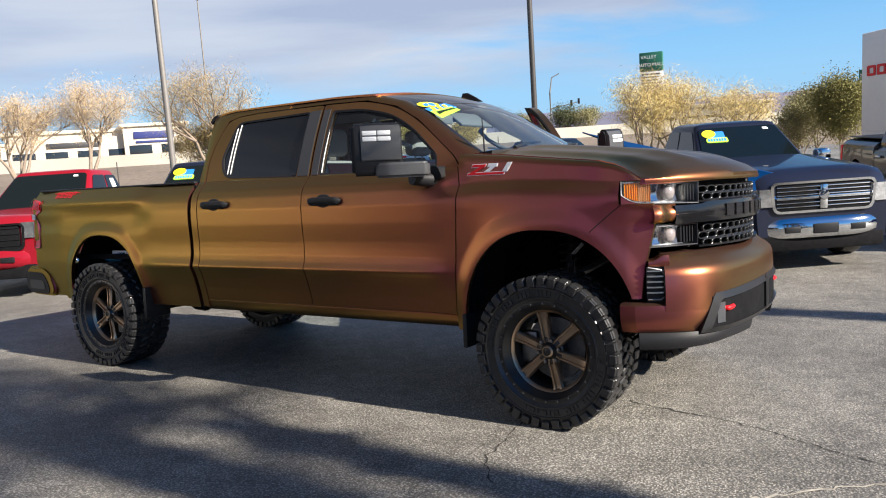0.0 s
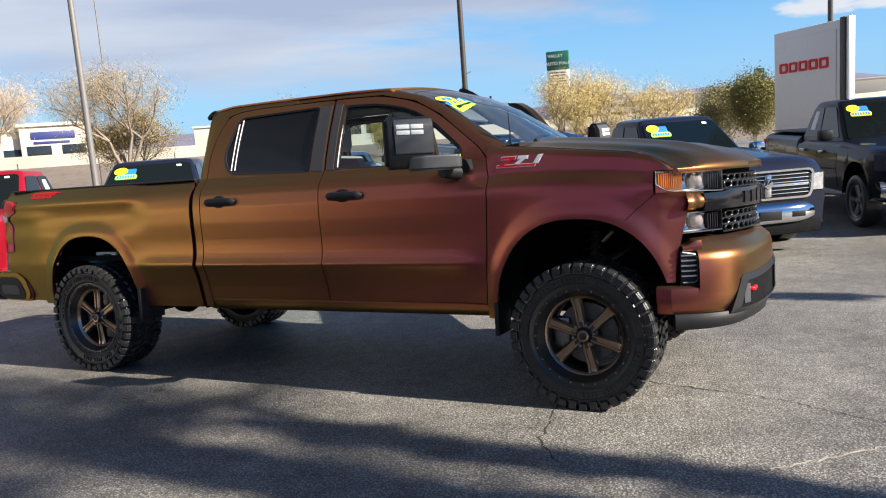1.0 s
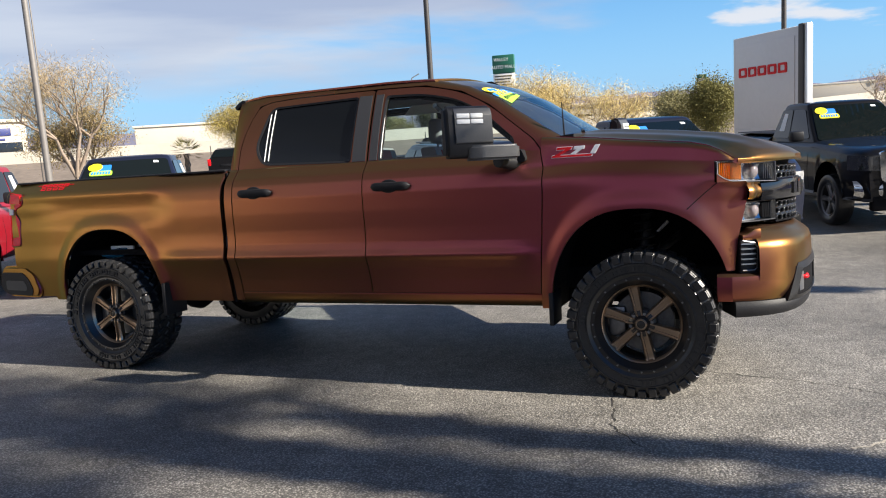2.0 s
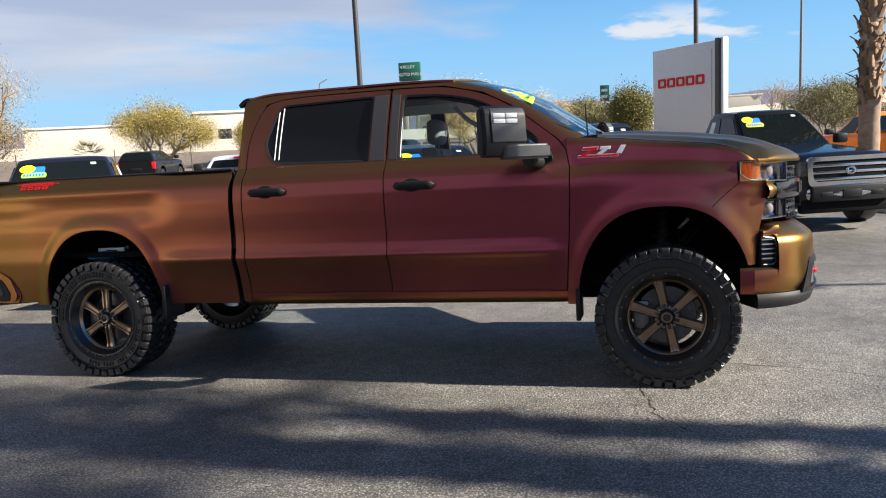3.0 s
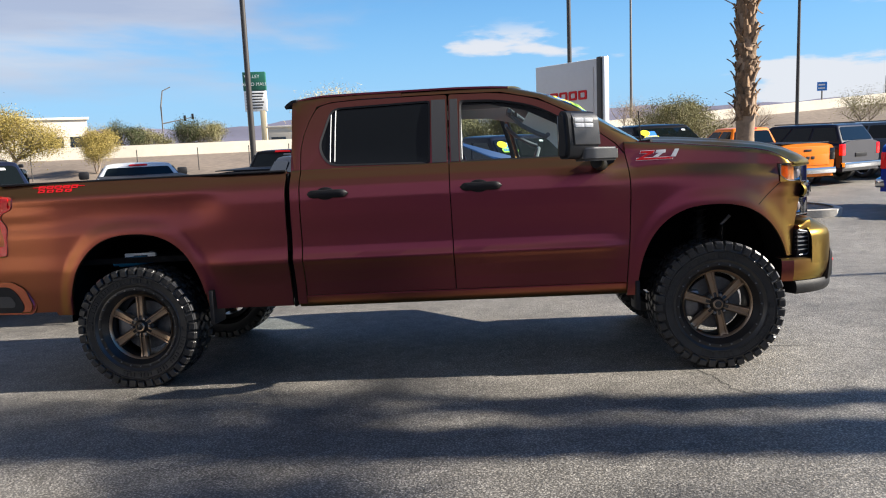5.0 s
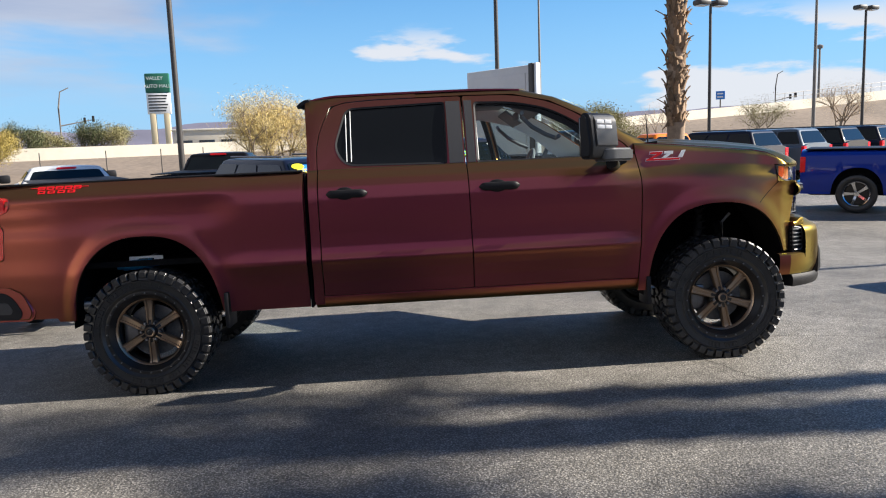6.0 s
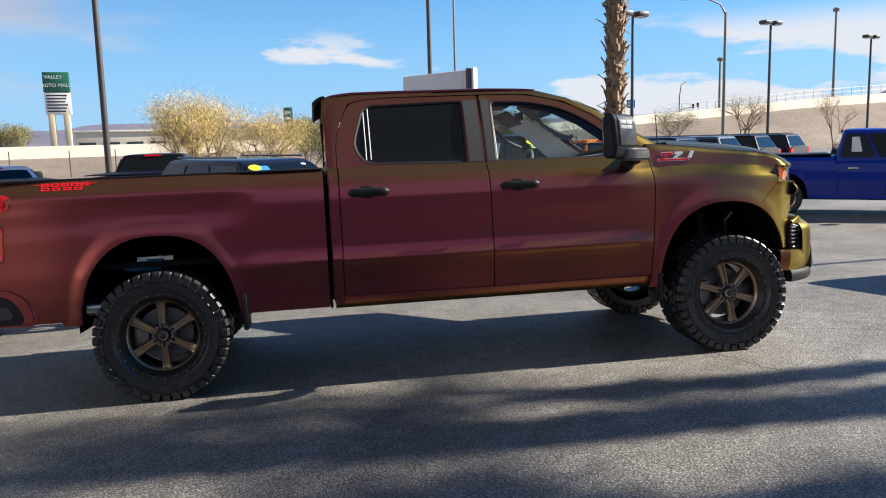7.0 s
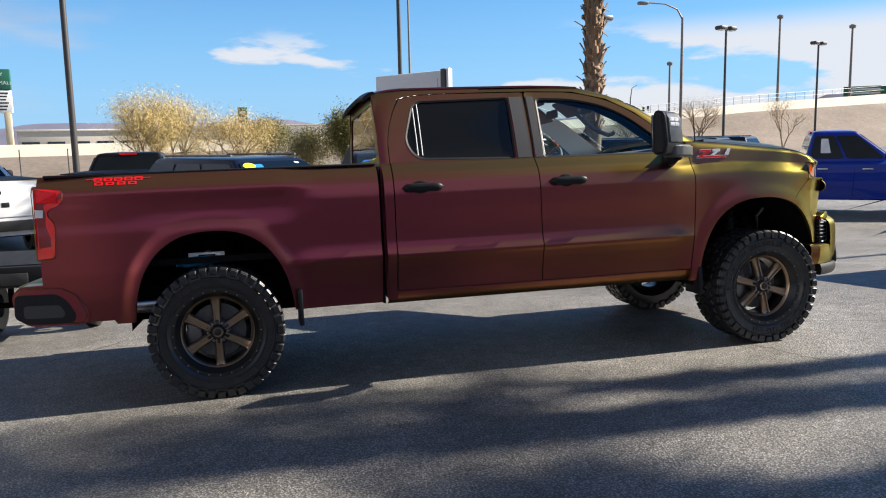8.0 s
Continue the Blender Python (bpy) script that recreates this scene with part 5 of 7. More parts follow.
part("year_sticker", screen_patch([(-0.88 + 0.115 * math.cos(a), 0.36 + 0.050 * math.sin(a)) for a in np.linspace(0, 2 * math.pi, 24, endpoint=False)], 0.004), M_YELLOW, truck, "yellow oval year sticker")
for q in ([(-0.93, 0.345), (-0.87, 0.330), (-0.87, 0.345), (-0.90, 0.375), (-0.91, 0.39), (-0.945, 0.385)], [(-0.84, 0.325), (-0.80, 0.34), (-0.82, 0.39), (-0.87, 0.385), (-0.88, 0.35)]):
    part("year_figure", screen_patch(q, 0.0055), M_BLUES, truck)
part("model_sticker", screen_patch([(-0.985, 0.43), (-0.66, 0.335), (-0.60, 0.42), (-0.97, 0.52)], 0.002), M_BLUES, truck)
for k in range(3):
    part("sticker_stroke", screen_patch([(-0.93 + 0.09 * k, 0.425 - 0.025 * k), (-0.88 + 0.09 * k, 0.412 - 0.025 * k), (-0.88 + 0.09 * k, 0.455 - 0.025 * k), (-0.93 + 0.09 * k, 0.470 - 0.025 * k)], 0.004), M_YELLOW, truck)
part("price_sticker", screen_patch([(-0.985, 0.485), (-0.67, 0.41), (-0.635, 0.48), (-0.96, 0.555)], 0.006), M_LIME, truck, "lime green windscreen banner")
for k in range(12):
    u = -0.935 + 0.023 * k
    part("banner_stroke", screen_patch([(u, 0.497 - 0.0055 * k), (u + 0.014, 0.494 - 0.0055 * k), (u + 0.016, 0.520 - 0.0055 * k), (u + 0.002, 0.524 - 0.0055 * k)], 0.0075), M_BLACK, truck)
# ---- the lot ----
def ground_z(x, y):
    """The lot: a slope down to a shallow swale beyond the truck, level after it."""
    q = max(-14.0, min(14.0, x))
    if y < 4.0:
        h = -0.0587 * max(y, -14.0)
    else:
        h = -0.2348 - 0.0587 * 1.2 * (1 - math.exp(-(y - 4.0) / 1.2)) + 0.105 * smoothstep(5.0, 11.0, y)
    return 0.0127 * q * (1 - smoothstep(4.0, 9.0, y)) + h


def asphalt():
    m = material("asphalt", (0.205, 0.192, 0.172), 0.60, spread=0.60, scale=70.0, bump=1.0, patch=0.34, patch_scale=0.55)
    n, l = m.node_tree.nodes, m.node_tree.links
    b = n["Principled BSDF"]
    src = b.inputs["Base Color"].links[0].from_socket
    co = n.new("ShaderNodeTexCoord")
    # pale stones set in the binder
    vo = n.new("ShaderNodeTexVoronoi")
    vo.inputs["Scale"].default_value = 85.0
    l.new(co.outputs["Object"], vo.inputs["Vector"])
    st = n.new("ShaderNodeMapRange")
    st.inputs["From Min"].default_value, st.inputs["From Max"].default_value = 0.15, 0.55
    st.inputs["To Min"].default_value, st.inputs["To Max"].default_value = 1.8, 0.52
    l.new(vo.outputs["Distance"], st.inputs["Value"])
    # hand-wide mottling
    mo = n.new("ShaderNodeTexNoise")
    mo.inputs["Scale"].default_value, mo.inputs["Detail"].default_value = 5.5, 7.0
    mo.inputs["Roughness"].default_value = 0.65
    l.new(co.outputs["Object"], mo.inputs["Vector"])
    mt = n.new("ShaderNodeMapRange")
    mt.inputs["From Min"].default_value, mt.inputs["From Max"].default_value = 0.3, 0.7
    mt.inputs["To Min"].default_value, mt.inputs["To Max"].default_value = 0.72, 1.28
    l.new(mo.outputs["Fac"], mt.inputs["Value"])
    # a few long cracks
    wp = n.new("ShaderNodeTexNoise")
    wp.inputs["Scale"].default_value, wp.inputs["Detail"].default_value = 1.7, 8.0
    l.new(co.outputs["Object"], wp.inputs["Vector"])
    mx = n.new("ShaderNodeMix")
    mx.data_type = "VECTOR"
    mx.inputs["Factor"].default_value = 0.40
    l.new(co.outputs["Object"], mx.inputs[4])
    l.new(wp.outputs["Color"], mx.inputs[5])
    ck = n.new("ShaderNodeTexVoronoi")
    ck.feature = "DISTANCE_TO_EDGE"
    ck.inputs["Scale"].default_value = 0.17
    l.new(mx.outputs[1], ck.inputs["Vector"])
    cr = n.new("ShaderNodeMapRange")
    cr.inputs["From Min"].default_value, cr.inputs["From Max"].default_value = 0.0003, 0.0014
    cr.inputs["To Min"].default_value = 0.72
    l.new(ck.outputs["Distance"], cr.inputs["Value"])
    # oil-dark stains
    ns = n.new("ShaderNodeTexNoise")
    ns.inputs["Scale"].default_value, ns.inputs["Detail"].default_value = 1.1, 5.0
    l.new(co.outputs["Object"], ns.inputs["Vector"])
    so = n.new("ShaderNodeMapRange")
    so.inputs["From Min"].default_value, so.inputs["From Max"].default_value = 0.60, 0.74
    so.inputs["To Min"].default_value, so.inputs["To Max"].default_value = 1.0, 0.72
    l.new(ns.outputs["Fac"], so.inputs["Value"])
    last = src
    for k in (st, cr, so, mt):
        v = n.new("ShaderNodeVectorMath")
        v.operation = "SCALE"
        l.new(last, v.inputs[0])
        l.new(k.outputs[0], v.inputs["Scale"])
        last = v.outputs[0]
    l.new(last, b.inputs["Base Color"])
    return m


M_ASPH = asphalt()
M_DIRT = material("desert_dirt", (0.172, 0.136, 0.106), 0.95, spread=0.35, scale=2.2, bump=0.8, patch=0.2, patch_scale=0.12)
M_WALL = material("cream_wall", (0.80, 0.73, 0.60), 0.85, spread=0.06, scale=3.0, patch=0.08, patch_scale=0.2)
M_KERB = material("concrete_kerb", (0.52, 0.49, 0.44), 0.85, spread=0.2, scale=20, bump=0.3, patch=0.15, patch_scale=1.5)
M_GRAVEL = material("island_gravel", (0.36, 0.27, 0.20), 0.95, spread=0.5, scale=40, bump=0.9, patch=0.2)
# blue stands in for the haze between here and the hills
M_HILL = material("hazed_hills", (0.14, 0.14, 0.20), 1.0, spread=0.25, scale=0.006, patch=0.2, patch_scale=0.002)
M_POLE = material("bronze_pole", (0.05, 0.045, 0.042), 0.5, spread=0.1, scale=8)
M_GALV = material("galvanised_pole", (0.20, 0.185, 0.17), 0.55, 0.3, spread=0.1, scale=8)
M_SIGNP = material("grey_sign_panel", (0.66, 0.66, 0.67), 0.42, spread=0.03, patch=0.04)
M_SIGNF = material("silver_sign_edge", (0.62, 0.63, 0.64), 0.35, 0.5, spread=0.03)
M_GREEN = material("green_sign", (0.012, 0.12, 0.075), 0.5, spread=0.05)
M_CREAM = material("cream_column", (0.62, 0.52, 0.34), 0.8, spread=0.06)
M_BARK = material("bare_bark", (0.27, 0.21, 0.16), 0.9, spread=0.3, scale=14, bump=0.5)
M_PALMT = material("palm_trunk", (0.30, 0.215, 0.15), 0.9, spread=0.3, scale=9, bump=0.6, patch=0.15, patch_scale=1.5)
M_BOOT = material("palm_boots", (0.22, 0.145, 0.09), 0.95, spread=0.4, scale=18, bump=0.6, island=True)
M_FROND = material("palm_frond", (0.055, 0.085, 0.03), 0.6, spread=0.3, scale=4, island=True)
M_STRAW = material("straw_twigs", (0.60, 0.47, 0.20), 0.9, spread=0.15, scale=3, island=True)
M_BROWNT = material("brown_twigs", (0.34, 0.26, 0.15), 0.9, spread=0.15, scale=3, island=True)
M_BROWNL = material("brown_olive_leaves", (0.26, 0.19, 0.075), 0.8, spread=0.2, scale=3, island=True)
M_TWIG = material("dry_twigs", (0.50, 0.37, 0.22), 0.9, spread=0.15, scale=3, island=True)
M_OLIVE = material("olive_leaves", (0.22, 0.20, 0.085), 0.8, spread=0.2, scale=3, island=True)
M_YELLOWG = material("yellow_green_leaves", (0.33, 0.255, 0.065), 0.8, spread=0.2, scale=3, island=True)
M_DKGREEN = material("dark_green_leaves", (0.075, 0.085, 0.032), 0.8, spread=0.2, scale=3, island=True)
M_SHRUB = material("sunlit_shrub_leaves", (0.17, 0.155, 0.04), 0.8, spread=0.2, scale=3, island=True)
M_BLDG = material("cream_building", (0.60, 0.54, 0.45), 0.85, spread=0.05, patch=0.06, patch_scale=0.1)
M_CLAD = material("dark_mirrored_wall", (0.11, 0.10, 0.095), 0.6, spread=0.1, scale=3, patch=0.1, patch_scale=0.3)
M_WINDOW = material("dark_window", (0.02, 0.025, 0.03), 0.12, spread=0.0)
M_NAVYB = material("navy_bar", (0.03, 0.04, 0.16), 0.5, spread=0.0)

# ground sheet, fine near the truck and coarse out to the horizon
steps = sorted(set([round(v, 2) for v in np.arange(-16, 30.1, 0.5)] + [-2600, -1200, -600, -300, -150, -80, -50, -35, -25, -20, 35, 42, 50, 58, 70, 90, 130, 200, 400, 900, 2600]))
bm = bmesh.new()
sheet(bm, [[(x, y, ground_z(x, y)) for y in steps] for x in steps])
ground = tagged(part("ground", bm, M_ASPH, angle=80), "worn grey asphalt lot with cracks and pale stones", "ground", kind="structure")


M_CRACK = material("crack_shadow", (0.035, 0.032, 0.028), 0.9, spread=0.3, scale=40)
M_SEAL = material("pale_patch_edge", (0.36, 0.33, 0.28), 0.85, spread=0.3, scale=30)


def crack(line, width, mat, label, seed):
    """A thin ragged crack in the asphalt along the line."""
    rnd = random.Random(seed)
    pts = []
    for (x0, y0), (x1, y1) in zip(line, line[1:]):
        for k in range(9):
            t = k / 9
            pts.append((x0 + (x1 - x0) * t + rnd.gauss(0, 0.009), y0 + (y1 - y0) * t + rnd.gauss(0, 0.009)))
    pts.append(line[-1])
    rows = []
    for i, (x, y) in enumerate(pts):
        (xa, ya), (xb, yb) = pts[max(i - 1, 0)], pts[min(i + 1, len(pts) - 1)]
        d = Vector((xb - xa, yb - ya)).normalized()
        w = width * rnd.uniform(0.35, 1.2) * 0.5
        rows.append([(x - d.y * w, y + d.x * w, ground_z(x, y) + 0.003), (x + d.y * w, y - d.x * w, ground_z(x, y) + 0.003)])
    b = bmesh.new()
    sheet(b, rows)
    part("crack", b, mat, ground, label)


crack([(2.20, -0.35), (2.51, -0.45), (2.80, -0.50), (3.05, -0.60), (3.27, -0.73), (3.50, -0.84), (4.10, -1.02)], 0.010, M_CRACK, "thin dark crack", 1)
crack([(1.80, -0.95), (1.87, -1.28), (1.93, -1.62), (2.10, -1.85)], 0.008, M_CRACK, "thin dark crack", 2)
crack([(-3.60, 0.55), (-3.20, 1.05), (-2.95, 1.45)], 0.010, M_CRACK, "thin dark crack", 3)
crack([(3.00, -1.66), (3.20, -1.48), (3.47, -1.21), (3.95, -0.92)], 0.016, M_SEAL, "pale edge of an old patch", 4)


def arc(az, d):
    """A point at that bearing from +y, d metres from the middle of the lot."""
    a = radians(az)
    return Vector((math.sin(a) * d, -6.0 + math.cos(a) * d, 0))


def bank(az):
    """How far the road wall stands at that bearing: it runs straight, turned a little to the sun."""
    return 75.0 / (math.cos(radians(az)) - 0.40 * math.sin(radians(az)))


def afar(az, d, z):
    """A point of the bank: d and z are given as if the wall stood 75 m off."""
    f = bank(az) / 75.0
    p = arc(az, d * f)
    return (p.x, p.y, 1.3 + (z - 1.3) * f if z > 0 else z)


# dirt embankment with a cream wall along its top, rising to a road ramp
AZ = list(np.arange(-85, 61, 1.25))
def wall_top(az):
    return float(np.interp(az, [-100, -60, -25, -10, 5, 12, 19, 26, 34, 42, 60, 100], [2.3, 2.3, 2.15, 2.15, 2.35, 2.75, 3.2, 3.65, 4.3, 4.6, 5.2, 5.5]))


def wall_low(az):
    return wall_top(az) - float(np.interp(az, [-25, 10, 34], [1.15, 1.0, 0.85]))


bm = bmesh.new()
rows = []
for az in AZ:
    for_row = []
    for k, d in enumerate((57, 62, 66, 70, 74.6, 75.4, 90)):
        t = min(1.0, k / 4)
        z = -0.22 + (wall_low(az) + 0.32) * t ** 0.9 + (0.12 * math.sin(az * 0.9 + k) if 0 < k < 4 else 0)
        for_row.append(afar(az, d, z if k < 5 else wall_low(az) + 0.1))
    rows.append(for_row)
sheet(bm, rows)
tagged(part("embankment", bm, M_DIRT, angle=80), "bare brown dirt embankment below the road", "embankment", kind="structure")
bm = bmesh.new()
rows = []
for az in AZ:
    rows.append([afar(az, d, z) for d, z in ((74.7, wall_low(az) - 0.3), (74.7, wall_top(az)), (75.1, wall_top(az)), (75.1, wall_low(az) - 0.3))])
sheet(bm, rows)
tagged(part("road_wall", bm, M_WALL, angle=30), "long cream concrete wall above a dirt bank", "wall", kind="structure")
# railing on the ramp
bm = bmesh.new()
for k in range(60):
    az = 26 + k * 0.56
    tube(bm, [afar(az, 76, wall_top(az) - 0.1), afar(az, 76, wall_top(az) + 0.75)], 0.03, 5)
for h in (0.40, 0.74):
    tube(bm, [afar(a, 76, wall_top(a) + h) for a in np.arange(26, 60.5, 1.25)], 0.028, 5)
tagged(part("ramp_railing", bm, M_GALV), "thin grey railing along the ramp", "railing", kind="stuff")
# thin fence posts before the left bank
for az in (-52, -47, -42, -36, -31, -24.5, -20.5, -17, -14.2, -9):
    bm = bmesh.new()
    p = arc(az, 56)
    tube(bm, [(p.x, p.y, -0.3), (p.x, p.y, 1.7)], 0.035, 6)
    tagged(part("fence_post", bm, M_POLE), "thin dark fence post before the bank", "post", "fence posts")

# hills on the horizon, the blue haze of distance put into their colour
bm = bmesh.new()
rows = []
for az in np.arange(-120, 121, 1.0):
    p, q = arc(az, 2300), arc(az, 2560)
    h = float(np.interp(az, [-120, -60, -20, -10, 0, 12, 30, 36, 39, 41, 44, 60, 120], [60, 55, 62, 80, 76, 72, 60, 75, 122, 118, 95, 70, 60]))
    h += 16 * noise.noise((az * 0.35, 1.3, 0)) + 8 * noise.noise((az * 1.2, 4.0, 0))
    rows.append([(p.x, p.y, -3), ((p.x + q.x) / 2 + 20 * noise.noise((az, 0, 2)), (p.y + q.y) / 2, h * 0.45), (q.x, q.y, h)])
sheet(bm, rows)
tagged(part("backdrop_hills", bm, M_HILL, angle=80), "low desert hills tinted blue for haze", "hills", kind="structure")


# ---- poles, lamps and signs ----
def light_pole(p, h, heads, r=0.075, name="light_pole", mat=None, turn=0.0, label=""):
    """Lot lamp: a square-shouldered mast with box heads."""
    mat = mat or M_POLE
    z = ground_z(p[0], p[1]) if abs(p[1]) < 58 else 0.0
    lamp = thing(name, label or "tall dark lot light pole with box lamp heads", "light pole", pose(p[0], p[1], z, 0, 0, turn), "lot light poles")
    bm = bmesh.new()
    tube(bm, [(0, 0, 0.5), (0, 0, h)], [r, r * 0.72], 12)
    part("mast", bm, mat, lamp)
    bm = bmesh.new()
    lathe(bm, [(0.0, 0.62), (0.24, 0.62), (0.26, 0.58), (0.26, -0.1)], axis_y=False, seg=20)
    part("footing", bm, M_KERB, lamp)
    for s in heads:
        bm = bmesh.new()
        box(bm, min(s * 0.14, s * 0.72), max(s * 0.14, s * 0.72), -0.24, 0.24, h - 0.02, h + 0.20, 0.07)
        hd = part("lamp_head", bm, mat, lamp)
        bm = bmesh.new()
        box(bm, min(s * 0.2, s * 0.66), max(s * 0.2, s * 0.66), -0.18, 0.18, h - 0.04, h - 0.018)
        part("lamp_lens", bm, M_SIGNF, hd)
        bm = bmesh.new()
        tube(bm, [(0, 0, h + 0.05), (s * 0.2, 0, h + 0.07)], 0.035, 8)
        part("lamp_arm", bm, mat, hd)
    return lamp


light_pole((-16.77, 11.52), 11.5, (-1, 1), 0.10, mat=M_GALV, label="tall grey lot light pole")
light_pole((-6.52, 16.61), 11.5, (-1, 1), 0.09)
light_pole((3.34, 21.99), 11.5, (-1, 1), 0.085)
light_pole((12.33, 25.09), 6.75, (-1, 1), 0.075, turn=20)
light_pole((24.3, 34.3), 7.75, (-1, 1), 0.085, turn=20)
light_pole((37.6, 43.4), 8.15, (-1, 1), 0.09, turn=20)
light_pole((49.5, 48.0), 8.0, (-1, 1), 0.09, turn=20)
light_pole((18.6, 3.75), 9.6, (-1, 1), 0.085)


def street_lamp(p, h, arm, name="street_lamp"):
    lamp = thing(name, "galvanised street lamp with a curved arm", "street lamp", pose(p[0], p[1], 0.0))
    bm = bmesh.new()
    tube(bm, [(0, 0, -0.3), (0, 0, h * 0.5), (0, 0, h - 0.8)], [0.11, 0.09, 0.07], 10)
    part("mast", bm, M_GALV, lamp)
    bm = bmesh.new()
    tube(bm, [(0, 0, h - 0.9), (arm * 0.15, 0, h - 0.35), (arm * 0.5, 0, h - 0.05), (arm, 0, h)], [0.06, 0.05, 0.045, 0.04], 8)
    part("arm", bm, M_GALV, lamp)
    bm = bmesh.new()
    box(bm, min(arm * 0.98, arm * 1.25), max(arm * 0.98, arm * 1.25), -0.14, 0.14, h - 0.12, h + 0.06, 0.05)
    part("lamp_head", bm, M_GALV, lamp)
    return lamp


street_lamp((23.0, 36.8), 9.4, -2.3)
for az, d, h in ((-48.0, 216, 42), (10.2, 150, 32), (35.6, 150, 21.5), (39.9, 150, 19.0), (28.6, 150, 14.5)):
    p = arc(az, d)
    bm = bmesh.new()
    tube(bm, [(p.x, p.y, 0), (p.x, p.y, h)], [0.28, 0.16], 10)
    lathe(bm, [(0.16, h), (0.5, h + 0.05), (0.55, h + 0.5), (0.2, h + 0.7)], axis_y=False, seg=12, centre=(p.x, p.y, 0))
    tagged(part("highway_mast", bm, M_GALV), "slim grey highway mast far off", "mast", "highway masts")

# traffic signal on a mast arm, far left
p = arc(-22.9, 130)
sig = thing("traffic_signal", "traffic signal on a mast arm beyond the wall", "traffic signal", pose(p.x, p.y, 0, 0, 0, 25))
bm = bmesh.new()
tube(bm, [(0, 0, 0), (0, 0, 8.2), (0.4, 0, 10.6), (1.6, 0, 11.2)], [0.16, 0.12, 0.09, 0.08], 8)
part("mast", bm, M_GALV, sig)
bm = bmesh.new()
tube(bm, [(0, 0, 5.6), (4.8, 0, 6.5)], [0.10, 0.06], 8)
part("arm", bm, M_GALV, sig)
for x in (3.4, 4.6):
    bm = bmesh.new()
    box(bm, x - 0.17, x + 0.17, -0.2, 0.2, 5.25 + x * 0.19, 6.15 + x * 0.19, 0.05)
    part("signal_head", bm, M_BLACK, sig)

p = arc(26.0, 165)
copy_thing(sig, pose(p.x, p.y, 1.0, 0, 0, 12))

# dealership sign: a broad grey slab on the island, turned to the lane
sign_a, sign_b = Vector((1.94, 18.57)), Vector((3.70, 16.14))
sgd = (sign_b - sign_a).normalized()
sg_w = (sign_b - sign_a).length
sign = thing("dealer_sign", "broad grey dealership pylon sign with red lettering blocks", "sign", Matrix.Translation((sign_a.x, sign_a.y, -0.15)) @ Matrix.Rotation(math.atan2(sgd.y, sgd.x), 4, "Z"))
SG_T = 3.84
bm = bmesh.new()
box(bm, 0.0, sg_w - 0.30, 0.0, 0.20, 0.0, SG_T, 0.03)
part("sign_body", bm, M_SIGNP, sign)
bm = bmesh.new()
box(bm, 0.12, sg_w - 0.42, -0.03, 0.0, 1.35, SG_T - 0.22, 0.01)
part("face_panel", bm, M_SIGNP, sign, "pale grey face panel")
bm = bmesh.new()
for z in (1.05, 0.75):
    box(bm, 0.12, sg_w - 0.42, -0.02, 0.0, z, z + 0.16, 0.006)
part("lower_panel", bm, M_SIGNP, sign)
bm = bmesh.new()
box(bm, sg_w - 0.296, sg_w - 0.12, -0.02, 0.24, 0.0, SG_T + 0.04, 0.02)
part("dark_edge", bm, M_POLE, sign, "dark vertical edge band")
bm = bmesh.new()
box(bm, sg_w - 0.116, sg_w - 0.02, 0.02, 0.20, 0.0, SG_T + 0.04, 0.02)
part("side_edge", bm, M_SIGNF, sign, "silver side edge")
for k in range(5):
    x0 = 0.32 + 0.415 * k
    bm = bmesh.new()
    o = rounded([(x0, 2.74), (x0 + 0.345, 2.74), (x0 + 0.345, 3.00), (x0, 3.00)], 0.05, 3)
    i = rounded([(x0 + 0.075, 2.80), (x0 + 0.27, 2.80), (x0 + 0.27, 2.94), (x0 + 0.075, 2.94)], 0.03, 3)
    ring_faces(bm, [(x, -0.055, z) for x, z in o], [(x, -0.055, z) for x, z in i])
    thicken(bm, (0, 0.03, 0))
    part("letter_block", bm, M_RED, sign, "red lettering block")

# tall green mall sign on two cream columns
p = arc(-16.6, 240)
mall = thing("mall_pylon", "tall green pylon sign on two cream columns", "sign", pose(p.x, p.y, 0, 0, 0, 8))
for x in (-1.9, 1.9):
    bm = bmesh.new()
    box(bm, x - 0.8, x + 0.8, -0.8, 0.8, 0, 12, 0.1)
    part("column", bm, M_CREAM, mall)
bm = bmesh.new()
box(bm, -3.3, 3.3, -0.9, 0.9, 17.6, 23.0, 0.2)
part("green_panel", bm, M_GREEN, mall)
bm = bmesh.new()
box(bm, -3.2, 3.2, -0.8, 0.8, 11.6, 17.5, 0.1)
part("listing_panel", bm, M_WHITE, mall)
for k in range(6):
    bm = bmesh.new()
    box(bm, -2.7, 1.9 + 0.3 * (k % 3), -0.9, -0.82, 12.3 + 0.85 * k, 12.7 + 0.85 * k)
    part("listing_line", bm, M_GREYP, mall)


def lettering(text, size, m, material, parent, name):
    c = bpy.data.curves.new(name, "FONT")
    c.body, c.size, c.extrude = text, size, 0.02 * size
    c.align_x = "CENTER"
    tmp = new(name + "_tmp", c)
    dg = bpy.context.evaluated_depsgraph_get()
    me = bpy.data.meshes.new_from_object(tmp.evaluated_get(dg))
    bpy.data.objects.remove(tmp)
    ob = new(name, me)
    me.materials.clear()
    me.materials.append(material)
    ob.parent = parent
    ob.matrix_local = m
    return ob


lettering("VALLEY", 1.35, pose(-0.6, -0.92, 21.2, 90), M_WHITE, mall, "panel_word")
lettering("AUTO MALL", 1.35, pose(0, -0.92, 19.0, 90), M_WHITE, mall, "panel_word")
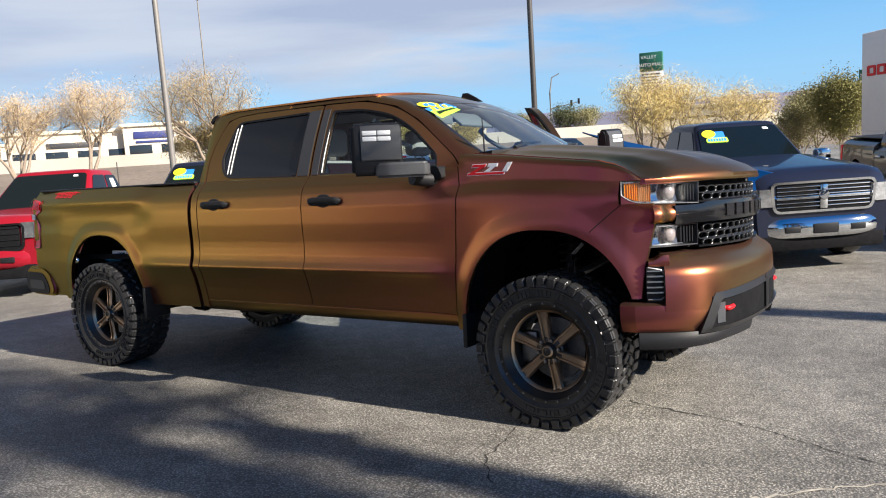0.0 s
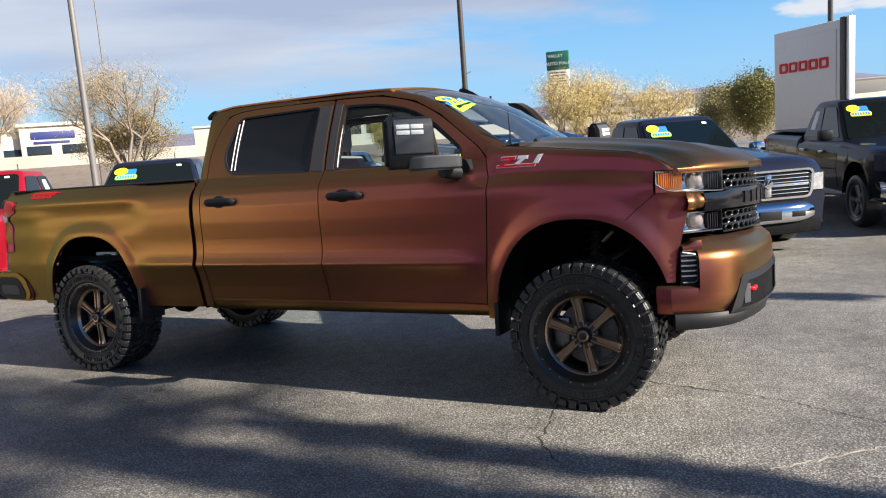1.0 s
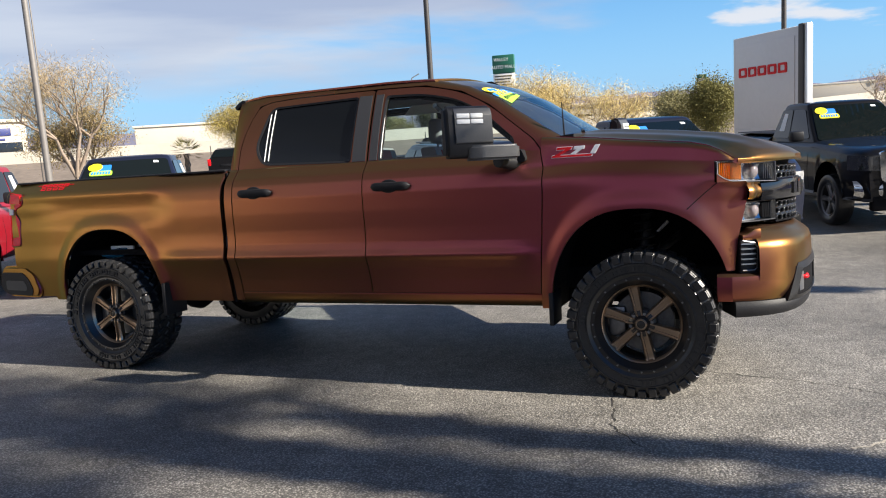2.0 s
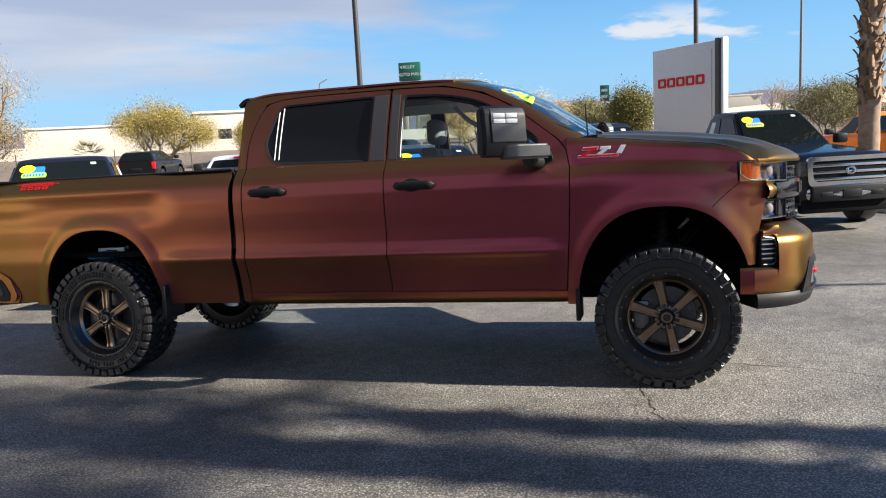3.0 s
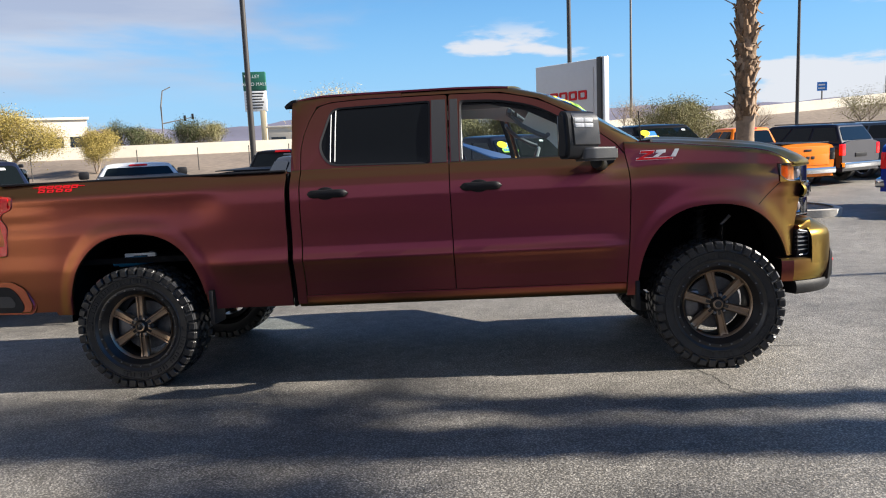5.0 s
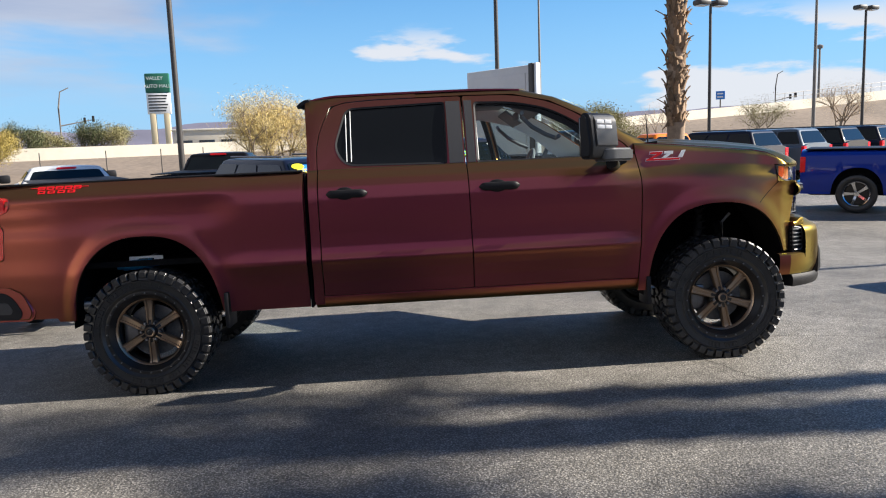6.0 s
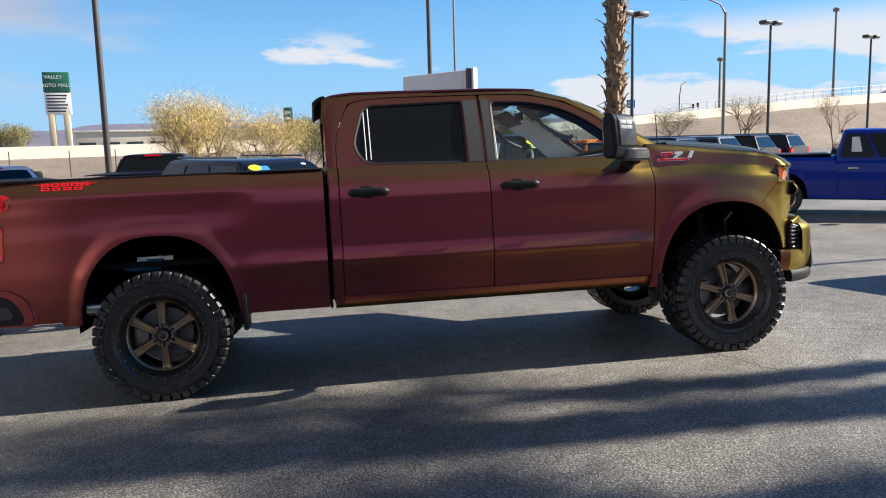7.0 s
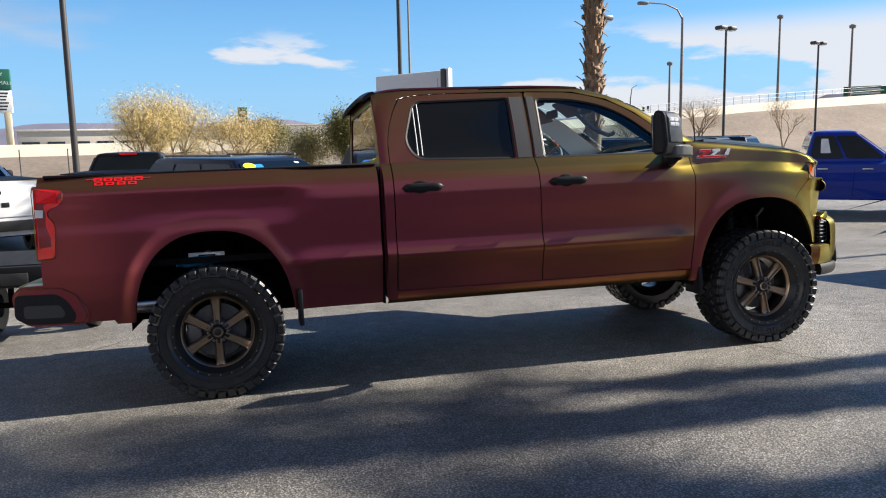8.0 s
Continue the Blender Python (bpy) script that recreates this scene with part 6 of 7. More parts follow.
for az, d, zc, w, h, mt, lab in ((-2.1, 98, 5.3, 1.1, 1.9, M_GREEN, "small green road sign on a post"), (40.9, 160, 9.0, 7.4, 1.8, M_GREEN, "wide green highway sign above the ramp"), (22.5, 97, 5.5, 1.0, 0.95, M_BLUES, "small blue road sign on a post")):
    p = arc(az, d)
    rs = thing("road_sign", lab, "road sign", pose(p.x, p.y, 0, 0, 0, -az))
    bm = bmesh.new()
    box(bm, -w / 2, w / 2, -0.06, 0.0, zc - h / 2, zc + h / 2, 0.03)
    plate = part("plate", bm, mt, rs)
    for k in range(2):
        bm = bmesh.new()
        box(bm, -w * 0.36, w * 0.3, -0.08, -0.062, zc - h * 0.28 + h * 0.38 * k, zc - h * 0.28 + h * 0.38 * k + h * 0.16)
        part("sign_bar", bm, M_WHITE, plate)
    bm = bmesh.new()
    tube(bm, [(0, 0.06, 0), (0, 0.06, zc + h * 0.4)], 0.08, 8)
    part("post", bm, M_GALV, rs)


# ---- low buildings beyond the wall ----
def building(az, d, w, h, turn, label, bays, bar=None):
    p = arc(az, d)
    b = thing("office_building", label, "building", pose(p.x, p.y, 0, 0, 0, -az + turn))
    bm = bmesh.new()
    box(bm, -w / 2, w / 2, 0, 14, 0, h, 0.05)
    part("wall", bm, M_BLDG, b)
    bm = bmesh.new()
    box(bm, -w / 2 - 0.3, w / 2 + 0.3, -0.3, 14.3, h, h + 0.35, 0.05)
    part("parapet", bm, M_WALL, b)
    for k in range(bays):
        x0 = -w / 2 + w * (k + 0.15) / bays
        bm = bmesh.new()
        box(bm, x0, x0 + w * 0.7 / bays, -0.05, 0.1, h * 0.30, h * 0.62, 0.02)
        part("window", bm, M_WINDOW, b)
    for j, (x0, x1, z0, z1, mt) in enumerate(bar or ()):
        bm = bmesh.new()
        box(bm, x0, x1, -0.12, -0.02, z0, z1, 0.02)
        part("wall_sign_bar", bm, mt, b)
    return b


building(-56.0, 95, 13, 5.2, 6, "cream office block with a dark sign bar", 4, [(-2.6, 3.0, 3.6, 4.2, M_GREYP)])
building(-50.6, 95, 7, 5.6, 6, "cream office block with a navy sign bar", 2, [(-2.4, 2.0, 4.2, 5.0, M_NAVYB), (-2.2, 1.4, 3.7, 3.95, M_NAVYB)])
building(-29.6, 130, 9, 6.6, 4, "beige office block beyond the wall", 3)
building(-36.0, 160, 36, 6.0, 4, "long pale warehouse beyond the wall", 0)
building(-12.2, 170, 22, 5.2, 0, "white store building far off", 5)
building(0.0, 170, 46, 5.6, 0, "long pale warehouse far off", 0)
building(-66, 128, 30, 5.0, 0, "long cream office block beyond the wall", 8)

# ---- kerbed island with the palm ----
FW = Vector((0.58, -0.815)).normalized()          # the way the near row of cars faces
LF = Vector((0.815, 0.58)).normalized()           # along that row
tip = Vector((7.35, 9.55))
OUT = [tip + LF * 0.2, tip + LF * 0.9 - FW * 0.7, tip + LF * 1.15 - FW * 2.2, tip + LF * 1.15 - FW * 15, tip - LF * 1.0 - FW * 15, tip - LF * 1.0 - FW * 1.6, tip - LF * 0.6 - FW * 0.5]
o2 = resample(rounded([tuple(v) for v in OUT], 0.6, 5), 110)
i2 = resample(rounded([tuple(v + (tip - FW * 7.5 - v).normalized() * 0.17) for v in OUT], 0.6, 5), 110)
bm = bmesh.new()
k0 = min(range(110), key=lambda q: (i2[q][0] - o2[0][0]) ** 2 + (i2[q][1] - o2[0][1]) ** 2)
i2 = i2[k0:] + i2[:k0]
ring_faces(bm, [(x, y, ground_z(x, y) + 0.15) for x, y in o2], [(x, y, ground_z(x, y) + 0.15) for x, y in i2])
ring_faces(bm, [(x + (x - 7.0) * 0.004, y, ground_z(x, y) - 0.1) for x, y in o2], [(x, y, ground_z(x, y) + 0.15) for x, y in o2])
bmesh.ops.remove_doubles(bm, verts=bm.verts[:], dist=1e-4)
tagged(part("kerb", bm, M_KERB, angle=30), "pale concrete kerb round a planted island", "kerb", kind="structure")
bm = bmesh.new()
f = bm.faces.new([bm.verts.new((x, y, ground_z(x, y) + 0.12)) for x, y in i2])
tagged(part("island_ground", bm, M_GRAVEL), "brown gravel inside the kerbed island", "gravel", kind="structure")


# ---- palms ----
def frond(rnd, verts, faces, base, az, lift, length):
    """A feathery palm leaf as pairs of leaflets along a drooping rib."""
    n = 17
    d = Vector((math.cos(az), math.sin(az), 0))
    side = Vector((-math.sin(az), math.cos(az), 0))
    pts = []
    for k in range(n + 1):
        t = k / n
        a = lift - 1.5 * t * t
        r = length * t
        pts.append(Vector(base) + d * (r * math.cos(lift) * (1 - 0.18 * t)) + Vector((0, 0, r * math.sin(lift) - 0.55 * length * t * t)))
    for k in range(1, n):
        t = k / n
        w = 0.55 * length * (0.35 + math.sin(math.pi * min(1, t * 1.05)) * 0.45)
        for s in (-1, 1):
            p, q = pts[k], pts[k + 1]
            tipp = p + (q - p) * 1.6 + side * (s * w) + Vector((0, 0, -0.25 * w + rnd.uniform(-0.06, 0.06)))
            i = len(verts)
            verts += [p, p + (q - p) * 0.85, tipp]
            faces.append((i, i + 1, i + 2))
    for k in range(n):
        i = len(verts)
        w = side * 0.02
        verts += [pts[k] - w, pts[k] + w, pts[k + 1] + w * 0.6, pts[k + 1] - w * 0.6]
        faces.append((i, i + 1, i + 2, i + 3))


def palm(p, h, r, join, seed, fronds=44, length=2.3, lean=0.0, label=""):
    rnd = random.Random(seed)
    z = ground_z(*p)
    tree = thing("palm_tree", label, "palm tree", pose(p[0], p[1], z))
    bm = bmesh.new()
    n = 26
    prof = []
    for k in range(n + 1):
        zz = h * k / n
        prof.append((r * (1.25 - 0.25 * min(1, zz / 0.8)) * (1 + 0.03 * math.sin(k * 2.1)), zz))
    lathe(bm, prof, axis_y=False, seg=20)
    for v in bm.verts:
        v.co += Vector((noise.noise(v.co * 2.3), noise.noise(v.co * 2.3 + Vector((5, 0, 0))), 0)) * 0.02
        v.co.y += lean * (v.co.z / h) ** 2
    part("trunk", bm, M_PALMT, tree, "rough grey-brown palm trunk")
    # stubs of cut leaves above the bare part, each a bent split strip
    bm = bmesh.new()
    zz = join
    k = 0
    while zz < h:
        for j in range(5):
            a = 2 * math.pi * (j / 5 + k * 0.137) + rnd.uniform(-0.15, 0.15)
            d, s = Vector((math.cos(a), math.sin(a), 0)), Vector((-math.sin(a), math.cos(a), 0))
            b = d * (r * 0.94) + Vector((0, lean * (zz / h) ** 2, zz + rnd.uniform(-0.05, 0.05)))
            ln, out = rnd.uniform(0.16, 0.34), rnd.uniform(0.02, 0.15)
            if rnd.random() < 0.10:
                out, ln = out + 0.12, ln * 0.7
            w = rnd.uniform(0.06, 0.10)
            dirn = 1 if rnd.random() < 0.72 else -0.6
            pts = [b, b + d * out * 0.35 + Vector((0, 0, ln * 0.5 * dirn)), b + d * out + Vector((0, 0, ln * dirn))]
            rows = []
            for q, f in zip(pts, (1.0, 0.8, rnd.uniform(0.15, 0.6))):
                rows.append([q - s * w * f, q + d * 0.028, q + s * w * f, q - d * 0.012, q - s * w * f])
            sheet_rows = [[bm.verts.new(x) for x in rr] for rr in rows]
            for ra, rb in zip(sheet_rows, sheet_rows[1:]):
                for c in range(4):
                    bm.faces.new((ra[c], ra[c + 1], rb[c + 1], rb[c]))
        zz += 0.085
        k += 1
    stubs = part("leaf_stub", bm, M_BOOT, tree, "shaggy brown stubs of cut leaves", recalc=False)
    stubs["kind"] = "stuff"
    verts, faces = [], []
    for k in range(fronds):
        frond(rnd, verts, faces, (0, lean, h + rnd.uniform(-0.1, 0.25)), rnd.uniform(0, 2 * math.pi), rnd.uniform(0.05, 1.35), length * rnd.uniform(0.85, 1.15))
    me = bpy.data.meshes.new("crown")
    me.from_pydata([tuple(v) for v in verts], [], faces)
    me.materials.append(M_FROND)
    cr = new("crown", me)
    cr.parent = tree
    cr["kind"] = "stuff"
    return tree


palm((5.96, 11.12), 8.6, 0.19, 2.02, 3, label="tall palm with a shaggy trunk on the kerbed island")
# unseen palms beside the lane, whose shade falls on the lot before the truck
# the last five are added only to darken ground mirrored in the body
for k, (x, y, h, r, n, ln, lean) in enumerate(((15.2, -1.84, 9.0, 0.085, 5, 1.5, 0.75), (14.6, -2.42, 9.0, 0.18, 6, 1.8, 0.72), (12.7, -2.35, 9.0, 0.16, 9, 1.8, 0.72), (15.4, -3.60, 9.0, 0.15, 11, 1.75, 0.72), (14.4, -4.90, 9.2, 0.17, 26, 2.1, 0.60), (14.0, -6.30, 9.2, 0.17, 26, 2.1, 0.60), (12.3, -4.90, 9.2, 0.17, 28, 1.7, 0.60), (12.1, -6.60, 9.2, 0.17, 28, 1.8, 0.60), (16.2, -5.60, 9.2, 0.17, 28, 1.8, 0.60))):
    palm((x, y), h, r, 2.2, 20 + k, n, ln, lean=lean, label="slender palm standing beside the lane" if k == 0 else "tall unseen palm that shades the lot")


# ---- desert trees ----
def desert_tree(p, h, spread, seed, leaf, count, size, base_z=None, limbs=5, label="", bare=0.0, trunk_h=0.22, name="desert_tree"):
    """Crooked trunk and limbs, with a crown of small separate leaves or twigs."""
    rnd = random.Random(seed)
    z0 = base_z if base_z is not None else (ground_z(*p) if abs(p[1]) < 56 else -0.2)
    tree = thing(name, label, "tree", pose(p[0], p[1], z0, 0, 0, rnd.uniform(0, 360)))
    bm = bmesh.new()
    tips = []

    def grow(a, d, ln, r, depth):
        pts = [a]
        q, dd = a, d
        for k in range(3):
            dd = (dd + Vector((rnd.uniform(-1, 1), rnd.uniform(-1, 1), rnd.uniform(-0.35, 0.5))) * 0.28).normalized()
            q = q + dd * (ln / 3)
            pts.append(q)
        tube(bm, pts, [r, r * 0.86, r * 0.74, r * 0.6], 6 if depth < 2 else 4, False)
        if depth >= 4 or r < 0.008:
            tips.append((q, dd))
            return
        if depth >= 2:
            tips.append((pts[2], dd))
        for k in range(3 if depth < 2 else 2 + (rnd.random() < 0.4)):
            nd = (dd + Vector((rnd.uniform(-1, 1), rnd.uniform(-1, 1), rnd.uniform(-0.35, 0.75))) * 0.85).normalized()
            grow(q, nd, ln * rnd.uniform(0.62, 0.85), r * 0.6, depth + 1)

    r0 = 0.028 * h
    for k in range(limbs):
        a = 2 * math.pi * k / limbs + rnd.uniform(-0.4, 0.4)
        b = Vector((0.05 * math.cos(a), 0.05 * math.sin(a), 0))
        tilt = spread / h * rnd.uniform(0.5, 1.1)
        d = Vector((math.cos(a) * tilt, math.sin(a) * tilt, 1)).normalized()
        grow(b + Vector((0, 0, h * trunk_h * 0.6)), d, h * 0.30, r0 * 0.62, 1)
    tube(bm, [(0, 0, -0.2), (0.02, 0.0, h * trunk_h * 0.5), (0, 0, h * trunk_h * 0.75)], [r0 * 1.25, r0, r0 * 0.95], 8)
    # keep the crown inside its height and width
    zs = [t[0].z for t in tips]
    xs = [math.hypot(t[0].x, t[0].y) for t in tips]
    fz, fx = (h * 0.94) / max(zs), spread * 0.92 / max(xs)
    for v in bm.verts:
        v.co = Vector((v.co.x * fx, v.co.y * fx, v.co.z * fz if v.co.z > 0 else v.co.z))
    tips = [(Vector((t.x * fx, t.y * fx, t.z * fz)), d) for t, d in tips]
    part("trunk", bm, M_BARK, tree, recalc=False)
    verts, faces = [], []
    for k in range(int(count * (2.6 if bare > 0.5 else 5.6))):
        t, d = tips[rnd.randrange(len(tips))]
        c = t + Vector((rnd.gauss(0, 1), rnd.gauss(0, 1), rnd.gauss(0, 0.8))) * (0.065 if bare > 0.5 else 0.075) * h
        if c.z < h * 0.16:
            continue
        u = Vector((rnd.gauss(0, 1), rnd.gauss(0, 1), rnd.gauss(-0.2, 1) - 0.3)).normalized()
        v = u.cross(Vector((rnd.gauss(0, 1), rnd.gauss(0, 1), rnd.gauss(0, 1)))).normalized()
        s = size * rnd.uniform(0.6, 1.5) * (0.58 if bare > 0.5 else 0.32)
        w = s * (0.030 if bare > 0.5 else 0.24)
        i = len(verts)
        verts += [c, c + u * s * 0.5 + v * w, c + u * s, c + u * s * 0.5 - v * w]
        faces.append((i, i + 1, i + 2, i + 3))
    me = bpy.data.meshes.new("crown")
    me.from_pydata([tuple(v) for v in verts], [], faces)
    me.materials.append(leaf)
    cr = new("crown", me)
    cr.parent = tree
    cr["kind"] = "stuff"
    return tree


TAN, GOLD = "pale leafless desert tree with fine tan twigs", "desert tree with thin yellow-green leaves"
desert_tree((-42.3, 25.4), 7.4, 3.4, 1, M_TWIG, 6500, 0.42, label=TAN, bare=1, limbs=3)
desert_tree((-44.4, 21.8), 6.4, 4.2, 2, M_TWIG, 7500, 0.42, label=TAN, bare=1, limbs=5)
desert_tree((-26.6, 21.7), 6.4, 3.8, 3, M_BROWNT, 9000, 0.34, label=TAN, bare=1, limbs=5)
desert_tree((-27.2, 22.6), 4.2, 2.6, 4, M_BROWNL, 3600, 0.22, label=GOLD, limbs=4)
desert_tree((-5.6, 24.2), 4.0, 2.3, 5, M_STRAW, 6500, 0.26, label=TAN, bare=1, limbs=6)
desert_tree((-4.9, 25.4), 3.8, 2.1, 6, M_STRAW, 6500, 0.26, label=TAN, bare=1, limbs=6)
desert_tree((-2.6, 24.6), 3.3, 1.9, 7, M_STRAW, 5500, 0.24, label=TAN, bare=1, limbs=6)
desert_tree((-26.8, 35.6), 4.8, 4.0, 8, M_YELLOWG, 9000, 0.22, label=GOLD, limbs=6)
desert_tree((-26.0, 44.8), 3.5, 2.2, 9, M_YELLOWG, 4200, 0.22, label=GOLD, limbs=4)
desert_tree((-1.1, 34.5), 3.2, 1.9, 10, M_OLIVE, 3200, 0.20, label="small grey-green desert tree", limbs=5)
desert_tree((1.3, 20.6), 3.1, 0.80, 11, M_SHRUB, 6500, 0.16, label="dense dark green upright shrub", limbs=6, trunk_h=0.1)
desert_tree((0.0, 21.6), 2.4, 1.1, 21, M_OLIVE, 2600, 0.16, label="small airy grey-green shrub", limbs=6, trunk_h=0.1)
desert_tree((10.1, 34.6), 3.4, 2.4, 12, M_OLIVE, 6500, 0.20, label="broad grey-green desert shrub", limbs=7, trunk_h=0.1)
desert_tree((8.0, 36.5), 3.6, 1.8, 13, M_TWIG, 1500, 0.22, label=TAN, bare=1, limbs=4)
desert_tree((14.5, 38.0), 3.6, 1.7, 14, M_TWIG, 800, 0.22, label=TAN, bare=1, limbs=4)
desert_tree((25.5, 48.5), 4.2, 2.2, 15, M_OLIVE, 900, 0.22, label="thin feathery grey-green tree", limbs=4, trunk_h=0.4)
desert_tree((31.8, 49.4), 5.0, 2.3, 16, M_TWIG, 2600, 0.26, label=TAN, bare=1, limbs=4)
desert_tree((37.2, 46.4), 4.8, 2.1, 17, M_TWIG, 1500, 0.26, label=TAN, bare=1, limbs=3)
for k, (az, d, h) in enumerate(((-25.5, 88, 4.6), (-23.8, 90, 4.0), (-21.5, 92, 4.8), (-19.6, 92, 4.4), (-47, 84, 4.2), (-62, 82, 4.8), (-66, 84, 5.2))):
    p = arc(az, max(d, bank(az) + 8))
    desert_tree((p.x, p.y), h, 3.0, 40 + k, M_OLIVE if k % 2 else M_DKGREEN, 2200, 0.34, base_z=0.2, label="dark green shrub behind the wall", limbs=5, trunk_h=0.1)


# ---- unseen dark block across the lane, added to darken the truck's reflections ----
show = thing("unseen_block", "unseen dark block across the lane, added to darken reflections", "building", pose(0.0, -24.0, 0))
bm = bmesh.new()
box(bm, -12.5, 18.5, -14, 0, 0.0, 6.6, 0.05)
part("wall", bm, M_CLAD, show, "dark grey wall of the added block")
bm = bmesh.new()
box(bm, -12.9, 18.9, -14.4, 1.6, 5.4, 6.8, 0.08)
part("fascia", bm, M_POLE, show, "dark fascia of the added block")
for k in range(6):
    bm = bmesh.new()
    box(bm, -11.3 + 4.1 * k, -7.7 + 4.1 * k, -0.05, 0.03, 0.9, 4.8, 0.02)
    part("window", bm, M_WINDOW, show)
for k in range(4):
    bm = bmesh.new()
    box(bm, -12.3 + 8.6 * k, -11.8 + 8.6 * k, 0.9, 1.4, 0.0, 5.45, 0.03)
    part("column", bm, M_BLDG, show)


# unseen light block added at the lane's end: sunlit, it brightens the doors' reflections
wing = thing("unseen_sunlit_wall", "unseen tan block at the lane's end, added to brighten reflections", "building", pose(-17.5, -20.0, 0))
bm = bmesh.new()
box(bm, -8.0, 0.0, -11.0, 9.0, 0.0, 5.2, 0.05)
part("wall", bm, M_BLDG, wing)
bm = bmesh.new()
box(bm, -8.2, 0.25, -11.2, 9.2, 5.2, 5.7, 0.05)
part("parapet", bm, M_WALL, wing)
for k in range(3):
    bm = bmesh.new()
    box(bm, -0.02, 0.06, -9.3 + 6.2 * k, -5.7 + 6.2 * k, 0.0, 3.6, 0.02)
    part("pale_panel", bm, M_WHITE, wing)


# ---- small trailer behind the truck's tail ----
tz = ground_z(-3.9, 2.4)
trailer = thing("utility_trailer", "small black utility trailer with a ribbed deck", "trailer", pose(-3.92, 2.46, tz))
bm = bmesh.new()
box(bm, -0.56, 0.56, -0.56, 0.60, 0.70, 0.745, 0.01)
part("deck", bm, M_BLACK, trailer)
for k in range(16):
    piece("deck_rib", lambda bm: box(bm, -0.54, 0.54, -0.012, 0.012, 0.745, 0.762, 0.004), M_GREYP, trailer, pose(0, -0.52 + 0.072 * k, 0))
bm = bmesh.new()
box(bm, -0.58, 0.58, -0.62, -0.56, 0.55, 0.75, 0.015)
beam = part("rear_beam", bm, M_BLACK, trailer)
bm = bmesh.new()
box(bm, -0.18, 0.06, -0.632, -0.622, 0.58, 0.69, 0.006)
part("plate_holder", bm, M_GREYP, beam)
for x in (-0.52, 0.52):
    bm = bmesh.new()
    lathe(bm, [(0.12, 0.06), (0.24, 0.07), (0.27, 0.05), (0.27, -0.05), (0.24, -0.07), (0.12, -0.06)], seg=24)
    bmesh.ops.transform(bm, matrix=pose(x * 0.9, 0.05, 0.27, 0, 0, 90), verts=bm.verts[:])
    part("wheel", bm, M_RUBBER, trailer)
    bm = bmesh.new()
    box(bm, x - 0.04 if x > 0 else x - 0.02, x + 0.02 if x > 0 else x + 0.04, -0.5, 0.55, 0.50, 0.70, 0.01)
    part("side_rail", bm, M_DARK, trailer)
bm = bmesh.new()
tube(bm, [(-0.46, 0.05, 0.27), (0.46, 0.05, 0.27)], 0.03, 8)
tube(bm, [(-0.3, 0.05, 0.27), (-0.3, 0.05, 0.55)], 0.03, 8)
tube(bm, [(0.3, 0.05, 0.27), (0.3, 0.05, 0.55)], 0.03, 8)
part("axle", bm, M_DARK, trailer)


# ---- small fan palm before the far wall ----
q = arc(-37.5, 52)
fan = thing("fan_palm", "small fan palm with pale green leaves before the wall", "palm tree", pose(q.x, q.y, ground_z(0, 40)))
bm = bmesh.new()
tube(bm, [(0, 0, 0), (0.03, 0, 0.8), (0, 0, 1.5)], [0.22, 0.20, 0.22], 10)
part("trunk", bm, M_PALMT, fan)
rnd = random.Random(77)
verts, faces = [], []
for k in range(46):
    az, up = rnd.uniform(0, 2 * math.pi), rnd.uniform(-0.6, 1.3)
    d = Vector((math.cos(az) * math.cos(up), math.sin(az) * math.cos(up), math.sin(up)))
    side = d.cross(Vector((0, 0, 1)) if abs(d.z) < 0.95 else Vector((1, 0, 0))).normalized()
    c = Vector((0, 0, 1.6)) + d * rnd.uniform(0.5, 0.8)
    for j in range(-5, 6):
        e = (d * math.cos(j * 0.2) + side * math.sin(j * 0.2)) * rnd.uniform(0.45, 0.65)
        i = len(verts)
        w = d.cross(e).normalized() * 0.015 + side * 0.02
        verts += [c - w * 0.5, c + w * 0.5, c + e]
        faces.append((i, i + 1, i + 2))
me = bpy.data.meshes.new("crown")
me.from_pydata([tuple(v) for v in verts], [], faces)
me.materials.append(M_OLIVE)
cr = new("crown", me)
cr.parent = fan
cr["kind"] = "stuff"
# ---- parked vehicles ----
def paint(name, color, flake=0.06, rough=0.45):
    return material(name, color, rough, 0.0, spread=0.03, scale=80, patch=0.04, patch_scale=0.8, Coat_Weight=0.5, Coat_Roughness=0.025, Specular_IOR_Level=flake)


M_NAVY = paint("deep_blue_black_paint", (0.010, 0.013, 0.028))
M_JET = paint("black_paint", (0.006, 0.006, 0.008))
M_REDP = paint("cherry_red_paint", (0.24, 0.007, 0.016))
M_BLUEP = paint("bright_blue_paint", (0.010, 0.035, 0.30))
M_ORANGE = paint("orange_paint", (0.82, 0.20, 0.012))
M_WHITEP = paint("white_car_paint", (0.74, 0.75, 0.76))
M_GREYPT = paint("slate_paint", (0.10, 0.13, 0.17))
M_CARGLASS = material("car_glass", (0.005, 0.008, 0.009), 0.03, spread=0.0, Specular_IOR_Level=0.42)
M_SMOKE = material("smoked_lamp", (0.045, 0.047, 0.052), 0.12, 0.4, spread=0.5, scale=14, Coat_Weight=0.8)
M_CARLAMP = material("car_lamp", (0.42, 0.43, 0.45), 0.12, 0.8, spread=0.4, scale=18, Coat_Weight=0.8)
M_PAPER = material("white_window_paper", (0.8, 0.8, 0.78), 0.7, spread=0.03)


def face_slab(bm, a, b, c, d, u0, u1, v0, v1, up=0.008, n=8, oval=False):
    """A thin slab over part of the four-cornered face a b c d (u along ab, v along ad), bowed with it."""
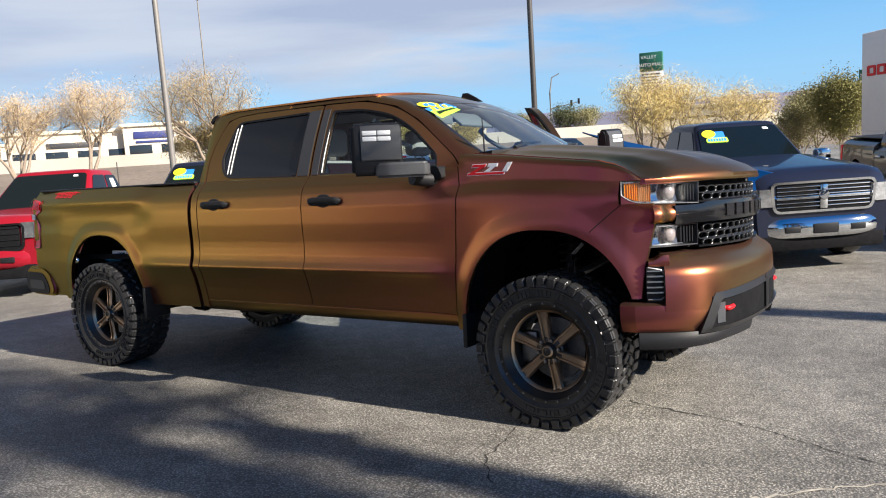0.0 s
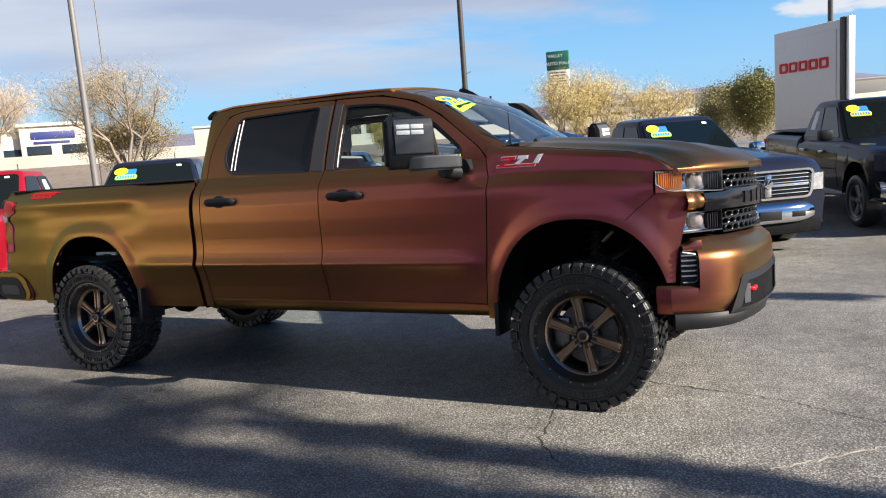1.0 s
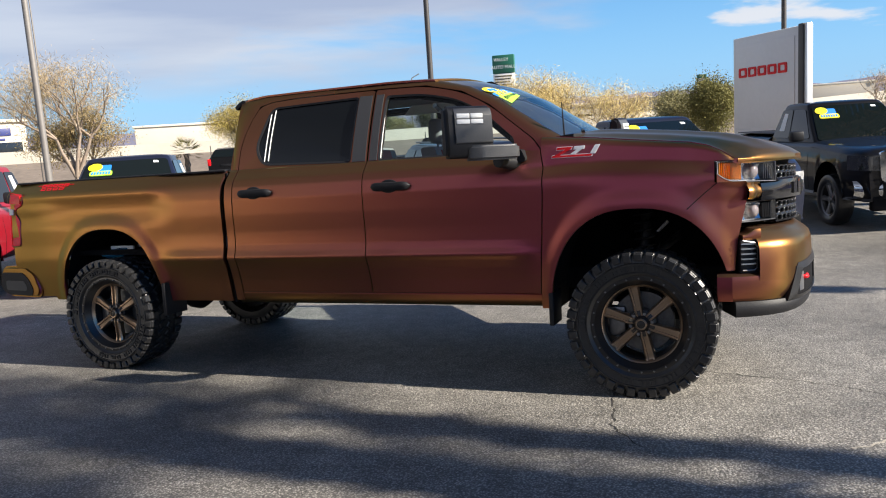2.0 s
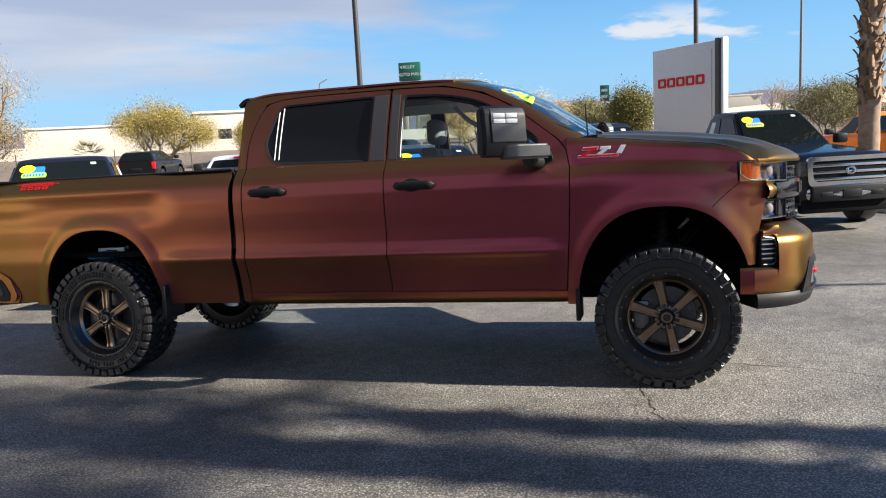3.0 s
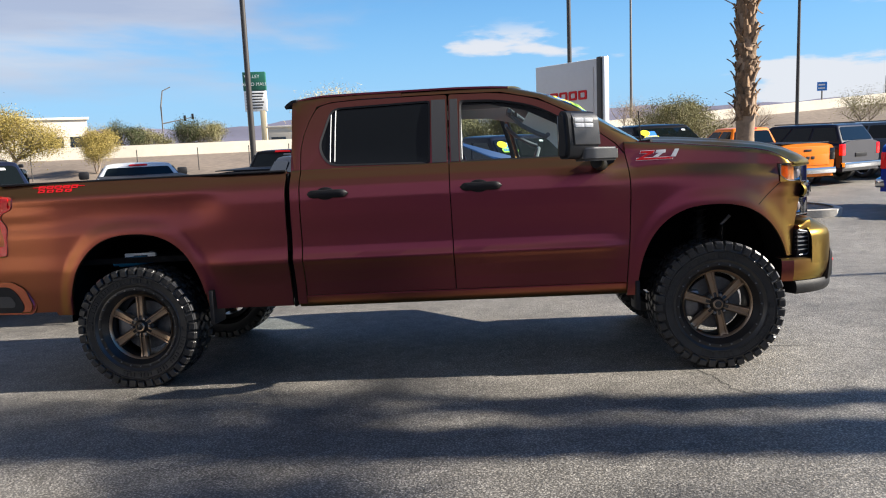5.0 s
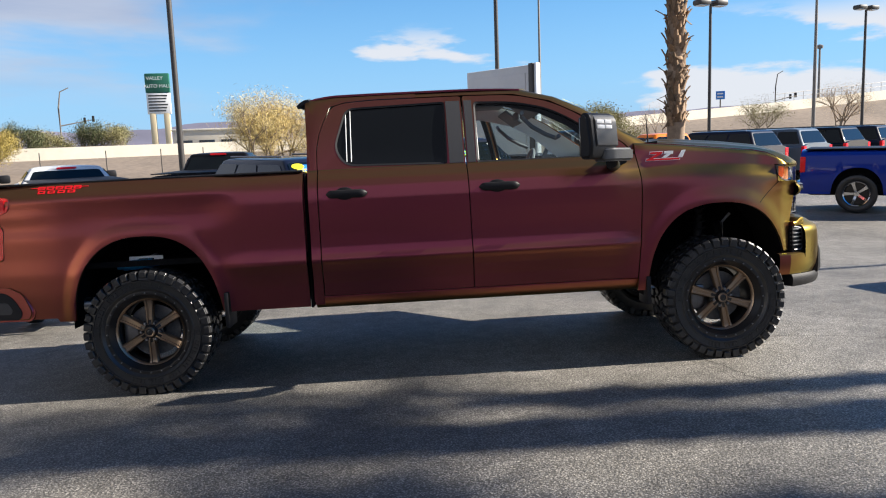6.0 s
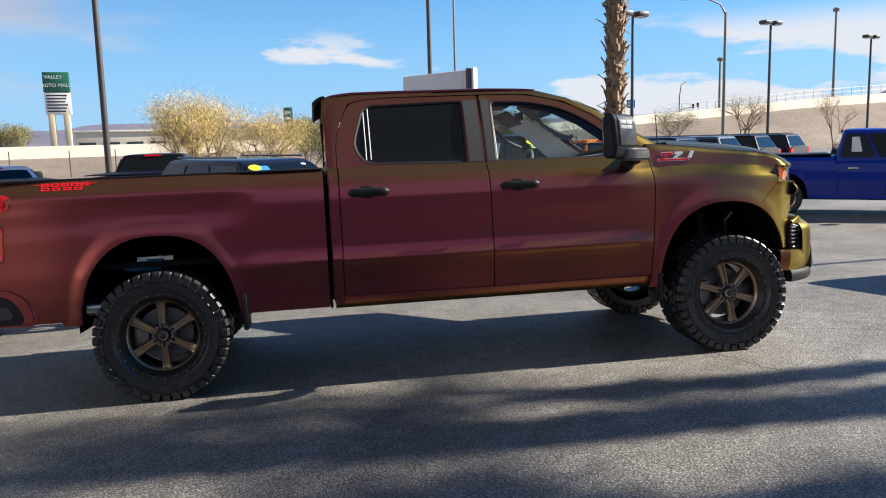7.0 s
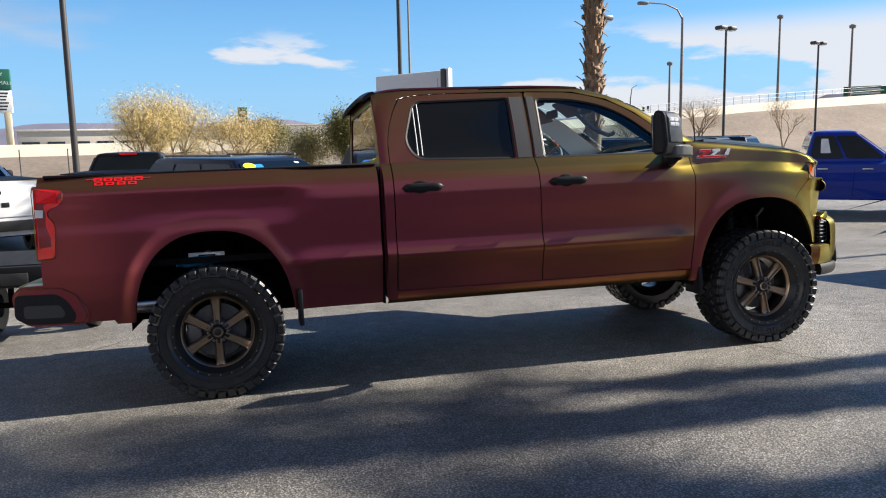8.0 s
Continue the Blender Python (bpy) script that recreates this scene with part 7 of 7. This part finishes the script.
    a, b, c, d = map(Vector, (a, b, c, d))
    nrm = (b - a).cross(d - a).normalized()
    def at(u, v, k):
        return (a * (1 - u) + b * u) * (1 - v) + (d * (1 - u) + c * u) * v + nrm * k
    pts = rounded([(u0, v0), (u1, v0), (u1, v1), (u0, v1)], 0.07 * min(1.0, (u1 - u0) * 2), 3)
    if oval:
        pts = [((u0 + u1) / 2 + (u1 - u0) / 2 * math.cos(k * math.pi / 10), (v0 + v1) / 2 + (v1 - v0) / 2 * math.sin(k * math.pi / 10)) for k in range(20)]
    top, low = [bm.verts.new(at(u, v, up)) for u, v in pts], [bm.verts.new(at(u, v, -0.01)) for u, v in pts]
    bm.faces.new(top)
    bm.faces.new(low[::-1])
    k = len(pts)
    for i in range(k):
        bm.faces.new((top[i], low[i], low[(i + 1) % k], top[(i + 1) % k]))


CAR_WHEELS = {}


def car_wheel(parent, m, chrome):
    """Road wheel with five spokes; its outer face along +y."""
    key = bool(chrome)
    if key not in CAR_WHEELS:
        made = []
        bm = bmesh.new()
        lathe(bm, [(0.26, 0.10), (0.30, 0.13), (0.36, 0.135), (0.395, 0.12), (0.405, 0.09), (0.408, 0.0), (0.405, -0.09), (0.395, -0.12), (0.26, -0.12)], seg=40)
        made.append(("tyre", bm, M_RUBBER))
        bm = bmesh.new()
        lathe(bm, [(0.26, 0.115), (0.245, 0.10), (0.23, 0.02), (0.0, 0.015)], seg=40)
        made.append(("rim", bm, M_RIMBLK))
        bm = bmesh.new()
        for k in range(5):
            a = 2 * math.pi * k / 5
            rows = [[(r, h - 0.03, -w), (r, h, -w * 0.7), (r, h, w * 0.7), (r, h - 0.03, w)] for r, w, h in ((0.03, 0.035, 0.07), (0.12, 0.036, 0.085), (0.20, 0.046, 0.095), (0.25, 0.055, 0.10))]
            b2 = bmesh.new()
            sheet(b2, rows)
            bmesh.ops.transform(b2, matrix=Matrix.Rotation(-a, 4, "Y"), verts=b2.verts[:])
            me = bpy.data.meshes.new("tmp")
            b2.to_mesh(me)
            b2.free()
            bm.from_mesh(me)
            bpy.data.meshes.remove(me)
        lathe(bm, [(0.0, 0.10), (0.05, 0.098), (0.06, 0.07)], seg=16)
        lathe(bm, [(0.243, 0.10), (0.262, 0.118), (0.268, 0.105)], seg=40)
        made.append(("spokes", bm, M_CHROME if chrome else M_STEEL))
        meshes = []
        for nm, b, mt in made:
            o = part(nm, b, mt)
            meshes.append((nm, o.data))
            bpy.data.objects.remove(o)
        CAR_WHEELS[key] = meshes
    hub = new("wheel")
    hub.parent = parent
    hub.matrix_local = m
    for nm, me in CAR_WHEELS[key]:
        o = new(nm if nm != "spokes" else "wheel_face", me)
        o.parent = hub
    return hub


def vehicle(name, category, label, centre, heading, mat, kind="pickup", nose="chrome", lift=0.0, sticker=None, roof_h=1.90, chrome_wheels=True, paper=False, brow=0.0):
    """A parked pickup or wagon; heading is the way it faces in the plan."""
    h = Vector(heading).normalized()
    z = ground_z(centre[0], centre[1]) if centre[1] < 55 else -0.2
    # lie along the slope of the lot
    e = 1.8
    zf, zr = ground_z(centre[0] + h.x * e, centre[1] + h.y * e), ground_z(centre[0] - h.x * e, centre[1] - h.y * e)
    pitch = math.degrees(math.atan2(zf - zr, 2 * e))
    car = thing(name, label, category, Matrix.Translation((centre[0], centre[1], (zf + zr) / 2)) @ Matrix.Rotation(math.atan2(h.y, h.x), 4, "Z") @ Matrix.Rotation(radians(-pitch), 4, "Y"), "cars parked on the lot")
    up = lift
    AX = (1.84, -1.80) if kind == "pickup" else (1.50, -1.45)
    X0, X1 = (-2.90, 2.90) if kind == "pickup" else (-2.55, 2.45)
    belt = 1.24 + up
    hood0, hood1 = 1.25 + up + brow, 1.14 + up + brow
    cab0, cab1 = (-0.80, 1.08) if kind == "pickup" else (-2.48, 0.85)
    r0, r1 = (-0.62, 0.30) if kind == "pickup" else (-2.20, 0.10)
    roof = roof_h + up

    def top(x):
        if x > cab1:
            t = (x - cab1) / (X1 - cab1)
            return hood0 + (hood1 - hood0) * t - 0.16 * max(0.0, (t - 0.86) / 0.14) ** 2
        return belt if x > cab0 or kind != "pickup" else belt + 0.06

    def low(x):
        zz = 0.40 + up
        for ax in AX:
            u = abs(x - ax) / 0.50
            if u < 1:
                zz = max(zz, 0.34 + up * 0.5 + (0.62 + up * 0.5) * (1 - u ** 2.3) ** (1 / 2.3))
        return zz

    def wide(x):
        w = 1.0
        if x > X1 - 0.75:
            w -= 0.15 * ((x - X1 + 0.75) / 0.75) ** 2.2
        if x < X0 + 0.3:
            w -= 0.04 * ((X0 + 0.3 - x) / 0.3) ** 2
        return w

    xs = sorted(set([X0, X1] + list(np.linspace(X0, X1, 60)) + [ax + d for ax in AX for d in np.linspace(-0.5, 0.5, 31)] + ([cab0 - 0.005, cab0 + 0.005] if kind == "pickup" else [])))
    bm = bmesh.new()
    rows = []
    for x in xs:
        t, l, w = top(x), low(x), wide(x)
        sec = [(0.0, t + 0.045), (0.45, t + 0.040), (0.74, t + 0.018), (0.90, t - 0.02), (0.965, t - 0.08), (0.985, t - 0.16), (1.0, 0.86 + up), (1.003, 0.78 + up), (0.985, 0.60 + up), (0.965, 0.44 + up), (0.90, 0.38 + up)]
        half = [(w * (y if zz >= l else 0.995), max(zz, l)) for y, zz in sec]
        rows.append([(x, y, zz) for y, zz in reversed(half)] + [(x, -y, zz) for y, zz in half[1:]])
    sheet(bm, rows)
    for r in (rows[0], rows[-1]):
        pts = []
        for q in r:
            if not pts or (Vector(q) - Vector(pts[-1])).length > 1e-4:
                pts.append(q)
        bm.faces.new([bm.verts.new(q) for q in pts])
    bmesh.ops.remove_doubles(bm, verts=bm.verts[:], dist=1e-4)
    body = part("body", bm, mat, car, angle=32)
    bm = bmesh.new()
    box(bm, X0 + 0.15, X1 - 0.25, -0.80, 0.80, 0.36 + up, 0.62 + up, 0.05)
    part("chassis", bm, M_DARK, car)
    for ax in AX:
        bm = bmesh.new()
        box(bm, ax - 0.54, ax + 0.54, -0.72, 0.72, 0.45 + up, 1.02 + up, 0.06)
        part("wheel_well", bm, M_DARK, car)
    # cab: bowed shell with glass laid on its faces
    wb, wr = 0.905, 0.69
    bm = bmesh.new()
    rows = []
    for k in range(11):
        t = k / 10
        f = t ** 1.0
        xa, xb = cab0 + (r0 - cab0) * f, cab1 + (r1 - cab1) * f
        w = wb + (wr - wb) * t ** 1.25
        zz = belt - 0.03 + (roof - 0.05 - belt + 0.03) * t
        ring = rounded([(xa, -w), (xb, -w * 0.93), (xb, w * 0.93), (xa, w)], 0.09, 4)
        rows.append([(x, y, zz) for x, y in ring] + [(ring[0][0], ring[0][1], zz)])
    for s_, dz in ((0.97, 0.025), (0.90, 0.042), (0.70, 0.058), (0.35, 0.068), (0.02, 0.07)):
        cx = (r0 + r1) / 2
        rows.append([(cx + (x - cx) * s_, y * s_, roof - 0.05 + dz) for x, y, _ in rows[10]])
    sheet(bm, rows)
    cab = part("cab", bm, mat, car, angle=50)
    zb, zt = belt - 0.03, roof - 0.05
    fl, fr = (cab1, wb * 0.93, zb), (cab1, -wb * 0.93, zb)
    tl, tr = (r1, wr * 0.93, zt), (r1, -wr * 0.93, zt)
    bm = bmesh.new()
    face_slab(bm, fr, fl, tl, tr, 0.03, 0.97, 0.06, 0.97, 0.010)
    screen = part("windscreen", bm, M_CARGLASS, cab, "dark reflecting windscreen")
    bm = bmesh.new()
    face_slab(bm, (cab0, wb, zb), (cab0, -wb, zb), (r0, -wr, zt), (r0, wr, zt), 0.06, 0.94, 0.16, 0.92, 0.010)
    part("rear_window", bm, M_CARGLASS, cab)
    if kind == "pickup":
        bm = bmesh.new()
        face_slab(bm, (cab0, wb, zb), (cab0, -wb, zb), (r0, -wr, zt), (r0, wr, zt), 0.36, 0.64, 0.99, 1.08, 0.03)
        part("brake_lamp", bm, M_REDLENS, cab, "red high brake lamp")
    cuts = ((0.05, 0.44), (0.48, 0.90)) if kind == "pickup" else ((0.03, 0.30), (0.33, 0.60), (0.63, 0.93))
    for s in (-1, 1):
        a, b = (cab0, s * wb, zb), (cab1, s * wb * 0.93, zb)
        d, c = (r0, s * wr, zt), (r1, s * wr * 0.93, zt)
        for j, (u0, u1) in enumerate(cuts):
            bm = bmesh.new()
            if s < 0:
                face_slab(bm, a, b, c, d, u0, u1, 0.12, 0.90, 0.022)
            else:
                face_slab(bm, b, a, d, c, 1 - u1, 1 - u0, 0.12, 0.90, 0.022)
            win = part("side_window", bm, M_CARGLASS, cab)
            if paper and j == 0:
                bm = bmesh.new()
                if s < 0:
                    face_slab(bm, a, b, c, d, u0 + 0.12, u0 + 0.25, 0.30, 0.80, 0.028)
                else:
                    face_slab(bm, b, a, d, c, 1 - u0 - 0.25, 1 - u0 - 0.12, 0.30, 0.80, 0.028)
                part("window_paper", bm, M_PAPER, win, "white paper in the window")
        # mirror
        bm = bmesh.new()
        box(bm, cab1 - 0.30, cab1 - 0.12, min(s * 0.98, s * 1.20), max(s * 0.98, s * 1.20), belt + 0.02, belt + 0.20, 0.04)
        part("mirror", bm, M_CHROME if nose == "chrome" else M_BLACK, car)
        for hx in ((-0.55, 0.35) if kind == "pickup" else (-1.1, 0.05)):
            bm = bmesh.new()
            box(bm, hx, hx + 0.22, min(s * 0.98, s * 1.035), max(s * 0.98, s * 1.035), 1.045 + up, 1.085 + up, 0.012)
            part("door_handle", bm, M_CHROME if nose in ("chrome", "big") else M_BLACK, car)
        # door seams, cut as thin dark grooves
        for hx in ((-0.72, 0.20, 1.10) if kind == "pickup" else (-1.2, -0.1, 0.92)):
            bm = bmesh.new()
            rows = [[(hx + dx, s * y, zz) for zz, y in ((0.47 + up, 0.972), (0.62 + up, 0.990), (0.78 + up, 1.006), (0.86 + up, 1.003), (1.06 + up, 0.988))] for dx in (-0.004, 0.004)]
            sheet(bm, rows)
            thicken(bm, (0, -s * 0.01, 0))
            part("door_seam", bm, M_DARK, body)
        # lamps
        wn_ = wide(X1)
        bm = bmesh.new()
        rows = [[(x, s * y, zz) for zz in (0.86 + up, 1.0 + up, 1.085 + up)] for x, y in ((X1 - 0.42, 0.985), (X1 - 0.22, 0.952), (X1 - 0.07, 0.90), (X1 + 0.018, 0.82), (X1 + 0.03, 0.64))]
        sheet(bm, rows)
        thicken(bm, (-0.06, -s * 0.04, 0))
        part("headlamp", bm, M_SMOKE if nose == "big" else M_CARLAMP, car, "smoked headlamp" if nose == "big" else "clear headlamp")
        bm = bmesh.new()
        box(bm, X0 - 0.012, X0 + 0.10, min(s * 0.80, s * 0.985), max(s * 0.80, s * 0.985), 0.86 + up, 1.20 + up, 0.02)
        part("tail_lamp", bm, M_GLOSS if mat is M_ORANGE else M_REDLENS, car, "dark tail lamp" if mat is M_ORANGE else "red tail lamp")
        for ax in AX:
            car_wheel(car, pose(ax, s * 0.86, 0.405, 0, 0, 0 if s > 0 else 180), chrome_wheels)
    # nose
    gm = M_CHROME if nose in ("chrome", "big") else M_GLOSS
    w, gt, ft = (0.64, 1.15, 0.085) if nose == "big" else (0.60, 1.08, 0.035)
    up0, up = up, up + brow * 0.7
    bm = bmesh.new()
    box(bm, X1 - 0.05, X1 + 0.015, -w, w, 0.70 + up, gt - 0.03 + up, 0.02)
    gr = part("grille", bm, M_DARK, car, "dark grille behind bright bars" if gm is M_CHROME else "black front grille")
    bm = bmesh.new()
    o = [(X1 + 0.03, y, zz) for y, zz in resample(rounded([(-w - 0.05, 0.68 + up), (w + 0.05, 0.68 + up), (w + 0.09, gt + up), (-w - 0.09, gt + up)], 0.09, 4), 60)]
    i = [(X1 + 0.03, y, zz) for y, zz in resample(rounded([(-w - 0.05 + ft, 0.675 + ft + up), (w + 0.05 - ft, 0.675 + ft + up), (w + 0.09 - ft, gt - ft * 0.8 + up), (-w - 0.09 + ft, gt - ft * 0.8 + up)], 0.07, 4), 60)]
    ring_faces(bm, o, i)
    thicken(bm, (-0.05, 0, 0))
    part("grille_frame", bm, gm, gr)
    nb = 6 if nose == "chrome" else 4
    for k in range(nb):
        zz = 0.76 + up + (gt - 0.83) * k / (nb - 1) + (0.035 if nose == "big" else 0)
        hs = 0.021 if nose == "big" else 0.007
        bm = bmesh.new()
        box(bm, X1 + 0.0, X1 + 0.026, -w, w, zz - hs, zz + hs, 0.003)
        part("grille_slat", bm, gm, gr)
    if nose == "chrome":
        bm = bmesh.new()
        box(bm, X1 + 0.0, X1 + 0.04, -0.05, 0.05, 0.72 + up, 1.03 + up, 0.012)
        box(bm, X1 + 0.0, X1 + 0.038, -w, w, 0.865 + up, 0.895 + up, 0.01)
        lathe(bm, [(0.0, 0.0), (0.06, 0.0), (0.075, -0.02), (0.075, -0.05)], seg=20)
        vs = bm.verts[-80:]
        bmesh.ops.transform(bm, matrix=pose(X1 + 0.055, 0, 0.90 + up, 0, 0, -90), verts=list(vs))
        part("grille_crossbar", bm, gm, gr)
    if nose == "big":
        bm = bmesh.new()
        lathe(bm, [(0.035, 0.0), (0.05, 0.012), (0.065, 0.012), (0.08, 0.0), (0.08, -0.03)], seg=24)
        bmesh.ops.transform(bm, matrix=pose(X1 + 0.04, 0, 0.92 + up, 0, 0, -90) @ Matrix.Diagonal((1.15, 1, 0.85, 1)), verts=bm.verts[:])
        part("grille_emblem", bm, gm, gr, "plain chrome oval emblem")
    up = up0
    bmat = M_CHROME if nose in ("chrome", "big") else mat
    bm = bmesh.new()
    rows = []
    for k in range(21):
        y = -0.97 + 1.94 * k / 20
        x = X1 + 0.09 - 0.30 * abs(y / 0.97) ** 4
        rows.append([(x - 0.25, y, 0.43 + up), (x - 0.07, y, 0.43 + up), (x - 0.03, y, 0.455 + up), (x - 0.005, y, 0.505 + up), (x, y, 0.565 + up), (x - 0.008, y, 0.625 + up), (x - 0.035, y, 0.675 + up), (x - 0.06, y, 0.70 + up), (x - 0.25, y, 0.71 + up)])
    sheet(bm, rows)
    fb = part("front_bumper", bm, bmat, car)
    bm = bmesh.new()
    box(bm, X1 - 0.12, X1 + 0.02, -0.80, 0.80, 0.28 + up * 0.6, 0.48 + up, 0.03)
    part("air_dam", bm, M_DARK, car)
    bm = bmesh.new()
    box(bm, X1 + 0.088, X1 + 0.10, -0.16, 0.16, 0.50 + up, 0.625 + up, 0.01)
    part("plate_holder", bm, M_BLACK, fb, "blank black plate holder")
    if nose == "big":
        bm = bmesh.new()
        box(bm, X1 - 0.02, X1 + 0.086, -0.66, 0.66, 0.44 + up, 0.69 + up, 0.02)
        part("bumper_face", bm, M_BLACK, fb, "black plastic bumper face")
    for s in (-1, 1):
        bm = bmesh.new()
        box(bm, X1 + 0.055, X1 + 0.092, s * 0.42 - 0.10, s * 0.42 + 0.10, 0.52 + up, 0.60 + up, 0.012)
        part("bumper_opening", bm, M_BLACK, fb)
    # tail
    bm = bmesh.new()
    box(bm, X0 - 0.10, X0 + 0.08, -0.96, 0.96, 0.48 + up, 0.66 + up, 0.03)
    part("rear_bumper", bm, M_CHROME if nose != "dark" else M_BLACK, car)
    if kind == "pickup":
        bm = bmesh.new()
        box(bm, X0 - 0.02, X0 + 0.03, -0.78, 0.78, 0.72 + up, 1.26 + up, 0.02)
        tg = part("tailgate", bm, mat, car)
        bm = bmesh.new()
        box(bm, X0 - 0.035, X0 - 0.018, -0.13, 0.13, 1.12 + up, 1.18 + up, 0.01)
        part("tailgate_handle", bm, M_BLACK, tg)
        bm = bmesh.new()
        box(bm, X0 + 0.08, cab0 - 0.05, -0.84, 0.84, belt + 0.105, belt + 0.125, 0.01)
        part("box_cover", bm, M_BLACK, car, "black box cover")
        bm = bmesh.new()
        for k in range(3):
            box(bm, X0 - 0.03, X0 - 0.018, -0.24 + 0.17 * k, -0.12 + 0.17 * k, 0.90 + up, 0.98 + up, 0.004)
        part("tailgate_bars", bm, M_BLACK if mat is not M_JET else M_SILVER, tg)
    else:
        bm = bmesh.new()
        box(bm, X0 - 0.02, X0 + 0.02, -0.30, 0.30, 0.80 + up, 0.92 + up, 0.01)
        part("plate_recess", bm, M_BLACK, car)
        for s in (-1, 1):
            bm = bmesh.new()
            tube(bm, [(r0 + 0.2, s * 0.60, roof + 0.03), (r1 - 0.15, s * 0.60, roof + 0.04)], 0.018, 6)
            part("roof_rail", bm, M_STEEL, car)
    # screen stickers high on the right of the driver's view
    if sticker:
        for nm, mt, u0, u1, v0, v1, k in (("sticker_back", M_BLUES, 0.12, 0.32, 0.66, 0.88, 0.014), ("sticker_oval", M_YELLOW, 0.06, 0.22, 0.74, 0.92, 0.018), ("sticker_banner", M_LIME if sticker == "lime" else M_YELLOW, 0.10, 0.34, 0.62, 0.73, 0.022)):
            bm = bmesh.new()
            face_slab(bm, fr, fl, tl, tr, u0, u1, v0, v1, k, oval=nm == "sticker_oval")
            part(nm, bm, mt, screen, "bright price sticker")
        for q in range(7):
            bm = bmesh.new()
            face_slab(bm, fr, fl, tl, tr, 0.12 + 0.030 * q, 0.138 + 0.030 * q, 0.645, 0.705, 0.026)
            part("banner_stroke", bm, M_BLUES, screen)
    bm = bmesh.new()
    face_slab(bm, fr, fl, tl, tr, 0.80, 0.86, 0.87, 0.92, 0.014)
    part("permit_label", bm, M_PAPER, screen)
    return car


def nosed(n, half=2.9):
    return (n[0] - FW.x * half, n[1] - FW.y * half)


vehicle("parked_pickup", "pickup truck", "dark blue-black pickup with a chrome crossbar grille and price sticker", nosed((2.5, 6.1)), FW, M_NAVY, nose="chrome", sticker="lime", brow=0.12)
vehicle("parked_pickup", "pickup truck", "lifted black pickup with a large chrome grille", (4.92 - 0.342 * 2.9, 7.9 + 0.94 * 2.9), (0.342, -0.94), M_JET, nose="big", lift=0.06, sticker="yellow", paper=True, chrome_wheels=False)
vehicle("parked_wagon", "sport utility", "dark blue wagon with a yellow price sticker", nosed((-0.15, 4.5), 2.5), FW, M_NAVY, kind="wagon", nose="dark", sticker="yellow", roof_h=1.72)
vehicle("parked_pickup", "pickup truck", "black pickup with blue and yellow windscreen stickers", nosed((-5.45, 2.4)), FW, M_NAVY, nose="dark", sticker="lime", paper=True)
vehicle("parked_pickup", "pickup truck", "glossy cherry-red pickup facing the lane", nosed((-7.8, 0.9)), FW, M_REDP, nose="dark", paper=True)
vehicle("parked_pickup", "pickup truck", "dark slate pickup standing in the lane", (9.25, 0.95), (-1, 0), M_GREYPT, nose="dark")
AWAY = -FW
vehicle("parked_pickup", "pickup truck", "black pickup seen from behind with its red brake lamp", (-4.55, 13.3), (0.05, 1.0), M_JET, nose="dark", paper=True, roof_h=1.74)
vehicle("parked_pickup", "pickup truck", "white pickup seen from behind, red brake lamp", (-7.55, 11.1), (-0.48, 0.877), M_WHITEP, nose="dark", roof_h=1.60)
vehicle("parked_pickup", "pickup truck", "bright blue pickup with chrome wheels and window paper", (11.4, 9.6), (0.85, -0.53), M_BLUEP, nose="chrome", paper=True)
vehicle("parked_pickup", "pickup truck", "orange pickup with its black-lettered tailgate outwards", (8.25, 19.1), (-0.38, 0.925), M_ORANGE, nose="big", lift=-0.06, roof_h=1.84, chrome_wheels=False)
for k, (mt, lab) in enumerate(((M_NAVY, "dark navy wagon parked nose in"), (M_GREYPT, "slate grey wagon parked nose in"), (M_JET, "black wagon parked nose in"), (M_NAVY, "dark blue wagon with a bright rear window"))):
    c = Vector((7.6, 18.3)) + LF * 3.0 * (k + 1)
    vehicle("parked_wagon", "sport utility", lab, c, AWAY, mt, kind="wagon", nose="big", roof_h=1.78)
vehicle("parked_wagon", "sport utility", "black wagon parked in the far row", (-23.6, 30.2), (-0.3, 1.0), M_JET, kind="wagon", nose="dark", roof_h=1.70)
